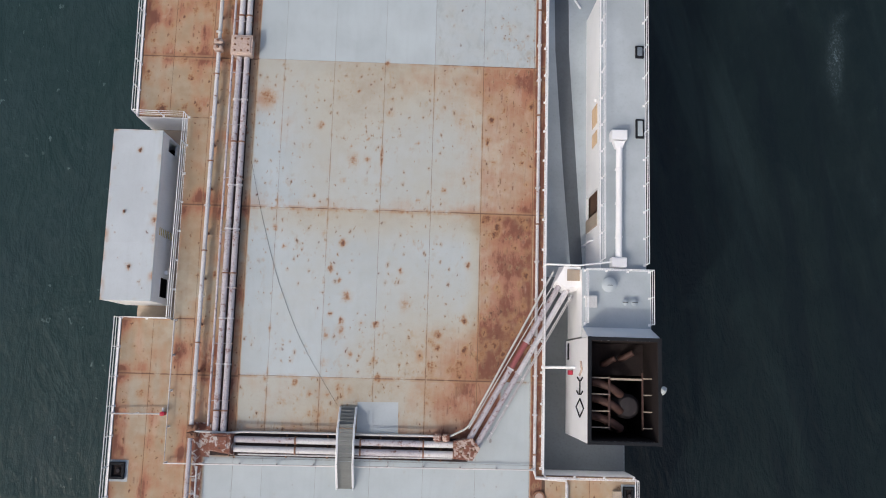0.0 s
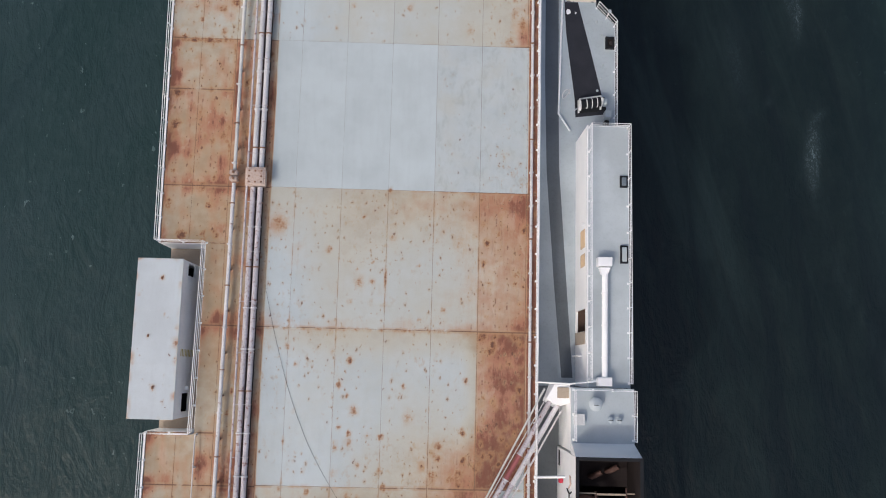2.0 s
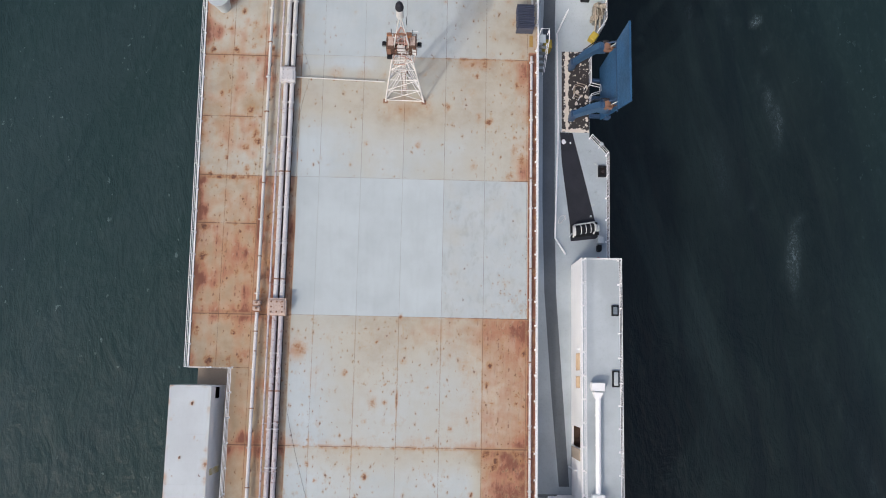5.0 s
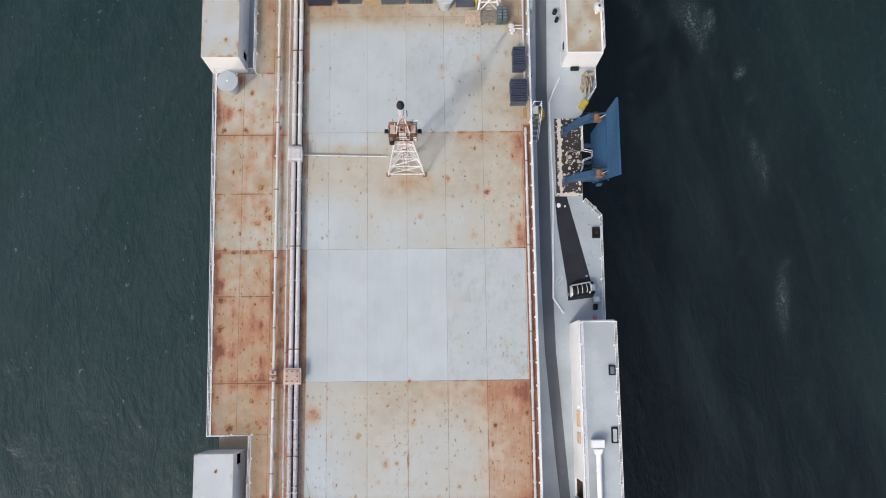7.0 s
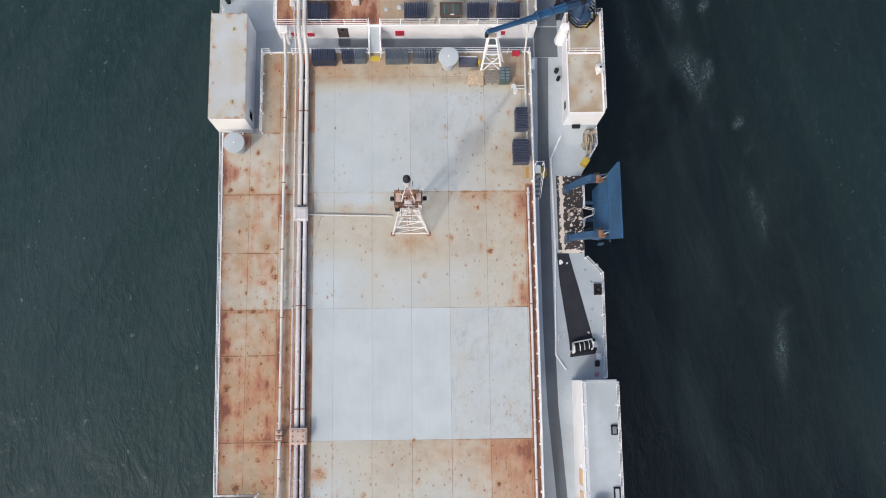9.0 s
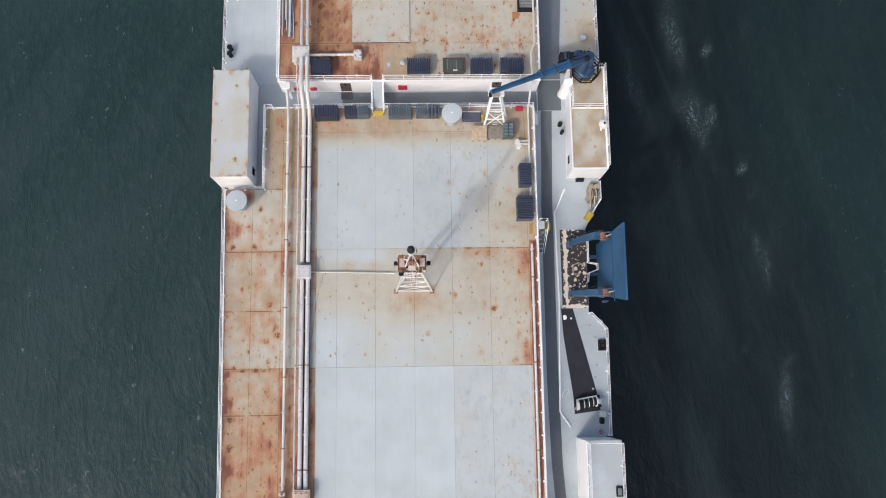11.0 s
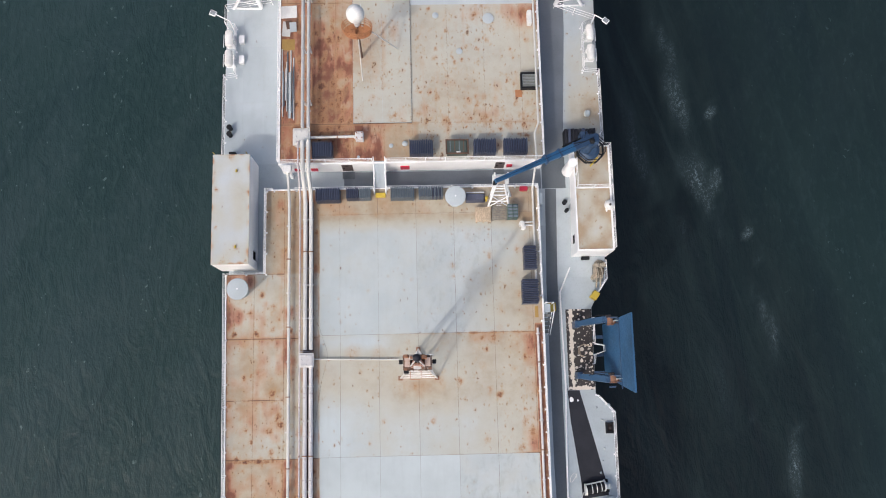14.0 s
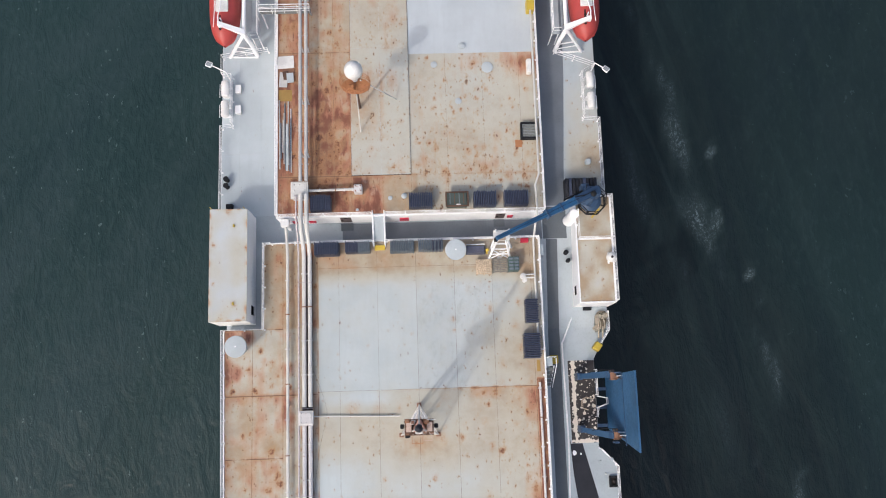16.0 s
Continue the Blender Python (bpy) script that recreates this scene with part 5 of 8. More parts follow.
def lattice_mast():
    cx, cy = -2.73, 37.2
    m = thing("lattice_mast", "tall white lattice mast with a rusty lamp platform", "mast", (cx, cy, 0))
    h = 9.7
    feet = [Vector((-4.0, 36.3, 0)), Vector((-1.45, 36.28, 0)), Vector((-2.73, 38.3, 0))]
    top = [Vector((cx - .27, cy - .22, h)), Vector((cx + .27, cy - .22, h)), Vector((cx, cy + .24, h))]

    def corner(i, z0):
        return feet[i % 3].lerp(top[i % 3], z0 / h)
    for i in range(3):
        part("leg", M().tube([feet[i], top[i]], .06, 8, .045), MAST_WHITE, m)
        part("foot_plate", M().box(feet[i].x - .15, feet[i].x + .15, feet[i].y - .15, feet[i].y + .15, 0, .03), RUSTY, m)
    zs = [.2, 1.9, 3.5, 5.0, 6.3, 7.45, 8.6, 9.6]
    for k, z0 in enumerate(zs):
        for i in range(3):
            part("strut", M().tube([corner(i, z0), corner(i + 1, z0)], .035, 6), MAST_RUST if k > 4 else MAST_WHITE, m)
            if k < len(zs) - 1:
                p, q = (i, i + 1) if k % 2 else (i + 1, i)
                part("brace", M().tube([corner(p, z0), corner(q, zs[k + 1])], .027, 6), MAST_RUST if k > 3 else MAST_WHITE, m)
    part("brace", M().tube([corner(0, .2), corner(1, 1.9)], .027, 6), MAST_WHITE, m)
    part("ladder_stile", M().tube([(cx - .18, cy - .5, .2), (cx - .18, cy - .25, 9.6)], .02, 6), MAST_WHITE, m)
    part("ladder_stile", M().tube([(cx + .18, cy - .5, .2), (cx + .18, cy - .25, 9.6)], .02, 6), MAST_WHITE, m)
    for k in range(25):
        z0 = .5 + k * .36
        y = cy - .5 + .25 * (z0 - .2) / 9.6
        part("rung", M().tube([(cx - .18, y, z0), (cx + .18, y, z0)], .012, 5), RUSTY, m)
    pz = 7.45
    pl = part("platform", M().box(cx - .85, cx + .85, cy - .55, cy + .35, pz - .05, pz, .01), RUSTY_DARK, m, "rust-brown platform")
    for x in (-.85, -.3, .3, .85):
        for y in (-.55, .35):
            part("post", M().tube([(cx + x, cy + y, pz), (cx + x, cy + y, pz + .9)], .022, 6), RUSTY_DARK, pl)
    for z0 in (.45, .9):
        part("guard_rail", M().tube([(cx - .85, cy - .55, pz + z0), (cx + .85, cy - .55, pz + z0), (cx + .85, cy + .35, pz + z0), (cx - .85, cy + .35, pz + z0), (cx - .85, cy - .55, pz + z0)], .022, 6), RUSTY_DARK, pl)
    for x in (-1.02, 1.02):
        fl = part("floodlight", M().box(cx + x - .12, cx + x + .12, cy - .18, cy + .08, pz + .15, pz + .45, .04), BLACK, m, "dark floodlight")
        part("glass", M().box(cx + x - .09, cx + x + .09, cy - .195, cy - .18, pz + .2, pz + .4), LAMP_GLASS, fl)
    rnd = random.Random(12)
    for k in range(12):
        x, y = cx + rnd.choice((-1, 1)) * rnd.uniform(.3, .8), cy + rnd.uniform(-.5, .28)
        w, l, hh = rnd.uniform(.06, .16), rnd.uniform(.06, .16), rnd.uniform(.12, .6)
        part("equipment_box", M().box(x - w, x + w, y - l, y + l, pz, pz + hh, .02), rnd.choice((RUSTY_DARK, CANVAS, BLACK, RUSTY_DARK, PINK_RUST)), m)
    for x, y, w, l, hh, mat in ((-.62, -.1, .2, .34, .9, RUSTY_DARK), (.62, -.08, .2, .34, .95, RUSTY_DARK), (-.38, .2, .12, .12, 1.0, CANVAS), (.42, .22, .15, .12, 1.2, BASKET), (-.7, .28, .14, .1, 1.0, BASKET), (.74, -.42, .13, .12, .7, CANVAS), (-.72, -.45, .12, .12, .75, RUSTY), (.3, -.45, .1, .08, .5, CANVAS)):
        part("instrument_case", M().box(cx + x - w, cx + x + w, cy + y - l, cy + y + l, pz, pz + hh, .03), mat, m, "weathered instrument case")
        part("case_lid", M().box(cx + x - w * .8, cx + x + w * .8, cy + y - l * .8, cy + y + l * .8, pz + hh, pz + hh + .03, .01), PINK_RUST if mat is RUSTY_DARK else RUSTY, m)
    for k in range(7):
        x = cx - .78 + k * .26
        part("grating_bar", M().box(x - .03, x + .03, cy - .6, cy + .38, pz, pz + .03), RUSTY_DARK if k % 3 else CANVAS, m)
    part("lamp_box", M().box(cx - .86, cx - .55, cy - .75, cy - .5, pz - .3, pz + .05, .04), BLACK, m, "dark lamp box")
    part("outrigger", M().tube([(cx - .45, cy - .6, pz), (cx - .45, cy - 1.1, pz - .1), (cx + .2, cy - 1.1, pz - .1), (cx + .2, cy - .6, pz)], .02, 6), BASKET, m)
    part("outrigger", M().tube([(cx + .25, cy - .6, pz), (cx + .25, cy - .95, pz - .1), (cx + .75, cy - .95, pz - .1), (cx + .75, cy - .55, pz)], .02, 6), PINK_RUST, m)
    for x in (-.85, -.6, .45, .65, .95):
        part("aerial", M().tube([(cx + x, cy + .3, pz), (cx + x + rnd.uniform(-.05, .05), cy + .34, pz + rnd.uniform(.8, 1.7))], .018, 6), rnd.choice((BLACK, CANVAS)), m)
    part("spreader", M().tube([(cx + .45, cy + .33, pz + 1.3), (cx + .95, cy + .33, pz + 1.3)], .025, 6), CANVAS, m)
    part("rust_collar", M().box(cx - .3, cx + .3, cy - .27, cy - .19, 9.55, 9.8, .02), RUSTY, m)
    for x, y in ((-.26, -.22), (.26, -.22), (0, .24)):
        part("top_leg", M().tube([(cx + x, cy + y, 9.75), (cx + x * .2, cy + y * .2, 11.45)], .035, 8), MAST_WHITE, m)
    part("top_plate", M().lathe((cx, cy, 11.4), [(.16, 0), (.18, .06), (0, .07)], 12), MAST_WHITE, m)
    part("collar", M().lathe((cx, cy, 11.44), [(.1, 0), (.2, .08), (.21, .9), (.22, 1.1)], 18), CANVAS, m, "white collar")
    part("radome", M().lathe((cx, cy, 12.53), [(.22, 0), (.23, .06), (.2, .36), (.14, .56), (.07, .64), (0, .66)], 20), DARK_MAT, m, "black domed lamp cap")
    part("vane", M().tube([(cx + .3, cy + .3, 9.7), (cx + .3, cy + .35, 10.7)], .02, 6), BLACK, m)
    part("junction_box", M().box(cx - .25, cx + .2, cy - .5, cy - .25, 7.5, 8.2, .03), CANVAS, m)
    part("cable_tray", M().box(cx - .08, cx + .08, cy - .3, cy - .22, .3, 7.4), MAST_WHITE, m)


lattice_mast()


# ---------------------------------------------------------------- radome mast on the upper deck
def dome_mast():
    cx, cy = -6.35, 59.6
    m = thing("radome_mast", "white satellite dome on a pole with a rusty basket", "mast", (cx, cy, UP))
    part("pole", M().tube([(cx - .1, cy, UP), (cx - .05, cy, 6.6)], .1, 12), RUSTY_DARK, m, "dark rusty pole")
    part("strut", M().tube([(-6.4, 57.75, UP), (cx, cy - .3, 6.1)], .042, 8), CLEAN_PIPE, m)
    part("strut", M().tube([(-3.75, 60.2, UP), (cx + .3, cy + .05, 6.3)], .045, 8), CLEAN_PIPE, m)
    def oval(a, g=0.0):
        return cx + (.95 + g) * math.cos(a), cy - .3 + (.56 + g) * math.sin(a)
    ring = [oval(2 * math.pi * k / 24) for k in range(24)]
    bk = part("basket_floor", M().prism(ring, 6.1, 6.16), BASKET, m, "orange rusty oval platform")
    for z0, g in ((.3, .02), (.6, .04), (.9, .06)):
        part("hoop", M().tube([(*oval(2 * math.pi * k / 28, g), 6.12 + z0) for k in range(29)], .025, 6), BASKET, bk)
    for k in range(12):
        a = 2 * math.pi * k / 12
        part("stanchion", M().tube([(*oval(a), 6.15), (*oval(a, .06), 7.02)], .018, 6), BASKET, bk)
    part("cable_box", M().box(cx - .5, cx - .1, cy - .6, cy - .3, 6.16, 6.5, .04), BASKET, m)
    part("neck", M().lathe((cx, cy, 6.6), [(.2, 0), (.16, 1.0)], 14), PIPE, m)
    prof = [(.28, 0)] + [(.60 * math.cos(a), .66 + .72 * math.sin(a)) for a in [radians(-60 + 10 * k) for k in range(16)]]
    part("dome", M().lathe((cx, cy, 7.5), prof, 28), CANVAS, m, "smooth white dome")
    part("aerial", M().tube([(cx + .35, cy + .2, 6.9), (cx + .4, cy + .25, 9.0)], .015, 6), WHITE, m)


dome_mast()


# ---------------------------------------------------------------- crane, boom rest, side ramp
def crane():
    m = thing("deck_crane", "blue knuckle-boom deck crane on a white pedestal, boom stowed", "crane", (9.35, 52.1, FWD))
    part("pedestal", M().lathe((8.62, 51.3, FWD), [(.42, 0), (.34, 2.2), (.34, 2.6), (.3, 2.65), (0, 2.65)], 20), WHITE, m, "white tapered pedestal")
    part("post", M().lathe((9.75, 52.1, .6), [(.4, 0), (.36, .3), (.4, UP - .28)], 18), DEEP_BLUE, m)
    part("slewing_ring", M().lathe((9.75, 52.1, UP + .3), [(.45, 0), (.75, .2), (.75, .5), (.5, .7)], 20), DEEP_BLUE, m)
    oc = [(9.82 + 1.0 * math.cos(radians(22.5 + 45 * k)), 52.1 + 1.0 * math.sin(radians(22.5 + 45 * k))) for k in range(8)]
    for k, (x, y) in enumerate(oc):
        p, q = oc[(k + 1) % 8]
        part("platform_edge", M().tube([(x, y, UP + .62), (p, q, UP + .62)], .06, 6), BLACK, m, "octagonal black walkway edge")
        part("platform_spoke", M().tube([(9.82 + (x - 9.82) * .3, 52.1 + (y - 52.1) * .3, UP + .6), (x, y, UP + .6)], .05, 6), BLACK, m)
    for z0 in (.45, .9):
        part("guard_rail", M().tube([(x, y, UP + .6 + z0) for x, y in oc + oc[:1]], .03, 6), BLACK, m)
    for x, y in oc:
        part("rail_post", M().tube([(x, y, UP + .6), (x, y, UP + 1.6)], .03, 6), BLACK, m)
    part("column", M().lathe((9.5, 52.1, UP + .6), [(.42, 0), (.36, .5), (.3, 1.6), (.26, 1.9)], 18), DEEP_BLUE, m)
    part("cab_block", M().box(9.15, 10.2, 52.1, 52.85, UP + 1.0, UP + 2.3, .1), DEEP_BLUE, m, "machinery block")
    part("control_seat", M().box(9.85, 10.2, 52.3, 52.95, UP + .9, UP + 2.0, .08), DEEP_BLUE, m)
    part("tank", M().box(8.95, 9.5, 52.55, 53.15, UP + .9, UP + 1.9, .08), DEEP_BLUE, m)
    part("motor", M().lathe((9.62, 52.2, UP + 2.45), [(.2, 0), (.2, .2), (.1, .26), (0, .26)], 12), BLACK, m)
    for k in range(3):
        part("hydraulic_hose", M().tube([(9.2 + .3 * k, 52.7, UP + 2.3), (9.3 + .25 * k, 53.0, UP + 2.1), (9.4 + .2 * k, 53.1, UP + 1.2)], .03, 6), BLACK, m)
    a, b = Vector((9.6, 52.35, 3.2)), Vector((2.55, 48.75, 6.3))
    d = (b - a).normalized()
    s = d.cross(Vector((0, 0, 1))).normalized()
    u = s.cross(d)

    def beam(p0, p1, w0, w1, h0, h1, mat, name, label=""):
        vs = [p0 + s * sx * w0 + u * sz * h0 for sx in (-1, 1) for sz in (-1, 1)] + [p1 + s * sx * w1 + u * sz * h1 for sx in (-1, 1) for sz in (-1, 1)]
        part(name, M().convex(vs, [(0, 1, 3, 2), (4, 5, 7, 6), (0, 1, 5, 4), (2, 3, 7, 6), (0, 2, 6, 4), (1, 3, 7, 5)]), mat, m, label)
    beam(a - d * .5, a + d * 1.6, .3, .27, .2, .18, DEEP_BLUE, "boom_root", "dark blue boom root")
    beam(a + d * 1.5, a + d * 4.2, .26, .22, .17, .15, BLUE, "main_boom", "blue box-section boom")
    for f in (1.55, 2.9, 4.15):
        beam(a + d * f, a + d * (f + .1), .31, .31, .22, .22, DEEP_BLUE, "boom_band")
    part("boom_line", M().tube([a + d * .3 + u * .3, a + d * 2.4 + u * .27, a + d * 4.4 + u * .22, b + u * .16], .012, 6), BLACK, m)
    beam(a + d * 3.8, b, .18, .13, .12, .1, BLUE, "jib", "blue outer jib")
    part("ram", M().tube([a + u * -.5 + d * .4, a + d * 2.8 - u * .22], .09, 10), BLACK, m, "black hydraulic ram")
    part("ram", M().tube([a - u * .1 + s * .42 + d * .6, a + d * 2.4 + s * .36], .06, 10), BLACK, m)
    part("hook_block", M().box(b.x - .12, b.x + .12, b.y - .12, b.y + .12, b.z - .7, b.z - .2, .04), BLACK, m)
    part("hose", M().tube([a + u * .45, a + d * .8 + u * .35, a + d * 1.6 + u * .22 + s * .2], .03, 6), BLACK, m)
    part("yellow_leg", M().tube([(9.8, 50.95, UP + .5), (10.35, 51.55, UP + .75)], .07, 6), YELLOW, m)
    part("yellow_leg", M().tube([(8.5, 51.0, FWD), (9.0, 51.4, UP + .2)], .06, 6), YELLOW, m)
    bx = thing("net_stack", "black stack of folded trays beside the crane", "stack", (9.5, 53.4, FWD))
    for k in range(9):
        part("tray", M().box(8.4 + k * .26, 8.62 + k * .26, 52.95, 54.3, FWD, FWD + .95 + .05 * (k % 3), .02), TRAY if k % 4 == 1 else DARK_MAT, bx)
    r = thing("boom_rest", "white four-legged boom rest with a rusty crutch", "boom rest", (3.3, 48.8, 0))
    feet, top = [(2.5, 48.4), (4.05, 48.4), (2.7, 49.2), (4.15, 49.2)], [(2.75, 48.95), (3.25, 48.95), (2.75, 49.4), (3.25, 49.4)]
    for (x, y), (p, q) in zip(feet, top):
        part("leg", M().tube([(x, y, 0), (p, q, 5.0)], .08, 8), WHITE, r)
    for z0 in (1.3, 2.6, 3.9):
        f = z0 / 5
        c0 = [(x + (p - x) * f, y + (q - y) * f, z0) for (x, y), (p, q) in zip(feet, top)]
        for i, j in ((0, 1), (1, 3), (3, 2), (2, 0)):
            part("strut", M().tube([c0[i], c0[j]], .045, 6), WHITE, r)
    part("brace", M().tube([(2.5, 48.4, 0), (3.75, 48.6, 2.6)], .04, 6), WHITE, r)
    part("brace", M().tube([(4.05, 48.4, 0), (2.62, 48.6, 2.6)], .04, 6), WHITE, r)
    part("crutch", M().box(2.45, 3.55, 48.85, 49.5, 5.0, 5.25, .05), CANVAS, r)
    part("crutch_pad", M().box(2.75, 3.25, 48.8, 49.1, 5.25, 5.33, .02), TAN_ROOF, r, "rust-stained pad")
    for k in range(6):
        part("rung", M().tube([(3.1, 48.42 + .05 * k, .4 + .4 * k), (3.45, 48.42 + .05 * k, .4 + .4 * k)], .02, 5), WHITE, r)
    part("top_horn", M().tube([(2.65, 49.4, 5.2), (2.55, 49.4, 5.9)], .06, 6), WHITE, r)
    part("top_horn", M().tube([(3.35, 49.4, 5.2), (3.45, 49.4, 5.9)], .06, 6), WHITE, r)


crane()


ARM_BLUE = paint("worn_dark_blue_arm_paint", (.036, .10, .20), .5, .35, .6, 1.6, stain=(.10, .07, .06))


def side_ramp():
    """The blue boarding ramp folded up against the ship's side."""
    r = thing("boarding_ramp", "blue steel boarding ramp folded upright at the ship's side", "ramp", (10.9, 37.6, LOW))
    part("ramp_plate", M().convex([(10.86, 36.15, LOW + .1), (10.98, 36.15, LOW + .1), (10.86, 39.9, LOW + .1), (10.98, 39.9, LOW + .1), (11.1, 34.95, 5.28), (11.22, 34.95, 5.28), (11.1, 40.1, 5.28), (11.22, 40.1, 5.28)], [(0, 1, 3, 2), (4, 5, 7, 6), (0, 1, 5, 4), (2, 3, 7, 6), (0, 2, 6, 4), (1, 3, 7, 5)]), BLUE, r)
    part("hinge_line", M().box(10.96, 11.04, 35.2, 40.0, 2.3, 2.36), DEEP_BLUE, r, "dark fold joint")
    for k in range(3):
        y = 36.4 + 1.3 * k
        part("hinge_block", M().box(10.1, 10.95, y - .12, y + .12, LOW - .1, LOW + .2, .03), DEEP_BLUE, r)
    for y, dy in ((39.95, .05), (36.0, -.45)):
        vs = ((8.8, -1.5, .15), (9.35, .1, .21), (10.0, 1.35, .21), (10.6, 1.35, .17))
        arm = M()
        for (xa, za, wa), (xb, zb, wb) in zip(vs, vs[1:]):
            ya, yb = y - dy / 2 + dy * (xa - 8.6) / 2, y - dy / 2 + dy * (xb - 8.6) / 2
            arm.convex([(xa, ya - wa, za - .75), (xa, ya + wa, za - .75), (xa, ya - wa, za + .3), (xa, ya + wa, za + .3), (xb, yb - wb, zb - .75), (xb, yb + wb, zb - .75), (xb, yb - wb, zb + .3), (xb, yb + wb, zb + .3)], [(0, 1, 3, 2), (4, 5, 7, 6), (0, 1, 5, 4), (2, 3, 7, 6), (0, 2, 6, 4), (1, 3, 7, 5)])
        part("lifting_arm", arm, ARM_BLUE, r, "broad blue lifting arm")
        part("arm_post", M().box(8.65, 9.05, y - dy / 2 - .25, y - dy / 2 + .25, LOW, -1.3, .05), DEEP_BLUE, r)
        part("ram", M().tube([(9.9, y + .12, 1.3), (11.0, y + .1, 2.1)], .06, 10), DEEP_BLUE, r, "hydraulic ram")
        part("ram_rod", M().tube([(10.7, y - .12, 1.7), (11.08, y - .1, 2.5)], .035, 8), ROOF, r, "bright ram rod")
        part("winch_drum", M().tube([(10.55, y - .34, 1.65), (10.55, y + .12, 1.65)], .2, 14), RUSTY, r, "red-brown winch drum")
        part("winch_flange", M().tube([(10.55, y - .38, 1.65), (10.55, y - .33, 1.65)], .27, 14), RUSTY, r)
        part("winch_motor", M().box(10.62, 10.92, y - .3, y - .05, 1.4, 1.8, .05), RUSTY, r)
        part("hose_bundle", M().tube([(9.2, y + .2, .2), (9.8, y + .34, 1.4), (10.4, y + .3, 1.75), (10.75, y + .05, 1.6)], .03, 6), BLACK, r, "black hydraulic hoses")
        part("gear_case", M().box(10.28, 10.66, y + .1, y + .34, 1.3, 1.75, .06), SOOT_GREY, r, "grimy gear case")
        part("chain_link", M().tube([(10.75, y - .2, 1.6), (11.02, y - .3, 2.2), (11.1, y - .3, 2.8)], .035, 6), EXHAUST, r)
        for k in range(3):
            part("arm_rib", M().box(10.08 + .17 * k, 10.11 + .17 * k, y - .24, y + .24, 1.64, 1.69), DEEP_BLUE, r)
    part("pin_plate", M().box(10.55, 10.9, 35.3, 35.42, .2, .9, .02), DEEP_BLUE, r)
    part("pin_plate", M().box(10.55, 10.9, 35.72, 35.84, .2, .9, .02), DEEP_BLUE, r)
    rl = thing("gangway_rail", "white pipe rail with a square outward loop beside the ramp", "rail", (10.1, 38, LOW))
    for z0 in (.55, 1.0):
        pts = [(10.1, 40.4), (10.1, 38.7), (10.1, 38.49), (10.76, 38.35), (10.78, 37.94), (10.1, 37.7), (10.02, 37.05)]
        part("rail_bar", M().tube([(x, y, LOW + z0) for x, y in pts], .03, 8), WHITE, rl)
        part("rail_bar", M().tube([(9.75, 38.3, LOW + z0), (9.3, 38.45, LOW + z0), (8.95, 38.3, LOW + z0), (8.95, 37.7, LOW + z0), (9.35, 37.55, LOW + z0)], .03, 8), TAN_ROOF, rl)
    for x, y in ((10.1, 40.4), (10.1, 39.5), (10.1, 38.6), (10.1, 37.7), (10.02, 37.05), (8.95, 38.3), (8.95, 37.7), (9.35, 37.55), (9.75, 38.3)):
        part("post", M().tube([(x, y, LOW + .01), (x, y, LOW + 1.0)], .028, 8), WHITE, rl)


side_ramp()


# ---------------------------------------------------------------- stacks and loose gear on the main deck
def tray_stack(x0, x1, y0, y1, z0, h=1.0, along='x', mats=None, label="stack of dark blue-grey ribbed trays standing on edge", pitch=.125):
    s = thing("tray_stack", label, "tray stack", ((x0 + x1) / 2, (y0 + y1) / 2, z0), "tray stacks")
    mats = mats or (TRAY, TRAY_PALE)
    n = max(4, round(((x1 - x0) if along == 'x' else (y1 - y0)) / pitch))
    rnd = random.Random(int(x0 * 37 + y0 * 11))
    part("pallet", M().box(x0, x1, y0 + .03, y1 - .03, z0, z0 + .1, .02), WOOD_GREY, s)
    for k in range(n):
        dz, dj = rnd.uniform(-.03, .03), rnd.uniform(-.04, .04)
        if along == 'x':
            w = (x1 - x0) / n
            a = x0 + k * w
            b = M().box(a + .012, a + w * .62, y0 + dj, y1 + dj, z0 + .1, z0 + h + dz, .015)
            b.box(a + w * .62, a + w * .9, y0 + .05 + dj, y1 - .05 + dj, z0 + .12, z0 + h - .12 + dz)
        else:
            w = (y1 - y0) / n
            a = y0 + k * w
            b = M().box(x0 + dj, x1 + dj, a + .012, a + w * .62, z0 + .1, z0 + h + dz, .015)
            b.box(x0 + .05 + dj, x1 - .05 + dj, a + w * .62, a + w * .9, z0 + .12, z0 + h - .12 + dz)
        part("tray", b, mats[0] if k % 2 else mats[rnd.randrange(2)], s)
    return s


tray_stack(-9.8, -8.1, 48.85, 49.76, 0, 1.25, mats=(TRAY, TRAY))
tray_stack(-7.65, -6.75, 49.0, 49.76, 0, 1.15, mats=(TRAY, TRAY))
tray_stack(-6.72, -5.92, 49.0, 49.76, 0, 1.15, mats=(TRAY_PALE, TRAY_PALE), label="stack of faded blue-grey ribbed trays standing on edge")
tray_stack(-4.5, -2.8, 48.95, 49.76, 0, 1.2, mats=(TRAY_PALE, TRAY_PALE))
tray_stack(-2.5, -.75, 49.0, 49.76, 0, 1.2, mats=(TRAY_PALE, TRAY))
tray_stack(4.88, 5.76, 43.72, 45.4, 0, 1.0, 'y', mats=(TRAY, TRAY))
tray_stack(4.68, 5.82, 41.25, 43.0, 0, 1.0, 'y', mats=(TRAY, TRAY))
for a, b in ((-10.0, -8.55), (-3.08, -1.4), (1.5, 3.1), (3.66, 5.36)):
    tray_stack(a, b, 51.95 if a > -9 else 51.9, 53.0, UP, 1.0, mats=(TRAY, TRAY))


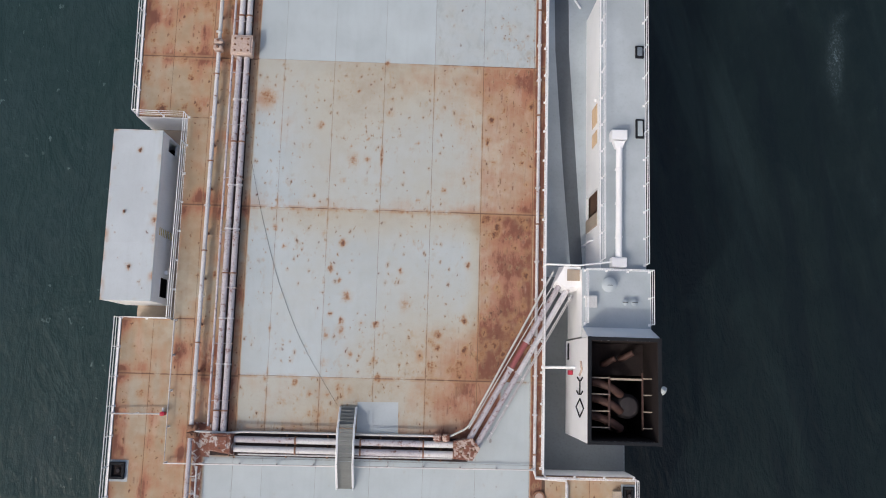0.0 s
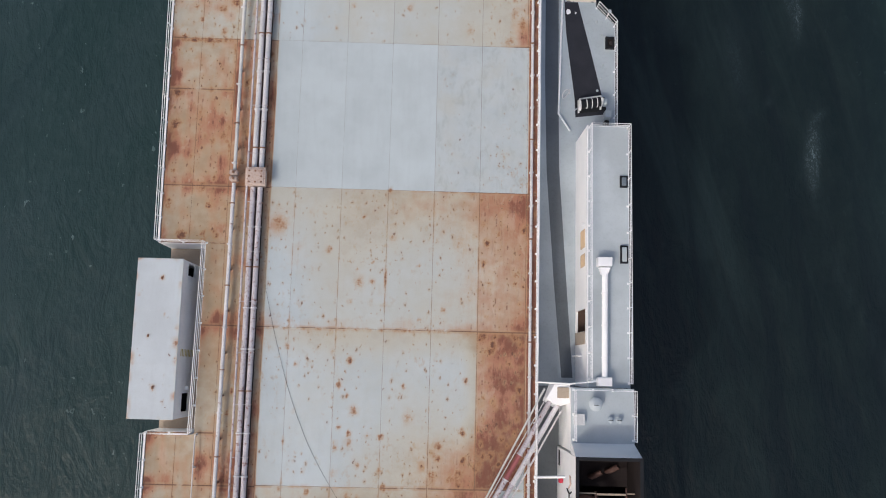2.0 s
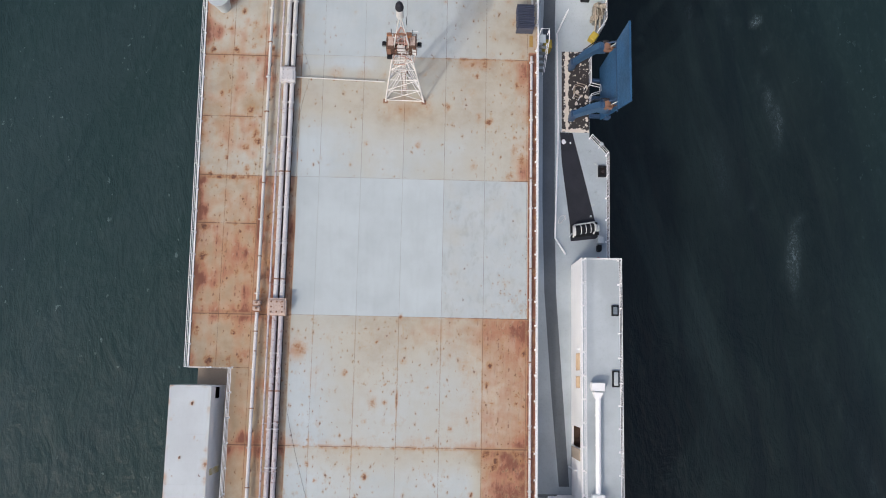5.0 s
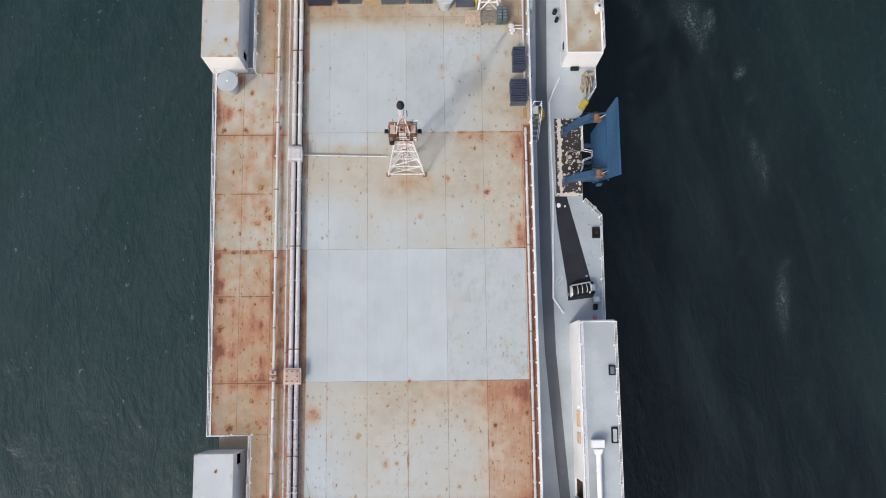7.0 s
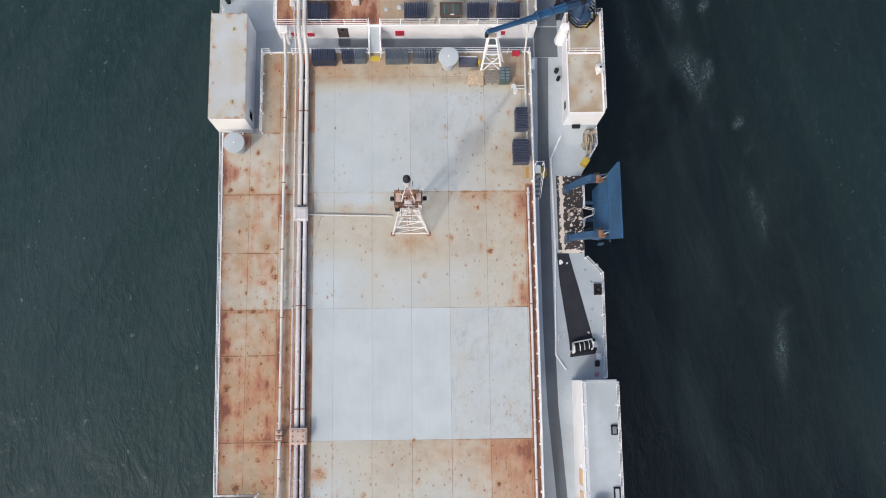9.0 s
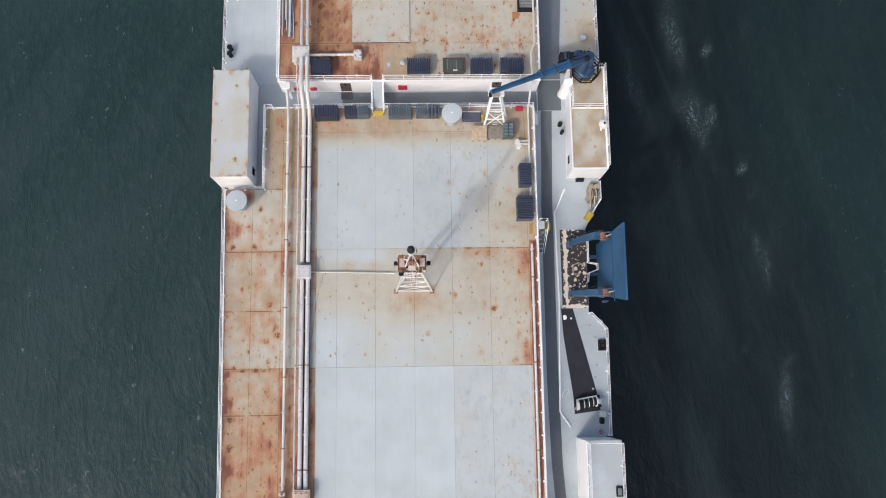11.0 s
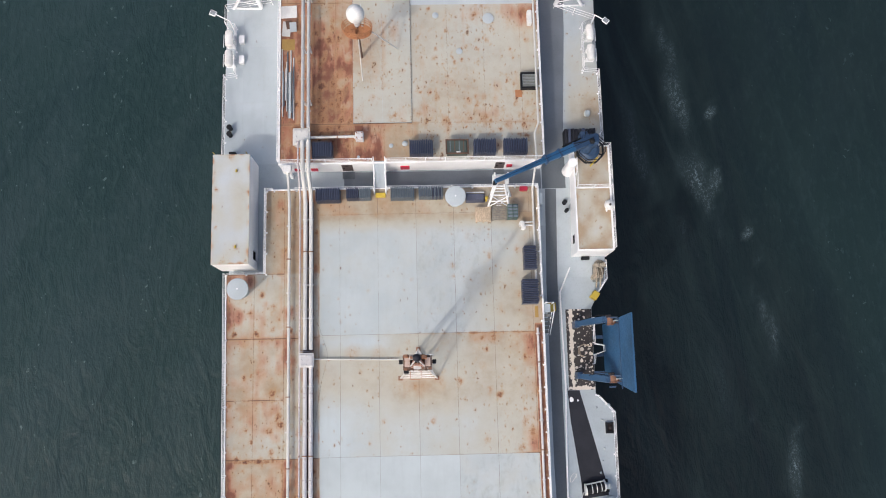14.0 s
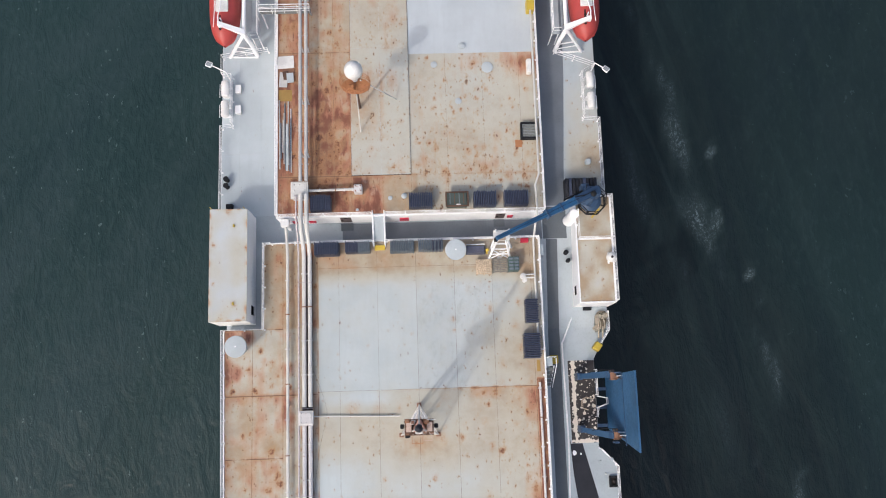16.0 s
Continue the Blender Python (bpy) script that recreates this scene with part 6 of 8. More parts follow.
def tank(x, y, z1, r, label):
    t = thing("round_tank", label, "tank", (x, y, 0), "round tanks")
    part("shell", M().lathe((x, y, 0), [(r * .55, 0), (r * .9, z1 - .08)], 32), ROOF, t)
    part("lid", M().lathe((x, y, z1 - .08), [(r, 0), (r, .05), (r * .97, .08), (.15, .12), (0, .12)], 32), ROOF, t)
    part("knob", M().lathe((x, y, z1 + .03), [(.05, 0), (.05, .06), (0, .07)], 8), WHITE, t)


tank(.1, 48.85, 1.9, .73, "pale grey round tank with a flat lid on the main deck")
tank(-15.05, 42.6, 1.85, .75, "pale grey round tank with a flat lid at the rail")
g = thing("tarp_box", "low dark tarpaulin-covered box beside the tank", "box", (1.65, 49.05, 0))
part("cover", M().convex([(.9, 48.75, 0), (2.3, 48.75, 0), (2.3, 49.4, 0), (.9, 49.4, 0), (.95, 48.8, .5), (2.2, 48.85, .42), (2.2, 49.3, .42), (.95, 49.35, .5)], [(0, 1, 2, 3), (4, 5, 6, 7), (0, 1, 5, 4), (1, 2, 6, 5), (2, 3, 7, 6), (3, 0, 4, 7)]), NAVY, g)
part("batten", M().box(.95, 2.25, 49.42, 49.48, .3, .36), WHITE, g)


def pallet(x0, x1, y0, y1, mat, h, label, name="wood_pallet"):
    p = thing(name, label, "pallet", ((x0 + x1) / 2, (y0 + y1) / 2, 0), "pallets")
    for k in range(3):
        x = x0 + (x1 - x0) * (.04 + .46 * k)
        part("bearer", M().box(x, x + .09, y0, y1, 0, h - .025), mat, p)
    n = 8
    for k in range(n):
        y = y0 + (y1 - y0) * k / n
        part("plank", M().box(x0, x1, y + .012, y + (y1 - y0) / n - .012, h - .025, h, .004), mat, p)
    return p


pallet(1.55, 2.62, 47.25, 48.35, WOOD, .45, "pale new wooden pallet stack on the deck")
pallet(2.74, 3.8, 47.4, 48.4, WOOD_GREY, .3, "weathered grey wooden pallet under the boom rest")
gc = thing("green_crate", "two stacked green plastic crates on the deck", "crate", (4.2, 47.9, 0))
for i in range(2):
    part("crate_body", M().box(3.84 + i * .38, 4.2 + i * .38, 47.4, 48.4, 0, .98, .03), GREEN, gc)
    for k in range(4):
        part("rib", M().box(3.86 + i * .38, 4.18 + i * .38, 47.46 + k * .24, 47.6 + k * .24, .98, 1.02, .01), TRAY_PALE, gc)
wt = thing("bollard_bitts", "white mooring bitts with a short pipe", "bitts", (5.0, 46.9, 0))
part("post", M().lathe((4.85, 47.05, 0), [(.16, 0), (.14, .5), (.2, .52), (.2, .6), (0, .62)], 14), CANVAS, wt)
part("post", M().lathe((4.98, 46.78, 0), [(.14, 0), (.12, .4), (.17, .42), (.17, .5), (0, .52)], 14), CANVAS, wt)
part("arm", M().tube([(4.95, 46.95, .45), (5.7, 46.95, .35)], .05, 8), CANVAS, wt)
part("arm", M().tube([(4.95, 47.15, .45), (5.7, 47.2, .35)], .05, 8), CANVAS, wt)
hb = thing("hose_box", "small pink-red hose box by the rail", "box", (5.1, 49.6, 0))
part("body", M().box(4.8, 5.35, 49.45, 49.75, .3, .75, .03), RED, hb)
part("leg", M().box(5.0, 5.1, 49.55, 49.65, 0, .3), WHITE, hb)
yp = thing("hydrant", "small yellow hydrant post on the deck", "hydrant", (2.35, 48.95, 0))
part("post", M().lathe((2.38, 48.95, 0), [(.08, 0), (.08, .6), (.12, .62), (.12, .75), (0, .8)], 12), YELLOW, yp)
part("outlet", M().tube([(2.38, 48.95, .5), (2.38, 48.7, .5)], .05, 8), YELLOW, yp)
for x, w, z0, z1 in ((-11.5, .35, .6, 1.1), (-10.32, .5, .55, 1.05), (-3.78, .66, .6, 1.35), (4.0, .4, .7, 1.25)):
    rb = tagged(new("fire_box", M().box(x, x + w, 51.5, 51.588, FWD + z0, FWD + z1, .01).mesh("fire_box", RED)), "red fire-hose box on the white bulkhead", "fire box", "fire boxes")


hv = thing("hydrant_valve", "small red hydrant valve on the tan deck", "valve", (-13.35, 2.75, 0))
part("body", M().lathe((-13.35, 2.75, 0), [(.1, 0), (.08, .3), (.12, .34), (.12, .48), (0, .52)], 12), RED, hv)
part("outlet", M().tube([(-13.35, 2.75, .3), (-13.35, 3.05, .3)], .06, 8), CANVAS, hv, "white hose outlet")
for a, b in ((-8.1, -7.2), (3.1, 3.9)):
    tagged(new("door_mat", M().box(a, b, 51.0, 51.55, FWD + .013, FWD + .03, .004).mesh("door_mat", MAT)), "thin dark sheet on the floor before the bulkhead door", "mat", "door mats")


def bridge():
    b = thing("step_bridge", "narrow grey bridge with white rails between the decks", "bridge", (-5.25, 50.7, FWD))
    part("deck_plate", M().convex([(-5.62, 49.9, .02), (-4.88, 49.9, .02), (-5.62, 51.75, UP - .02), (-4.88, 51.75, UP - .02), (-5.62, 49.9, .08), (-4.88, 49.9, .08), (-5.62, 51.75, UP + .04), (-4.88, 51.75, UP + .04)], [(0, 1, 3, 2), (4, 5, 7, 6), (0, 1, 5, 4), (2, 3, 7, 6), (0, 2, 6, 4), (1, 3, 7, 5)]), SIDE, b)
    for x in (-5.66, -4.84):
        part("handrail", M().tube([(x, 49.5, .9), (x, 51.8, UP + .95)], .03, 6), WHITE, b)
        part("stringer", M().tube([(x, 49.5, .1), (x, 51.8, UP + .05)], .05, 6), WHITE, b)
        for f in (0, .5, 1):
            y, z0 = 49.5 + 2.3 * f, UP * f
            part("rail_post", M().tube([(x, y, z0), (x, y, z0 + .93)], .028, 6), WHITE, b)
    part("yellow_step", M().box(-5.6, -4.88, 49.25, 49.6, 0, .18, .02), YELLOW, b, "yellow painted step")


bridge()


def side_stairs():
    s = thing("side_stairs", "short white stairs with yellow treads from deck to walkway", "stairs", (6.5, 40.6, LOW))
    for k in range(5):
        part("tread", M().box(6.28, 6.8, 40.6 - k * .26 - .22, 40.6 - k * .26, -.3 - k * .42, -.26 - k * .42, .008), GRATE, s)
    for x in (6.28, 6.82):
        part("stringer", M().tube([(x, 40.7, -.1), (x, 39.3, LOW + .05)], .035, 6), WHITE, s)
    part("handrail", M().tube([(6.84, 41.2, .9), (6.84, 40.7, .9), (6.84, 39.2, LOW + .9)], .028, 6), WHITE, s)
    part("landing", M().box(6.26, 6.72, 40.7, 41.3, -.1, -.04, .01), SIDE, s)
    part("yellow_guard", M().box(6.78, 7.35, 40.9, 41.5, LOW, LOW + 1.2, .05), OCHRE_YELLOW, s, "worn yellow painted guard")
    part("gate_frame", M().tube([(6.3, 41.3, -.05), (6.3, 41.3, .95), (6.84, 41.3, .95), (6.84, 41.3, -.05)], .03, 6), WHITE, s)
    part("yellow_plate", M().box(5.6, 5.84, 40.35, 41.15, 0, .06, .01), OCHRE, s, "worn yellow step plate")
    part("landing_post", M().tube([(6.7, 41.25, LOW), (6.7, 41.25, -.05)], .03, 6), WHITE, s)


side_stairs()


def fairlead(x, y, z0, w=.6, l=.8):
    f = thing("fairlead_box", "black square mooring fairlead at the deck edge", "fairlead", (x, y, z0), "fairleads")
    part("frame", M().box(x - w / 2, x + w / 2, y - l / 2, y - l / 2 + .14, z0, z0 + .22, .02).box(x - w / 2, x + w / 2, y + l / 2 - .14, y + l / 2, z0, z0 + .22, .02).box(x - w / 2, x - w / 2 + .14, y - l / 2 + .14, y + l / 2 - .14, z0, z0 + .22, .02).box(x + w / 2 - .14, x + w / 2, y - l / 2 + .14, y + l / 2 - .14, z0, z0 + .22, .02), BLACK, f)
    part("inner_plate", M().box(x - w / 2 + .14, x + w / 2 - .14, y - l / 2 + .14, y + l / 2 - .14, z0, z0 + .06), SOOT, f)
    part("roller", M().lathe((x + .05, y, z0 + .06), [(.1, 0), (.1, .1), (0, .12)], 12), SOOT_GREY, f)
    part("base_plate", M().box(x - w / 2 - .1, x + w / 2 + .14, y - l / 2 - .13, y + l / 2 + .1, z0, z0 + .02), ROOF, f, "pale painted base plate")


fairlead(11.0, 32.45, LOW)
fairlead(-15.5, -.15, 0, .75, .85)
fairlead(10.6, -.75, 0, .55, .9)


def gangway_winch():
    g = thing("gangway_winch", "white-framed twin-drum winch on the black mat", "winch", (9.75, 28.3, LOW))
    turn = Matrix.Rotation(radians(8), 3, 'Z')
    part("base", M().box(8.82, 10.7, 27.85, 28.75, LOW + .012, LOW + .12, .02, turn), BLACK, g)
    part("drum", M().tube([(9.02, 28.18, LOW + .5), (10.3, 28.42, LOW + .5)], .3, 18), BLACK, g, "black cable drum")
    for f in (0, .3, .55, .8, 1.0):
        x, y = 9.0 + 1.32 * f, 28.17 + .25 * f
        part("flange", M().tube([(x - .025, y, LOW + .5), (x + .025, y + .005, LOW + .5)], .37 if f in (0, 1.0) else .32, 18), CANVAS, g, "white drum flange")
    for x, y in ((8.97, 28.17), (10.36, 28.43)):
        part("side_frame", M().convex([(x - .05, y - .42, LOW + .1), (x + .05, y - .42, LOW + .1), (x - .05, y + .42, LOW + .1), (x + .05, y + .42, LOW + .1), (x - .05, y - .12, LOW + .9), (x + .05, y - .12, LOW + .9), (x - .05, y + .12, LOW + .9), (x + .05, y + .12, LOW + .9)], [(0, 1, 3, 2), (4, 5, 7, 6), (0, 1, 5, 4), (2, 3, 7, 6), (0, 2, 6, 4), (1, 3, 7, 5)]), CANVAS, g)
    part("tie_bar", M().tube([(8.97, 28.55, LOW + .5), (10.36, 28.8, LOW + .5)], .05, 8), CANVAS, g)
    part("brake_lever", M().tube([(8.85, 28.0, LOW + .3), (8.6, 27.7, LOW + .7)], .035, 8), CANVAS, g)
    part("motor", M().box(10.45, 10.75, 28.2, 28.65, LOW + .1, LOW + .6, .08), ROOF, g)
    b = thing("control_box", "grey control box by the rail", "control box", (10.75, 27.5, LOW))
    part("body", M().box(10.5, 10.92, 27.3, 27.75, LOW + .3, LOW + .9, .03), ROOF, b)
    part("leg", M().box(10.65, 10.78, 27.45, 27.6, LOW, LOW + .3), BLACK, b)
    part("motor", M().box(10.55, 10.85, 26.8, 27.25, LOW, LOW + .5, .06), BLACK, b)
    v = thing("valve_wheel", "small red valve on the side deck", "valve", (10.6, 26.25, LOW))
    part("stem", M().tube([(10.6, 26.25, LOW), (10.6, 26.25, LOW + .4)], .05, 8), RED, v)
    part("wheel", M().ring((10.6, 26.25, LOW + .42), .14, .025, 14), RED, v)
    k = thing("coiled_rope", "small heap of pale rope on the deck", "rope", (8.4, 28.9, LOW))
    part("coil", M().tube([(8.2 + .25 * math.cos(a * .9), 29.0 + .3 * math.sin(a * 1.1), LOW + .04 + .01 * a) for a in [i * .5 for i in range(16)]], .025, 6), CANVAS, k)
    for x, y in ((10.5, 33.0), (10.15, 33.9), (10.55, 31.0), (10.4, 30.1), (10.2, 29.3)):
        d = thing("deck_eye", "small pale deck fitting", "deck fitting", (x, y, LOW), "deck fittings")
        part("base", M().lathe((x, y, LOW), [(.085, 0), (.08, .04), (.04, .08), (.04, .15), (0, .17)], 12), ROOF, d)
    lb = thing("life_light", "small pale round lamp on the rail corner", "lamp", (10.75, 34.1, LOW))
    part("post", M().tube([(10.75, 34.1, LOW), (10.75, 34.1, LOW + 1.1)], .03, 6), WHITE, lb)
    part("globe", M().lathe((10.75, 34.1, LOW + 1.1), [(.06, 0), (.12, .08), (.12, .16), (.06, .22), (0, .24)], 14), ROOF, lb)


gangway_winch()


def mooring_winch():
    w = thing("mooring_winch", "pale grimy mooring winch on the side deck", "winch", (10.35, 43.3, LOW))
    part("bed", M().box(9.95, 10.75, 42.9, 44.0, LOW, LOW + .2, .03), GRATE, w)
    part("drum", M().tube([(10.05, 43.6, LOW + .65), (10.65, 43.5, LOW + .65)], .36, 16), ROPE_OLD, w)
    part("flange", M().tube([(10.0, 43.6, LOW + .65), (10.07, 43.6, LOW + .65)], .5, 16), TAN_ROOF, w)
    part("gearbox", M().box(9.95, 10.35, 43.85, 44.2, LOW + .2, LOW + 1.0, .1), ROPE, w)
    part("motor", M().tube([(10.3, 43.9, LOW + .7), (10.8, 44.1, LOW + .7)], .2, 12), ROPE, w)
    for x in (10.1, 10.4):
        part("leg", M().tube([(x, 43.3, LOW + .9), (x + .1, 42.5, LOW + .1)], .07, 8), ROPE, w)
    part("rope_turns", M().tube([(10.1 + .035 * k, 43.55 + .42 * math.cos(k * .7), LOW + .65 + .42 * math.sin(k * .7)) for k in range(15)], .05, 6), ROPE, w)
    part("bollard_cap", M().lathe((9.95, 43.2, LOW), [(.14, 0), (.14, .5), (.2, .55), (.2, .62), (0, .64)], 14), ROPE, w)
    h = thing("rope_heap", "grimy brown heap of mooring rope beside the winch", "rope", (10.45, 44.25, LOW))
    rr = random.Random(31)
    for k in range(9):
        cx, cy, r = 10.45 + rr.uniform(-.2, .25), 44.2 + rr.uniform(-.25, .2), rr.uniform(.18, .34)
        part("coil", M().tube([(cx + r * math.cos(q * .6), cy + r * math.sin(q * .6), LOW + .06 + .05 * k + .02 * math.sin(q)) for q in range(12)], .045, 6), ROPE if k % 3 else ROPE_OLD, h)
    for ob in (w, h):
        ob.location += Vector((.38, .2, 0))
    y = thing("yellow_locker", "yellow box tilted at the deck edge", "locker", (10.35, 41.95, LOW))
    part("body", M().box(10.12, 10.62, 41.75, 42.35, LOW, LOW + .7, .04, Matrix.Rotation(radians(-35), 3, 'Z')), YELLOW, y)
    for x, yy, r in ((8.32, 48.95, .17), (8.45, 48.35, .14)):
        b = thing("black_drum", "small black drum on the grey side deck", "drum", (x, yy, FWD - .25), "black drums")
        part("body", M().lathe((x, yy, FWD - .35), [(r, 0), (r, .55), (r * .8, .62), (0, .62)], 14), BLACK, b)


mooring_winch()
for k, (ya, yb) in enumerate(((47.0, 48.4), (44.0, 46.0), (41.9, 43.8), (48.6, 49.4))):
    zz = LOW + (FWD - LOW) * max(0, (ya - 43.5) / 6.48)
    wd = tagged(new("wall_locker", M().box(6.24, 6.52, ya, yb, zz, zz + 1.5, .03).mesh("wall_locker", SIDE)), "grey flat locker along the deckhouse side", "locker", "wall lockers")


# ---------------------------------------------------------------- upper deck gear
slab = M().box(-7.1, -2.87, 54.6, 74, UP, UP + .1, .01)
whole("raised_slab", slab, None, "raised pale beige deck slab with worn paint", "deck slab", "structure").data.materials.append(GREY_DECK)


def hatch_box():
    b = thing("open_hatch", "grey grilled hatch in a dark rusty frame", "hatch", (5.7, 57.5, UP))
    for a in ((5.1, 6.3, 56.9, 57.02), (5.1, 6.3, 58.0, 58.12), (5.1, 5.22, 57.02, 58.0), (6.18, 6.3, 57.02, 58.0)):
        part("coaming", M().box(*a, UP, UP + .5, .02), BLACK, b)
    part("grille_back", M().box(5.22, 6.18, 57.02, 58.0, UP, UP + .35), ROOF, b)
    for k in range(8):
        part("slat", M().box(5.26, 6.14, 57.08 + k * .115, 57.13 + k * .115, UP + .35, UP + .42), GRATE, b)
    d = thing("green_crate", "grimy dark green crate in a rusty frame among the tray stacks", "crate", (.33, 52.4, UP))
    part("crate_body", M().box(-.4, 1.06, 52.02, 52.95, UP, UP + .88, .04), GRIMY_GREEN, d)
    for x0, x1, y0, y1 in ((-.5, 1.15, 51.94, 52.03), (-.5, 1.15, 52.93, 53.02), (-.5, -.4, 52.03, 52.93), (1.05, 1.15, 52.03, 52.93)):
        part("frame_bar", M().box(x0, x1, y0, y1, UP + .78, UP + .92, .02), RUSTY_DARK, d)
    part("lid", M().box(-.28, .98, 52.12, 52.88, UP + .88, UP + .94, .03), GRIMY_GREEN, d)
    for k in range(4):
        part("strap", M().box(-.2 + .32 * k, -.15 + .32 * k, 52.1, 52.9, UP + .94, UP + .955), RUSTY_DARK if k % 2 else TRAY_PALE, d)
    part("paper", M().box(.25, .55, 52.02, 52.12, UP + .885, UP + .9), CANVAS, d, "pale tag")
    w = thing("white_locker", "narrow white locker near the deck edge", "locker", (5.92, 62.4, UP))
    part("body", M().box(5.76, 6.1, 61.85, 62.92, UP, UP + .6, .06), CANVAS, w)
    for x, y, r, h in ((2.9, 62.5, .42, .12), (.7, 59.96, .24, .1), (-1.0, 62.8, .24, .1), (1.1, 64.2, .24, .2), (-6.75, 52.05, .11, .12), (-4.4, 52.85, .16, .12), (-3.4, 52.95, .2, .3)):
        v = thing("round_vent", "small grey round deck vent with a domed cap", "vent", (x, y, UP), "round deck vents")
        part("stem", M().lathe((x, y, UP), [(r * .7, 0), (r * .7, h * .7)], 16), ROOF, v)
        part("cap", M().lathe((x, y, UP), [(r, h * .6), (r, h * .8), (r * .6, h), (0, h * 1.05)], 18), ROOF, v)
    rnd = random.Random(8)
    q = thing("pipe_bundle", "bundle of steel bars and white pipes lying by the deck edge", "pipe bundle", (-11.75, 57.5, UP))
    for k in range(9):
        x = -12.2 + k * .1
        y0, y1 = 54.8 + rnd.uniform(0, 1.6), 59.6 + rnd.uniform(-1.2, .8)
        part("bar", M().tube([(x, y0, UP + .06 + .07 * (k % 2)), (x + rnd.uniform(-.08, .08), y1, UP + .06 + .07 * (k % 2))], .045, 8), (CLEAN_PIPE, TRAY_PALE, PIPE)[k % 3], q)
    part("flat_bar", M().box(-11.75, -11.6, 55.0, 58.5, UP + .16, UP + .19), ROOF, q)
    s = thing("scrap_sheets", "loose white and rusty metal sheets piled on the deck", "scrap", (-11.75, 62.3, UP))
    for x, y, w2, l, a, mat in ((-11.6, 62.55, .85, .6, 12, RUSTY), (-11.8, 63.2, 1.2, .95, 3, CANVAS), (-11.95, 61.85, .6, 1.15, -4, CLEAN_PIPE), (-11.75, 62.15, .45, .65, 10, RUSTY_DARK), (-11.45, 61.95, .5, .75, 4, ROOF)):
        k = len(s.children)
        part("sheet", M().box(x - w2 / 2, x + w2 / 2, y - l / 2, y + l / 2, UP + .02 + .05 * k, UP + .05 + .05 * k, .005, Matrix.Rotation(radians(a), 3, 'Z')), mat, s)
    tagged(new("rust_patch", M().box(4.72, 5.2, 56.4, 56.95, UP, UP + .012, .003).mesh("rust_patch", BASKET)), "small bare patch of orange rusty plate on the deck", "plate")
    tagged(new("ochre_plate", M().box(-12.3, -11.35, 60.25, 61.1, UP, UP + .02).mesh("ochre_plate", OCHRE)), "ochre rusty plate lying on the deck", "plate")


hatch_box()


# ---------------------------------------------------------------- boat deck gear
def raft(x, y, z0, s):
    r = thing("life_raft", "white cylindrical life raft canister in a cradle", "life raft", (x, y, z0), "life rafts")
    can = M().lathe((0, 0, -.64), [(0, 0), (.18, .02), (.27, .08), (.3, .18), (.3, 1.1), (.27, 1.2), (.18, 1.26), (0, 1.28)], 18)
    part("canister", can.move(Matrix.Translation((x, y, z0 + .95)) @ Matrix.Rotation(radians(90), 4, 'X')), CANVAS, r)
    for dy in (-.4, -.13, .13, .4):
        part("strap", M().tube([(x, y + dy - .02, z0 + .95), (x, y + dy + .02, z0 + .95)], .312, 18), CANVAS, r)
    for dy in (-.35, .35):
        part("cradle", M().box(x - .32, x + .32, y + dy - .04, y + dy + .04, z0, z0 + .72), WHITE, r)
    part("release_frame", M().tube([(x + s * .5, y - .5, z0 + .5), (x + s * .5, y + .5, z0 + .5), (x + s * .3, y + .5, z0 + .5)], .025, 6), WHITE, r)


for y in (61.75, 60.2):
    raft(-16.45, y, FWD, -1)
for y in (61.85, 60.25):
    raft(10.7, y, FWD, 1)


def flood(x, y, tx, ty, z0):
    f = thing("floodlight_arm", "rectangular floodlight on an outboard white arm", "floodlight", (x, y, FWD), "floodlights")
    part("post", M().tube([(x, y, FWD), (x, y, z0 - .3)], .05, 8), WHITE, f)
    part("arm", M().tube([(x, y, z0 - .3), (tx, ty, z0)], .04, 8), WHITE, f)
    d = Vector((tx - x, ty - y, 0)).normalized()
    m = Matrix.Rotation(math.atan2(d.y, d.x), 3, 'Z')
    part("housing", M().box(tx - .24, tx + .24, ty - .2, ty + .2, z0 - .06, z0 + .06, .03, m), WHITE, f)
    part("glass", M().box(tx - .19, tx + .19, ty - .15, ty + .15, z0 + .06, z0 + .07, 0, m), LAMP_GLASS, f)


flood(-16.1, 62.5, -17.25, 63.0, 1.4)
flood(10.85, 62.6, 11.55, 62.0, 1.4)


def vent_boxes():
    for y in (61.95, 60.35):
        v = thing("deck_locker", "small white square deck locker", "locker", (-15.6, y, FWD), "small lockers")
        part("body", M().box(-15.82, -15.45, y - .29, y + .29, FWD, FWD + .35, .03), CANVAS, v)
        part("lid", M().box(-15.84, -15.43, y - .31, y + .31, FWD + .35, FWD + .39, .01), WHITE, v)
    for y in (55.0, 54.5):
        b = thing("mooring_bollard", "black twin mooring bollard at the rail", "bollard", (-16.42, y, FWD), "bollards")
        part("post", M().lathe((-16.42, y, FWD), [(.17, 0), (.14, .45), (.2, .5), (.2, .58), (0, .6)], 14), BLACK, b)
    d = thing("black_box", "small black box at the rail", "box", (-16.2, 53.0, FWD))
    part("body", M().box(-16.45, -15.95, 52.7, 53.15, FWD, FWD + .4, .03), BLACK, d)
    v = thing("pale_vent", "small pale vent at the starboard rail", "vent", (10.3, 55.7, FWD))
    part("cowl", M().box(10.1, 10.5, 55.5, 55.9, FWD, FWD + .5, .08), ROOF, v)


vent_boxes()


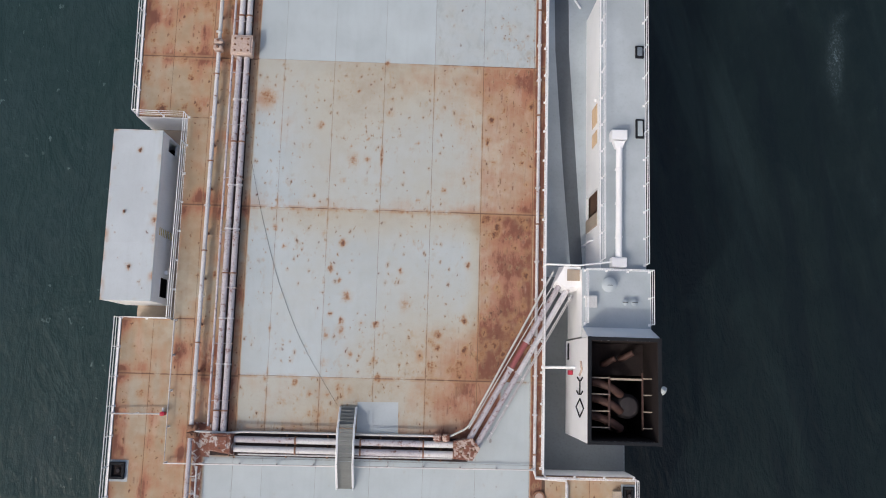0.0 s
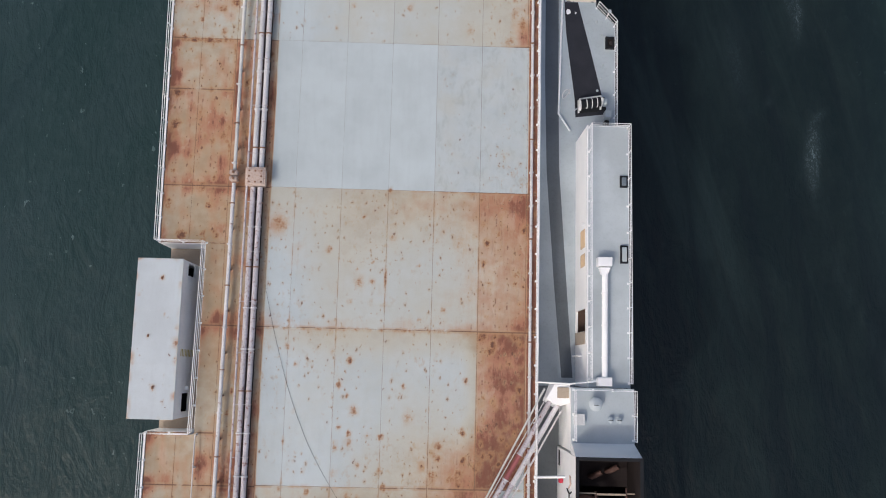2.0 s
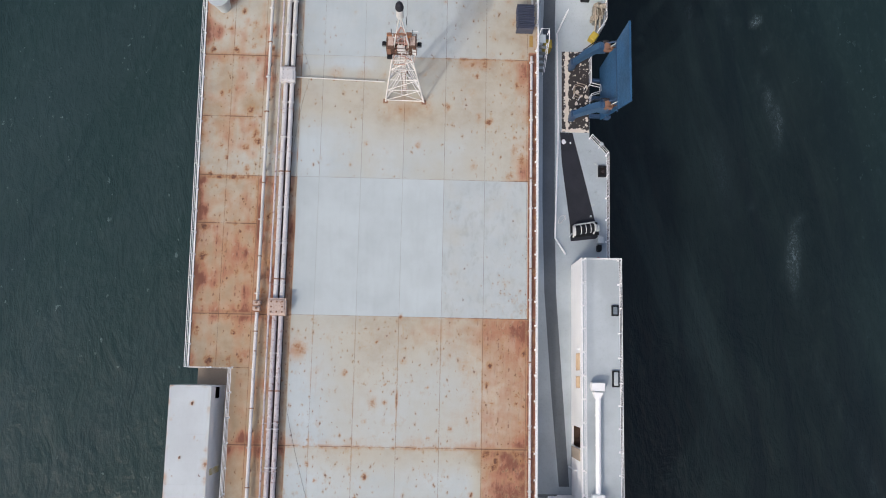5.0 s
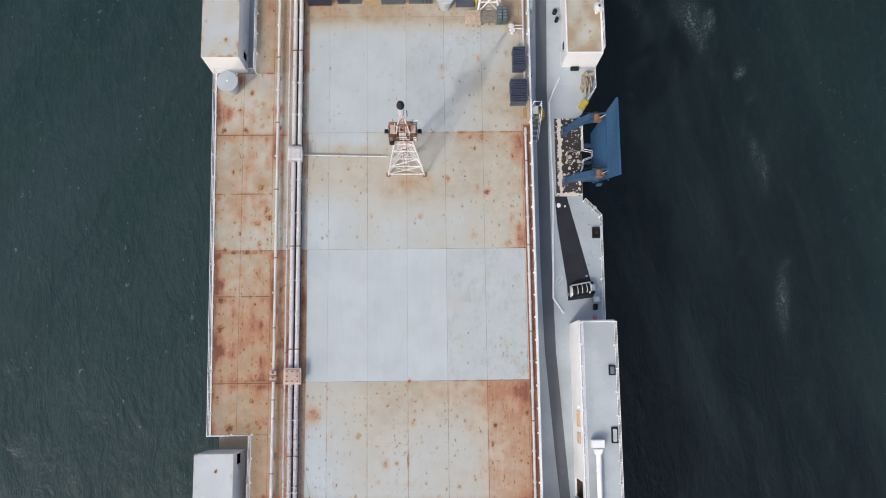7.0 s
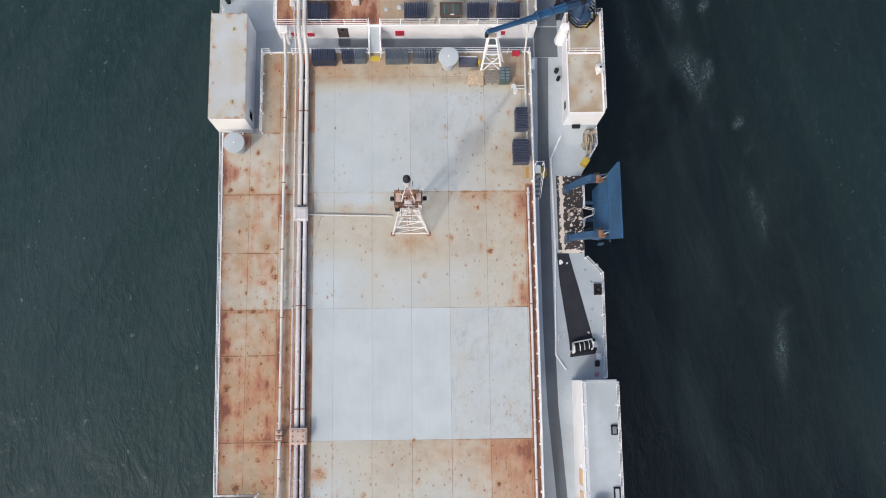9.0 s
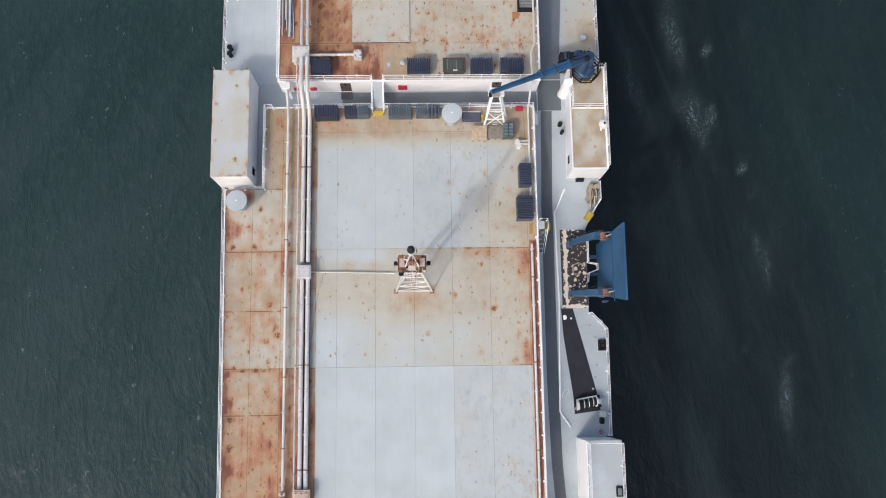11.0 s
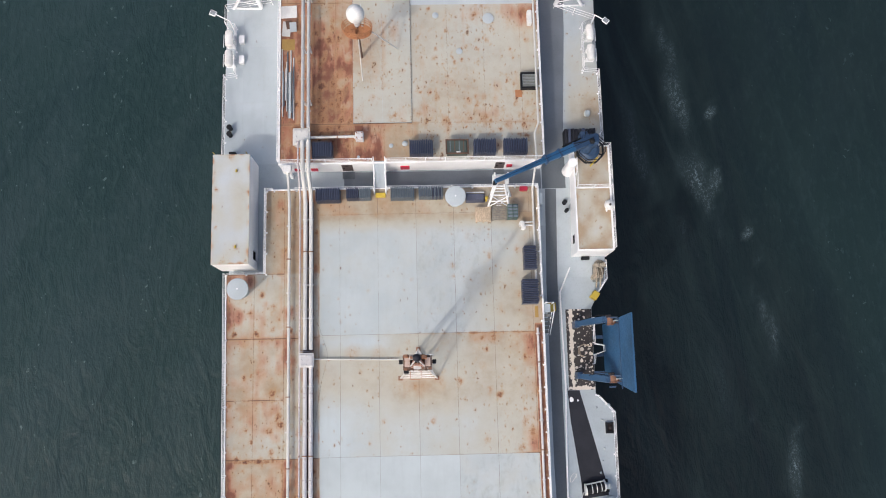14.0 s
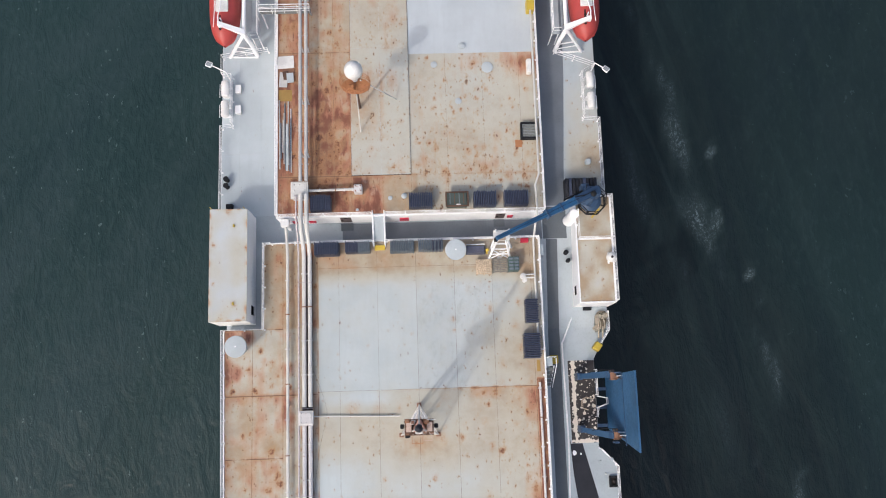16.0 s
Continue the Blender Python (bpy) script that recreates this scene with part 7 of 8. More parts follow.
def lifeboat(x, y0, s):
    """Half-open view of an enclosed lifeboat, in its davits; s: -1 port, 1 starboard."""
    b = thing("lifeboat", "faded red enclosed lifeboat hanging in white davits", "lifeboat", (x, y0 + 4, FWD + 1.2), "lifeboats")
    zc, L = 1.9, 8.2
    n, k = 18, 14

    def shell(low, high, inset=0.0):
        m = M()
        vs = []
        for i in range(n + 1):
            f = i / n
            t = 2 * f - 1
            w = (1.12 - inset) * max(.002, (1 - abs(t) ** 3.4)) ** .5
            for j in range(k + 1):
                a = math.pi * j / k
                vs.append((x + w * math.cos(a), y0 + L * f, zc + (high if high > 0 else low) * math.sin(a) * (max(.03, 1 - abs(t) ** 4)) ** .5))
        m.v = vs
        for i in range(n):
            for j in range(k):
                a = i * (k + 1) + j
                q = [a, a + 1, a + k + 2, a + k + 1]
                m.f.append(q[::-1] if high > 0 else q)
                m.s.append(True)
        return m
    part("canopy", shell(0, 1.05), BOAT, b, "faded red rounded canopy")
    part("hull", shell(-1.2, 0), BOAT, b)
    part("fender", M().tube([(x + 1.13 * (max(.002, 1 - abs(t) ** 3.4)) ** .5, y0 + L * (t + 1) / 2, zc) for t in [-1 + i * .1 for i in range(21)]], .05, 8), BOAT, b)
    part("hatch", M().box(x - .45, x + .45, y0 + 2.2, y0 + 3.1, zc + .95, zc + 1.12, .06), CANVAS, b, "white hatch cover")
    part("hatch_slot", M().box(x - .2, x - .05, y0 + .9, y0 + 2.0, zc + .78, zc + 1.0, .03), SOOT, b, "dark slot")
    part("grab_line", M().tube([(x + s * .6, y0 + 1.1, zc + .95), (x + s * .5, y0 + 2.2, zc + 1.12), (x + s * .55, y0 + 5.5, zc + 1.12)], .03, 6), WHITE, b)
    part("keel_hook", M().tube([(x, y0 + 1.5, zc + .8), (x, y0 + 1.5, zc + 1.5)], .05, 8), WHITE, b)
    d = thing("boat_davit", "white steel davit frame holding the lifeboat", "davit", (x - s * 1.9, y0 + .6, FWD), "boat davits")
    inn = x - s * 2.0
    pv = (x - s * 1.5, y0 + .6, 2.6)
    part("main_leg", M().tube([(inn + s * .25, y0 + .6, FWD), (inn + s * .3, y0 + .55, 1.0), pv], .17, 8), WHITE, d)
    part("main_leg", M().tube([(x + s * .3, y0 + .5, FWD), pv], .13, 8), WHITE, d)
    part("arm", M().convex([(pv[0] - s * .15, y0 + .45, 2.45), (pv[0] - s * .1, y0 + .85, 2.45), (pv[0] - s * .15, y0 + .45, 2.9), (pv[0] - s * .1, y0 + .85, 2.9), (x + s * .2, y0 + 1.05, 3.15), (x + s * .2, y0 + 1.3, 3.15), (x + s * .2, y0 + 1.05, 3.4), (x + s * .2, y0 + 1.3, 3.4)], [(0, 1, 3, 2), (4, 5, 7, 6), (0, 1, 5, 4), (2, 3, 7, 6), (0, 2, 6, 4), (1, 3, 7, 5)]), WHITE, d, "tapered white davit arm")
    part("fall_block", M().box(x + s * .1 - .14, x + s * .1 + .14, y0 + 1.0, y0 + 1.35, 2.85, 3.25, .05), WHITE, d)
    part("fall_rod", M().tube([(x + s * .15, y0 + 1.2, 3.3), (x + s * .2, y0 + 1.7, 3.3), (x + s * .02, y0 + 2.4, 3.3), (x + s * .02, y0 + 5, 3.3)], .05, 8), WHITE, d)
    part("brace", M().tube([(inn + s * .28, y0 + .58, 0), (x - s * .4, y0 + .55, .6)], .05, 8), WHITE, d)
    part("brace", M().tube([(inn + s * .25, y0 + .6, -.9), (x - s * .1, y0 + .5, 0)], .04, 8), WHITE, d)
    part("foot_beam", M().tube([(inn + s * .2, y0 + .45, FWD + .05), (x + s * .5, y0 + .5, FWD + .05)], .07, 8), WHITE, d)
    part("top_beam", M().tube([pv, (pv[0] - s * .05, y0 + 8, 2.7)], .14, 8), WHITE, d)
    part("second_leg", M().tube([(inn, y0 + 6.5, FWD), (pv[0], y0 + 7, 2.7)], .14, 8), WHITE, d)
    p = thing("boat_platform", "grey embarkation platform with white rails", "platform", (inn - s * .6, y0 + 3.5, FWD), "boat platforms")
    xa, xb = sorted((inn + s * .3, inn - s * .3))
    part("floor_plate", M().box(xa, xb, y0 + 1.0, y0 + 8, .9, .98, .01), SIDE, p)
    for xx, yy in ((xa + .06, y0 + 1.1), (xb - .06, y0 + 1.1), (xa + .06, y0 + 7.8), (xb - .06, y0 + 7.8)):
        part("leg", M().tube([(xx, yy, FWD), (xx, yy, .9)], .05, 8), WHITE, p)
    for z0 in (.5, 1.0):
        part("rail", M().tube([(inn + s * .28, y0 + 1.05, .98 + z0), (inn - s * .28, y0 + 1.05, .98 + z0), (inn - s * .28, y0 + 7.9, .98 + z0)], .028, 6), WHITE, p)
    for yy in (1.05, 2.4, 3.8, 5.2, 6.6, 7.9):
        part("rail_post", M().tube([(inn - s * .28, y0 + yy, .98), (inn - s * .28, y0 + yy, 1.98)], .025, 6), WHITE, p)
    return b


lifeboat(-16.02, 64.1, -1)
lifeboat(10.1, 64.0, 1)


def cross_gallery():
    g = thing("cross_gallery", "narrow white railed gallery above the upper deck edge", "gallery", (-11.7, 66.9, FWD))
    part("floor_plate", M().box(-13.6, -9.9, 66.72, 67.08, 1.5, 1.56, .01), GRATE, g)
    for y in (66.74, 67.06):
        for z0 in (.4, .8):
            part("rail", M().tube([(-13.6, y, 1.56 + z0), (-9.9, y, 1.56 + z0)], .028, 6), WHITE, g)
        for k in range(5):
            x = -13.55 + k * .9
            part("rail_post", M().tube([(x, y, 1.56), (x, y, 2.36)], .022, 6), WHITE, g)
    for x, y in ((-13.5, 66.9), (-9.95, 66.9)):
        part("leg", M().tube([(x, y, FWD if x < -12.5 else UP), (x, y, 1.5)], .06, 8), WHITE, g)
    k = thing("yellow_gate", "yellow painted gate frame on the upper deck edge", "gate", (6.25, 67.0, UP))
    part("frame", M().box(5.95, 6.5, 66.6, 67.5, UP, UP + .9, .03), YELLOW, k)
    st = thing("round_opening", "rusty round hatch ring on the aft deck", "hatch", (6.0, -.9, 0))
    part("ring", M().ring((6.0, -.95, .06), .28, .07, 18), RUSTY, st)
    part("cover", M().lathe((6.0, -.95, 0), [(.24, 0), (.24, .04), (0, .05)], 18), PINK_RUST, st)
    ac = thing("aft_locker", "pale locker on the brown aft deck", "locker", (9.95, -.9, 0))
    part("body", M().box(9.75, 10.2, -1.2, -.5, 0, .4, .03), TAN_ROOF, ac)


cross_gallery()


# ---------------------------------------------------------------- deck plating, plate by plate
def wear_main(x, y):
    """Film, rust and freckles of the main deck at a place."""
    n = noise.noise(Vector((x * .25, y * .18, 0)))
    n2 = noise.noise(Vector((x * .7 + 9, y * .6, 4)))
    if y < 9 and 2.75 + (y - 1.5) * .565 < x < 5.5:   # repainted corner behind the slanting pipes
        return .1, .0, .03
    if x > 5.55 and y < 40:
        return .95, 1.12 + .4 * n2, .7
    n3 = noise.noise(Vector((x * .45 + 2, y * .12, 8)))
    if y < .6 and x > -11.2 and x < -9:
        return .06, .0, .03
    if x < -9.6:                                     # port strip, stained all over
        film = .92 + .3 * n
        rust = .13 + .35 * n + .4 * n2 + .3 * noise.noise(Vector((x * 1.5, y * 1.1, 30)))
        if 21.9 < y < 31.0:
            rust += .32
        if 31.0 < y < 43.8:
            film -= .32 + .35 * n2
            rust += .5 * step(-x, 13.0, 15.2) * step(y, 39.2, 41.5) - .06 if y > 39.2 else -.1
        if y < 7.7:
            rust += .22
        if x > -12.15:
            rust += .12
        rust += .4 * noise.noise(Vector((x * 2.3, y * .28, 50)))
        seam = max(bell(y, q, .45) for q in (21.7, 30.7, 39.1, 13.5, 4.9, 27.6))
        rust += 1.0 * max(0, noise.noise(Vector((x * .8, y * .6, 40))) - .18) + .8 * bell(x, -15.95, .4) * (.5 + n2) + .8 * seam * (.5 + n3) + .22 * bell(x, -10.4, .8) + .25 * bell(x, -12.4, .5) * (.5 + n3)
        return film, rust, .26
    if y > 48.0:
        return .85 + .3 * n, .12 + .4 * n2 + .35 * bell(x, -8.5, 1.5), .15
    if y > 39.4:
        film = .14 + .08 * n + .4 * step(x, -1, 4) * (.6 + n) + .75 * step(y, 46.4, 48.2) + .2 * step(x, 3.5, 5.5) + .1 * max(0, n2)
        return film, .24 * step(x, 2.4, 6) * (.8 + n3) + .12 * n2, .05 + .1 * step(x, -1, 4)
    if y > 31.0:
        tan = step(y, 33.0 + n, 36.2 + .8 * n)
        film = .30 + .26 * tan + .22 * step(x, -1.0, 4.0) + .12 * n2 - .26 * step(-x, 5, 9) * (1 - tan) + .15 * n
        film -= .4 * bell(y, 38.9, .7) * step(-x, 3, 6)
        film += .3 * bell(x, -2, 3.0) * bell(y, 35.4, 1.1)
        rust = .3 * bell(x, -2.7, 2.0) * bell(y, 36.0, 1.1) + .75 * bell(x, 5.4, .8) * (.6 + n2) + .6 * bell(y, 39.1, .6) * step(x, -1.5, 2) * (.6 + n3) + .12 * n
        rust += .07 * step(x, 1.5, 5)
        return film, rust, .12 + .14 * step(x, 0, 3)
    if y > 21.95:
        return .04 + (.10 + .2 * max(0, n2) if x > 0 else 0), .6 * bell(x, 6.0, .35) * (.3 + n2), (.06 if x > 0 else .01) + .3 * step(x, 3, 5) * bell(y, 23, 1.2)
    if y > 13.7:
        right = step(x, 1.4 + 1.5 * n, 6.0)
        film = .36 + .34 * step(y, 17, 22) - .2 * step(-x, 4, 8) + .5 * right + .3 * n
        rust = .08 + .2 * step(x, .5, 2.6) + .2 * step(x, 2.6, 2.75) + .2 * step(x, 3.5, 5.4) + .3 * bell(y, 13.9, .45) * (.6 + n3) + .5 * bell(x, -9.2, .7) * bell(y, 19.6, .7) + .2 * n2
        rust += .25 * bell(y, 21.0, 1.1) * step(x, -3.2, -.5)
        return film, rust, .22 + .15 * step(x, 1, 4)
    if y > 4.83:
        low = step(9.2 - y, 0, 4)
        film = .22 + .4 * step(y, 11.5, 13.7) - .1 * step(-x, 5, 8) + .45 * low * step(x, -6, 0) + .5 * step(x, 1.6, 3.0) + .25 * n
        rust = (.82 + .5 * step(x, 2.9, 4.7)) * step(x, 2.55, 2.8) * (.95 + .3 * n2) * (.75 + .25 * step(y, 9, 6)) + .5 * low * step(x, -3.4, 1.6) + .25 * low * step(x, -.6, 1.6) + .12 * n2 + .25 * bell(y, 13.5, .4) * (.6 + n3)
        if x > 5.5:
            rust = .35 + .3 * n2
        return film, rust, .6 if x > 2.7 and x < 5.5 else .2 + .3 * low * step(x, -4, 0)
    if y > 1.0 and x < 4.0:
        return .66 + .25 * n - .2 * step(-x, 5, 8), .16 + .62 * step(x, -1.5, 2) + .35 * n2 + .35 * bell(y, 1.9, .5), .3
    return .05 if x < 5.4 else .7, .02 if x < 5.4 else .45 + .3 * n2, .03


def wear_upper(x, y):
    """Film, rust and freckles of the upper deck: rusted through to port, pale and ticked to starboard."""
    n = noise.noise(Vector((x * .3, y * .22, 7)))
    n2 = noise.noise(Vector((x * .8 + 3, y * .7, 2)))
    run = noise.noise(Vector((x * 2.3, y * .32, 44))) + .5 * noise.noise(Vector((x * 4.1, y * .8, 45)))
    pale = max(0, noise.noise(Vector((x * 1.3, y * 1.1, 71))) - .12)
    if x < -10.1:
        return .95, .84 + .35 * n + .5 * run, .35
    if x < -7.0:
        far = step(y, 60.5, 63.5)
        heavy = bell(y, 55.6, 2.6) * step(-x, 7.6, 8.7)
        rust = .84 - .46 * far + .5 * run + .35 * n2 + .6 * heavy - .9 * pale * (1 - heavy)
        return .95 - .15 * far, rust, .35
    if y < 54.6 and x < -2.4:
        return .9, .7 * step(-x, 4.4, 5.4) + .25 + .4 * n2 + .3 * run - .8 * pale, .3
    near = step(58.5 - y, 0, 3)
    rust = .05 + .14 * n2 + .30 * max(0, run) + .5 * bell(x, 5.9, 1.5) * bell(y, 62.6, 1.3) + .28 * bell(y, 63.2, .9) * step(x, -1, 1) + .3 * bell(y, 55.0, 1.3) * (.5 + n2)
    return .56 + .3 * n + .12 * step(x, 3, 6), rust, .26 + .16 * near


# rust blooms that stand out on the plating: place, radius, strength
BLOOM_AFT = [(-8.2, 12.6, 0.26, 0.55), (-7.7, 11.6, 0.16, 0.9), (-4.6, 11.9, 0.23, 0.95), (-5.6, 12.4, 0.21, 0.5), (-5.2, 10.5, 0.16, 0.9), (-4.7, 9.9, 0.13, 0.9), (-4.3, 9.1, 0.29, 0.75), (-1.5, 10.5, 0.16, 0.9), (-1.2, 8.8, 0.37, 0.5), (2.1, 10.9, 0.21, 0.9), (-5.1, 8.1, 0.15, 0.95), (-4.5, 7.8, 0.15, 0.95), (-3.5, 7.7, 0.15, 0.95), (-2.7, 7.6, 0.19, 0.95), (-5.3, 7, 0.25, 0.7), (-4.5, 7.3, 0.33, 0.55), (-4, 6, 0.2, 0.9), (-2.7, 5.8, 0.16, 0.8), (0.6, 7.2, 0.31, 0.7), (0.6, 6.5, 0.21, 0.95), (2, 6.4, 0.23, 0.95), (2.7, 6, 0.23, 0.9), (3.1, 10, 0.16, 0.7), (3.2, 12.5, 0.16, 0.8)]
BLOOM_STERN = [(-4.5, 4.3, .29, .7), (-3.9, 4.2, .23, .6), (-2.5, 4.8, .23, .85), (-4.3, 3.8, .44, .45), (-6, 3, .17, .85), (-5.5, 2.6, .2, .6), (-8.3, 4.7, .26, .55), (-5.3, 5.6, .26, .5), (.2, 4.1, .88, .4), (1.4, 4.4, .74, .45), (-4.8, 2.6, .15, .7), (1.7, 5.7, .35, .7), (1.2, 5.4, .27, .8), (.3, 5.4, .21, .8)]
BLOOM_WAIST = [(-8.9, 19.8, 0.64, 0.62), (-9.3, 20, 0.16, 0.9), (-8.7, 19.5, 0.16, 0.9), (-6, 18.3, 0.16, 0.9), (-6.2, 18.3, 0.35, 0.45), (-6.9, 20.5, 0.11, 0.8), (-4.1, 20.3, 0.11, 0.8), (-3.5, 16.5, 0.23, 0.7), (-4.2, 16.4, 0.32, 0.65), (-3.5, 17.6, 0.11, 0.9), (-4.4, 17.2, 0.11, 0.9), (-4.8, 15.3, 0.16, 0.9), (-2.4, 19.1, 0.24, 0.6), (1.5, 18.8, 0.48, 0.5), (0.7, 14.9, 0.18, 0.9), (-0.7, 14.4, 0.13, 0.8), (2.5, 19.3, 0.22, 0.6), (3.2, 18.9, 0.19, 0.8), (4.9, 17.1, 0.24, 0.8), (3.3, 16.5, 0.16, 0.8), (4.2, 20.8, 0.35, 0.5), (-2.6, 21.9, 0.19, 0.7), (2.3, 21.8, 0.19, 0.6), (-0.8, 17.5, 0.13, 0.7)]
BLOOM_MAST = [(-3, 35.7, .34, 0.6), (-1.3, 36.0, .5, 0.5), (-2.6, 35.3, .3, .35), (2.6, 39.1, .36, 0.64), (1.4, 38.8, .89, 0.3), (-1, 38.8, .48, 0.26), (1.8, 37, .36, 0.38), (.4, 36.9, .32, 0.32), (-1, 36.7, .24, 0.38), (-1.4, 38.2, .2, 0.52), (-7.4, 38.2, .6, 0.41), (-5.6, 38.2, .52, 0.41), (-4.1, 38.2, .4, 0.34), (-5.2, 33.3, .2, 0.68), (-6.2, 31.9, .16, 0.6), (-1.8, 33.3, .24, 0.68), (5.1, 32.4, .36, 0.68), (4.6, 33.1, .36, 0.56), (4.3, 31.4, .39, 0.6), (2.2, 35.1, .16, 0.6), (4.2, 38.6, .81, 0.34), (4, 36.8, .28, 0.38), (5.7, 35.3, .28, 0.6)]
BLOOM_FORE = [(-3.1, 43.3, .16, 0.48), (-.1, 43.4, .16, 0.56), (-2.6, 46.6, .25, 0.24), (-1.7, 45.9, .25, 0.24), (2.5, 44.8, .29, 0.56), (4.6, 42.1, .33, 0.52), (4.5, 45.3, .21, 0.6), (3.2, 41, .32, 0.36), (5.2, 39.7, .49, 0.4), (-5.6, 48, .21, 0.32), (-.2, 44.2, .2, 0.48), (-8.3, 42, .12, 0.48), (-6.2, 42.5, .12, 0.4), (1, 46.4, .33, 0.24), (1.8, 46.7, .29, 0.28), (4.2, 43.6, .33, 0.4), (3.1, 39.6, .4, 0.32), (-4.5, 48, .37, 0.24)]
BLOOM_PORT = [(-15.5, 27.6, .38, .95), (-15.5, 25.6, .38, .95), (-13.5, 27.8, .27, .8), (-13.7, 21.9, .42, .75), (-14.7, 18.9, .42, .9), (-14.1, 26.3, .31, .6), (-15.7, 34.7, .16, .9), (-15.9, 36.5, .24, .8), (-14.7, 38.9, .28, .5), (-12.7, 33.6, .36, .5), (-14.7, 33, .16, .9), (-11.5, 23.3, .46, .75), (-15.6, 20.5, .3, .7), (-13.6, 30.8, .39, .6), (-15.8, 31.4, .47, .4), (-14.5, 28.3, .31, .3), (-13.5, 18.7, .34, .6)]
BLOOM_UPPER = [(-9.6, 56.3, .56, 0.77), (-9.1, 55, .52, 0.72), (-10.2, 54.2, .44, 0.68), (-8.3, 56.6, .36, 0.51), (-9.4, 57.6, .36, 0.51), (-10.8, 53.8, .4, 0.59), (-8, 54.3, .48, 0.51), (-6.4, 53.1, .56, 0.47), (-9.6, 53.6, .48, 0.68), (4.8, 56.9, .33, 0.51), (2.4, 56.5, .33, 0.42), (-1.1, 56.7, .24, 0.42), (-1.2, 59.5, .25, 0.51), (5.7, 62.8, .5, 0.42), (4.6, 59.8, .37, 0.34), (.9, 54.8, .4, 0.34), (5.6, 55.9, .33, 0.42), (3.3, 54.7, .41, 0.38)]
BLOOM_ROOF = [(-15.25, 16.25, 0.17, .75), (-15.35, 10.15, 0.17, .75), (-15.8, 13, 0.12, .6), (-14.2, 12.6, 0.27, .6), (-14.2, 11.7, 0.21, .6), (-14.2, 13.5, 0.2, .5), (-14.15, 15.9, 0.2, .5), (-16.5, 15.3, 0.13, .5), (-15.0, 14.2, 0.091, .6), (-15.2, 50.9, 0.2, .45), (-15.2, 45.5, 0.22, .7), (-14.3, 49.4, 0.23, .6), (-14.3, 47.2, 0.2, .6), (-16.6, 49.6, 0.2, .6), (-16.6, 46.9, 0.16, .6), (-15.6, 51.9, 0.26, .6), (-14.5, 44.5, 0.2, .6), (-16.0, 44.5, 0.2, .5)]
BLOOMS = BLOOM_ROOF + BLOOM_AFT + BLOOM_STERN + BLOOM_WAIST + BLOOM_MAST + BLOOM_FORE + BLOOM_PORT + BLOOM_UPPER


def small_blooms():
    """A looser scatter of small blooms: thick on the worn bays, thin on the port strip, a few on the upper deck."""
    rnd, out = random.Random(77), []
    for x0, x1, y0, y1, n, big in ((2.7, 5.4, 14, 21.8, 10, .2), (2.75, 5.4, 6, 13.6, 34, .22), (-2, 2.8, 4.9, 8.2, 10, .2), (-9.5, 2, 2.4, 4.7, 8, .2), (0, 5.4, 31.2, 39.2, 10, .2), (-15.9, -12.2, 18.6, 31, 22, .22), (-15.9, -12.2, 31, 43.6, 26, .22), (-12.1, -9.8, 5, 49, 34, .2), (-15.9, -12.2, -5, 7.5, 8, .2), (-2.6, 6.2, 53.4, 63.4, 70, .13), (-2.6, 6.2, 53.4, 57.0, 26, .2), (-12.2, -7.2, 52, 66, 60, .3), (-10.1, -7.2, 53.6, 58.5, 34, .34), (-7, -2.9, 54.8, 67, 26, .11)):
        for k in range(n):
            out.append((rnd.uniform(x0, x1), rnd.uniform(y0, y1), big * rnd.uniform(.6, 1.5), rnd.uniform(.45, 1.0)))
    return out


BLOOMS += small_blooms()


def seam_beads(x, y):
    """Rust that breaks out along the welded seams across the deck."""
    n = noise.noise(Vector((x * 1.7, y * .8, 60))) + .4 * noise.noise(Vector((x * 4.5, y * 2, 61)))
    v = 0
    if -9.7 < x < 5.5:
        v = max(.75 * bell(y, 13.66, .13) * (.55 + .8 * n), .55 * bell(y, 4.83, .14) * (.45 + .8 * n))
        if x > -5.6:
            v = max(v, (.75 if x > 0 else .45) * bell(y, 39.36, .14) * (.6 + .8 * n))
        v = max(v, .85 * bell(x, -2.72, .10) * bell(y, 16.8, .8), .4 * bell(x, .02, .09) * bell(y, 20.3, 1.2))
        if 1 < y < 22:
            along = .35 + noise.noise(Vector((x * .5, y * .9, 62))) + .5 * noise.noise(Vector((x, y * 3.1, 63)))
            v = max(v, .5 * max(bell(x, q, .07) for q in (-8.2, -5.48, -2.72, 0, 2.69)) * along)
        v = max(v, .5 * bell(x, 2.69, .09) * bell(y, 6.5, 2.5) * (.5 + n))
    elif -16 < x < -12.1 and y > 18:
        v = max(.85 * bell(y, 30.9, .2) * (.7 + .6 * n), .5 * bell(y, 21.9, .15) * (.6 + .8 * n), .4 * bell(y, 39.25, .13) * (.5 + n), .55 * bell(x, -12.25, .16) * step(y, 21.5, 23) * step(31.2 - y, 0, .6) * (.8 + .6 * n))
        v = max(v, .5 * bell(x, -15.9, .22) * (.5 + n))
    return max(0, v)


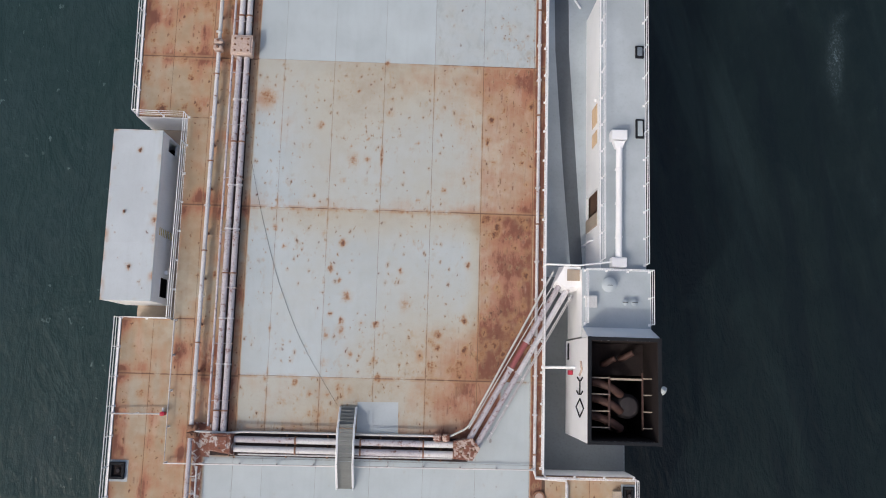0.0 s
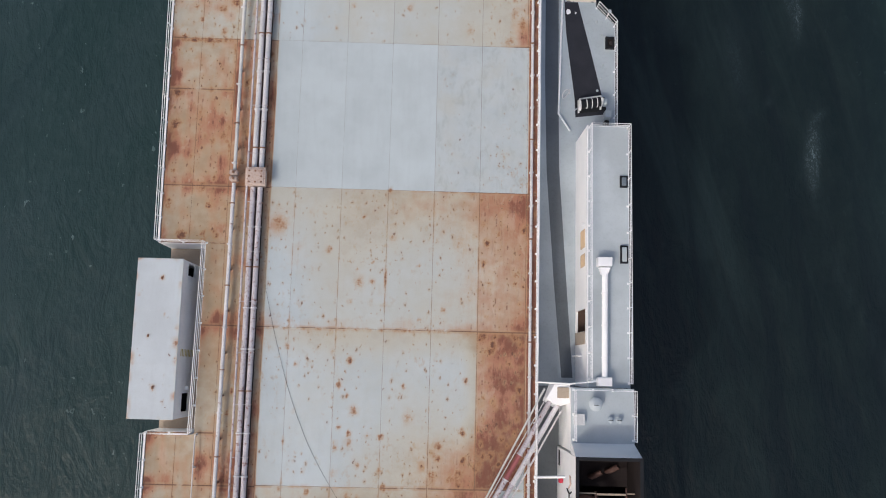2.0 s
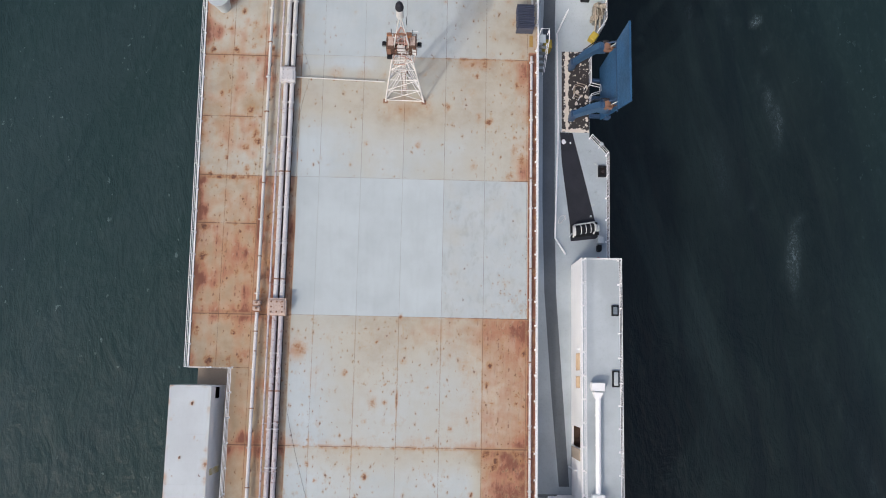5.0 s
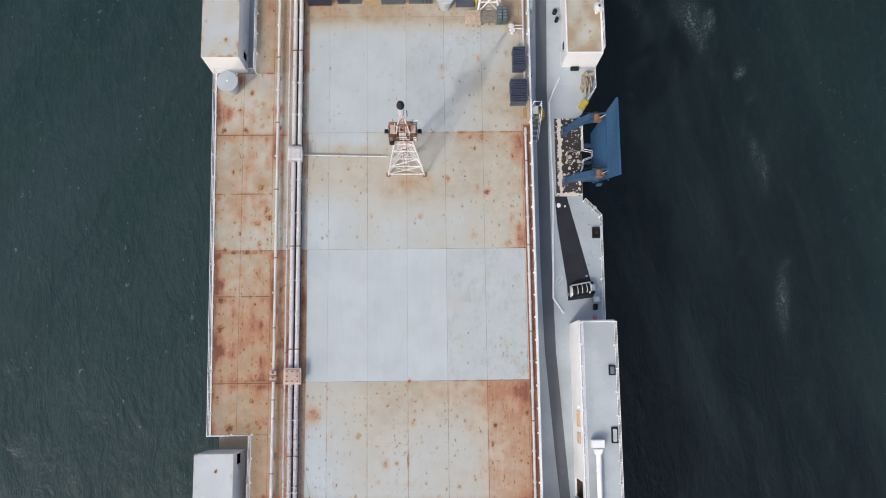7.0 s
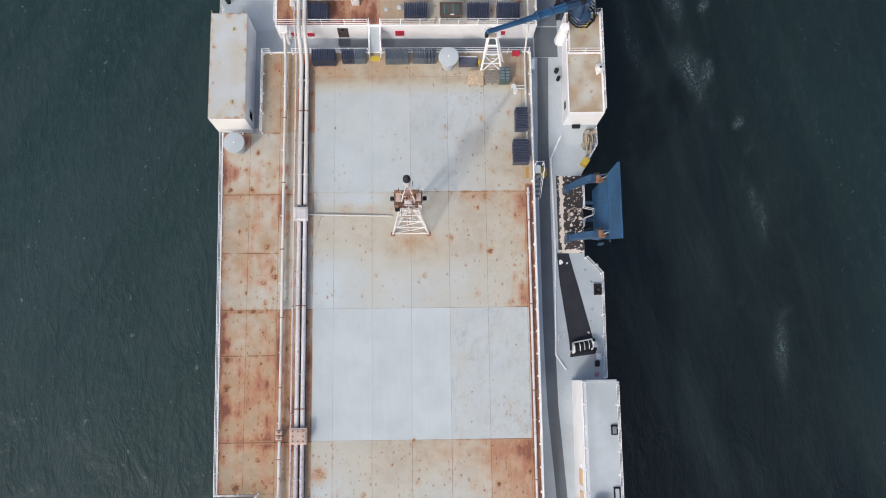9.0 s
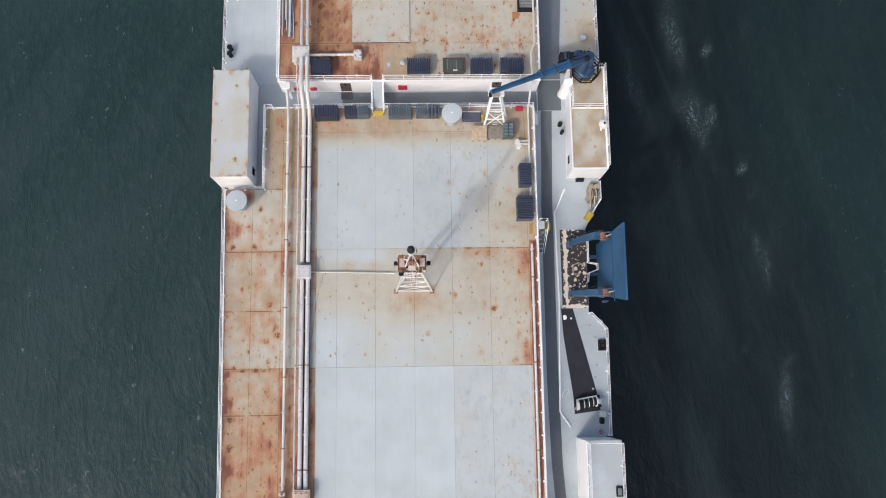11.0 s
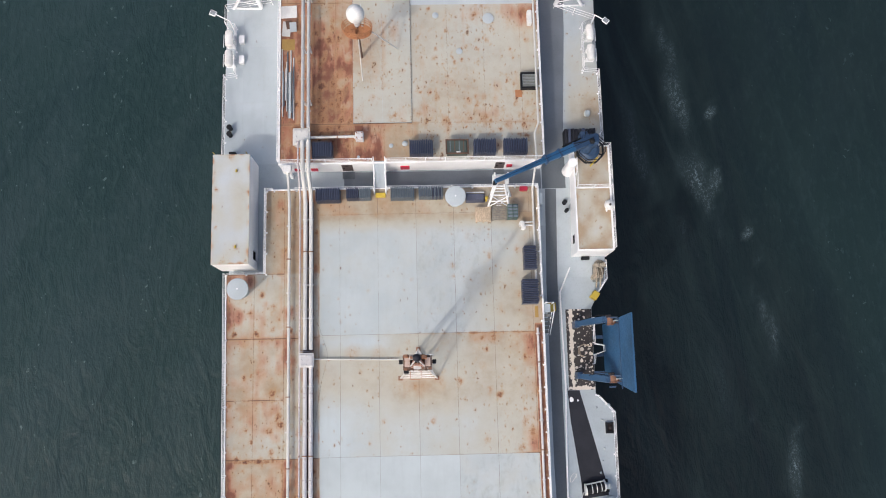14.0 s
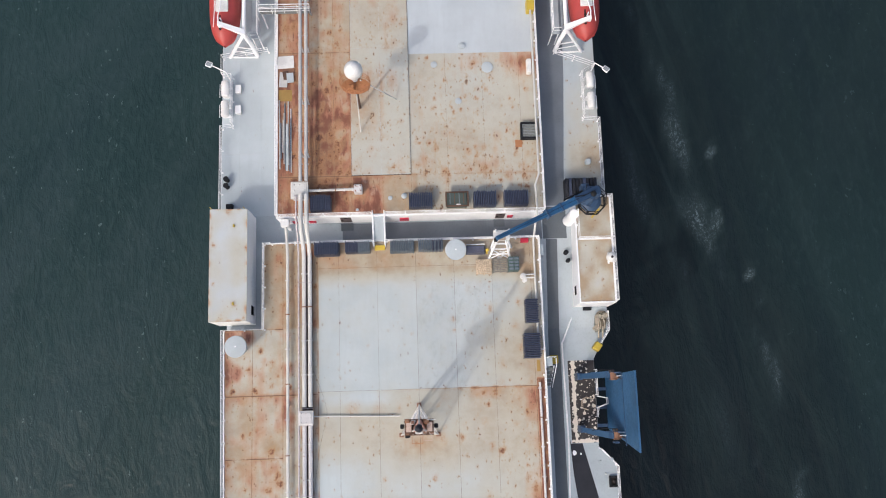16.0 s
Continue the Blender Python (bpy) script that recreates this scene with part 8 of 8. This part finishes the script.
def plate(parent, x0, x1, y0, y1, z1, wear, gap=.007, thick=.012, cell=.45, mat=None, name="deck_plate", edge=1.0, flare=None):
    if mat is None and max(wear((x0 + x1) / 2, (y0 + y1) / 2)[:2]) < .16:
        gap = .004
    nx, ny = max(1, round((x1 - x0) / cell)), max(1, round((y1 - y0) / cell))
    x0, x1, y0, y1 = x0 + gap, x1 - gap, y0 + gap, y1 - gap
    xs = [x0, x0 + .035, x0 + .11] + [x0 + (x1 - x0) * i / nx for i in range(1, nx)] + [x1 - .11, x1 - .035, x1]
    ys = [y0, y0 + .035, y0 + .11] + [y0 + (y1 - y0) * i / ny for i in range(1, ny)] + [y1 - .11, y1 - .035, y1]
    vs, fs, film, rust, frk, edg, spt = [], [], [], [], [], [], []
    near_by = [b for b in BLOOMS if x0 - 1.8 * b[2] < b[0] < x1 + 1.8 * b[2] and y0 - 1.8 * b[2] < b[1] < y1 + 1.8 * b[2]] if name in ("deck_plate", "roof_plate") else []
    for y in ys:
        for x in xs:
            vs.append((x - (flare(y) * (x1 - x) / (x1 - x0) if flare else 0), y, z1))
            a, b, c0 = wear(x, y)
            film.append(min(1.2, max(0, a)))
            rust.append(min(1.2, max(0, b)))
            frk.append(min(.9, max(0, c0)))
            sp = seam_beads(x, y) if name == "deck_plate" else 0
            for bx, by, br, ba in near_by:
                if abs(x - bx) < 1.8 * br and abs(y - by) < 1.8 * br:
                    q = 1 + .7 * noise.noise(Vector((x / br * .8 + bx * 3, y / br * .8, by)))
                    sp = max(sp, ba * math.exp(-((x - bx) ** 2 * 1.3 + (y - by) ** 2 * .8) / (br * q) ** 2))
            spt.append(min(1.1, sp))
            near = min((x - x0) * 1.6, (x1 - x) * 1.6, y - y0, y1 - y)
            edg.append(edge * (.75 if min(x - x0, x1 - x) < min(y - y0, y1 - y) else 1.0) * (1.0 if near < .03 else .6 if near < .05 else .34 if near < .13 else 0.0))
    w, h = len(xs), len(ys)
    for j in range(h - 1):
        for i in range(w - 1):
            k = j * w + i
            fs.append((k, k + 1, k + w + 1, k + w))
    ring = list(range(w)) + [j * w + w - 1 for j in range(1, h)] + [(h - 1) * w + i for i in reversed(range(w - 1))] + [j * w for j in reversed(range(1, h - 1))]
    n = len(vs)
    for k in ring:
        vs.append((vs[k][0], vs[k][1], z1 - thick))
        for lst in (film, rust, frk, edg, spt):
            lst.append(lst[k])
    m = len(ring)
    for i in range(m):
        fs.append((ring[(i + 1) % m], ring[i], n + i, n + (i + 1) % m))
    me = bpy.data.meshes.new(name)
    me.from_pydata(vs, [], fs)
    for key, vals in (("film", film), ("rust", rust), ("freckle", frk), ("edge", edg), ("spot", spt)):
        me.attributes.new(key, 'FLOAT', 'POINT').data.foreach_set("value", vals)
    me.materials.append(mat or GREY_DECK)
    ob = new(name, me)
    ob.parent = parent
    return ob


def plating():
    deck = whole("main_deck", M().box(-13.2, 6.15, -7.9, 49.85, -.05, -.0135), UNDER, "weathered grey and rust-stained steel main deck", "deck", "structure")
    xs = [-9.7, -8.2, -5.48, -2.72, 0, 2.69, 5.47, 6.14]
    ys = [-7.9, -3.4, .62, 4.83, 13.72, 21.95, 31.02, 39.4, 48.05, 49.9]
    for a, b in zip(xs, xs[1:]):
        for c0, d in zip(ys, ys[1:]):
            plate(deck, a, b, c0, d, 0, wear_main, cell=.15, mat=GREY_OLD if (c0 == 21.95 and -.1 < a < 5) or (c0 == 39.4 and -3 < a < 6) else None, edge=.45 if c0 > 39 else 1.0)
    yl = [-7.9, -3.4, 4.75, 7.64]
    ym = [18.5, 21.9, 27.8, 31.0, 35.0, 39.25, 43.82]
    for a, b in ((PORT + .08, -14.26), (-14.26, -12.15)):
        for c0, d in list(zip(yl, yl[1:])) + list(zip(ym, ym[1:])):
            plate(deck, a, b, c0, d, 0, wear_main, cell=.18, flare=(lambda y: .3 * min(1, max(0, (y - 18.5) / 25.35))) if a < -15 else None)
    for c0, d in ((7.64, 13.72), (13.72, 18.5), (43.82, 49.9)):
        plate(deck, -13.25 if d < 40 else -13.48, -12.15, c0, d, 0, wear_main, cell=.18)
    yf = [-7.9, -3.4, 4.75, 13.72, 21.9, 31.0, 39.25, 49.9]
    for c0, d in zip(yf, yf[1:]):
        plate(deck, -12.15, -9.7, c0, d, 0, wear_main, cell=.18)
    for a, b in ((6.3, 8.6), (8.6, STBD - .02)):
        for c0, d in zip([-7.9, -3.4], [-3.4, .12]):
            plate(deck, a, b, c0, d, 0, lambda x, y: (.9, .3 + .4 * noise.noise(Vector((x, y, 1))), .3))
    up = whole("upper_deck", M().box(-12.4, 6.55, 51.7, 73.9, UP - .05, UP - .0135), UNDER, "heavily rust-stained steel upper deck", "deck", "structure")
    for a, b in zip([-12.37, -10.1, -8.36, -7.12, -4.9, -2.86, -.2, 2.5, 5.2, 6.52], [-10.1, -8.36, -7.12, -4.9, -2.86, -.2, 2.5, 5.2, 6.52]):
        for c0, d in zip([51.69, 54.55, 63.9, 68.5], [54.55, 63.9, 68.5, 73.9]):
            if -7.2 < a < -2.9 and c0 > 54:
                continue
            plate(up, a, b, c0, d, UP, wear_upper, .004, cell=.18, edge=.55 if a > -3 else .9)
    for a, b in ((-7.09, -4.98), (-4.98, -2.88)):
        for c0, d in ((54.61, 64.15), (64.15, 73.9)):
            plate(slab_ob, a, b, c0, d, UP + .106, lambda x, y: (.46 + .25 * noise.noise(Vector((x * .3, y * .1, 5))) + .4 * bell(x, -6.2, 1.6) * bell(y, 60, 2.5) + .2 * step(y, 62, 66), .06 + .75 * max(0, noise.noise(Vector((x * 2.4, y * .3, 9)))) + .3 * bell(x, -6.3, 1.0) * bell(y, 59.6, 1.8) + .4 * bell(x, -4.0, .5) * bell(y, 66.6, .7), .3))
    pf = whole("deck_patch_forward", M().box(-2.83, 6.29, 63.69, 73.9, UP, UP + .003), ROOF, "clean light grey painted area of the upper deck", "paint patch")
    for a, b in zip((-2.84, -.2, 2.5, 5.2), (-.2, 2.5, 5.2, 6.3)):
        for c0, d in ((63.68, 68.5), (68.5, 73.9)):
            plate(pf, a, b, c0, d, UP + .016, lambda x, y: (.02, .0, .02), .003, mat=ROOF_PLATE, name="painted_plate")

    def side_wear(x, y):
        n = noise.noise(Vector((x * .6, y * .3, 20)))
        if x < 0:
            return .03, .15 * max(0, n) * bell(x, -16.6, .3), .04
        return (.75 + .5 * n) * bell(y, 56.5, 4.0) * step(x, 8.2, 9.4) + .3 * bell(y, 63, 2) * step(x, 9.6, 10.8), .15 * max(0, n) * bell(y, 56, 3), .10
    sd = bpy.data.objects["side_deck_forward"]
    for a, b in ((6.66, 8.55), (8.55, 9.9), (9.9, 11.27), (-16.86, -15.55), (-15.55, -13.95), (-13.95, -12.5)):
        ysd = (52.46 if a > 0 else 52.25, 57.0, 61.5, 66.0, 70.0, 73.9)
        for c0, d in zip(ysd, ysd[1:]):
            plate(sd, a, b, c0, d, FWD + .017, side_wear, .002, .012, .6, SIDE_PLATE, "side_plate")

    def cabin_wear(x0, x1, y0, y1, film, rust, freckle):
        def wear(x, y):
            n = noise.noise(Vector((x * .9, y * .7, 12)))
            near = min(x - x0, x1 - x, y - y0, y1 - y)
            rim = math.exp(-(near / .2) ** 2)
            m = noise.noise(Vector((x * 1.9, y * 1.5, 15)))
            return film * (1 + n) + .5 * rust * rim * max(0, .5 + m), rust * (1.9 * rim * max(0, m + .05) + .25 * max(0, n)), freckle + .1 * max(0, n)
        return wear
    for root, x0, x1, y0, y1, cuts, film, rust, frk in ((roof, -16.68, -14.12, 8.41, 17.37, (11.4, 14.4), .03, .5, .03), (roof2, -16.87, -14.29, 44.29, 52.11, (49.25,), .32, .75, .03)):
        w = cabin_wear(x0, x1, y0, y1, film, rust, frk)
        ys2 = (y0,) + cuts + (y1,)
        for c0, d in zip(ys2, ys2[1:]):
            plate(root, x0, x1, c0, d, root_top[root.name] + .014, w, .0015, .013, .12, ROOF_PLATE, "roof_plate")
    for c0, d in ((45.1, 49.53), (49.65, 52.64)):
        w = cabin_wear(8.9, 11.3, c0, d, .74, .55, .08)
        plate(house_roof, 8.89, 11.31, c0, d, .515, w, .001, .014, .3, ROOF_PLATE, "roof_plate")


slab_ob = bpy.data.objects["raised_slab"]
root_top = {roof.name: 1.25, roof2.name: 2.0}
house_roof = next(o for o in bpy.data.objects["winch_house"].children if o.name.startswith("roof"))
plating()
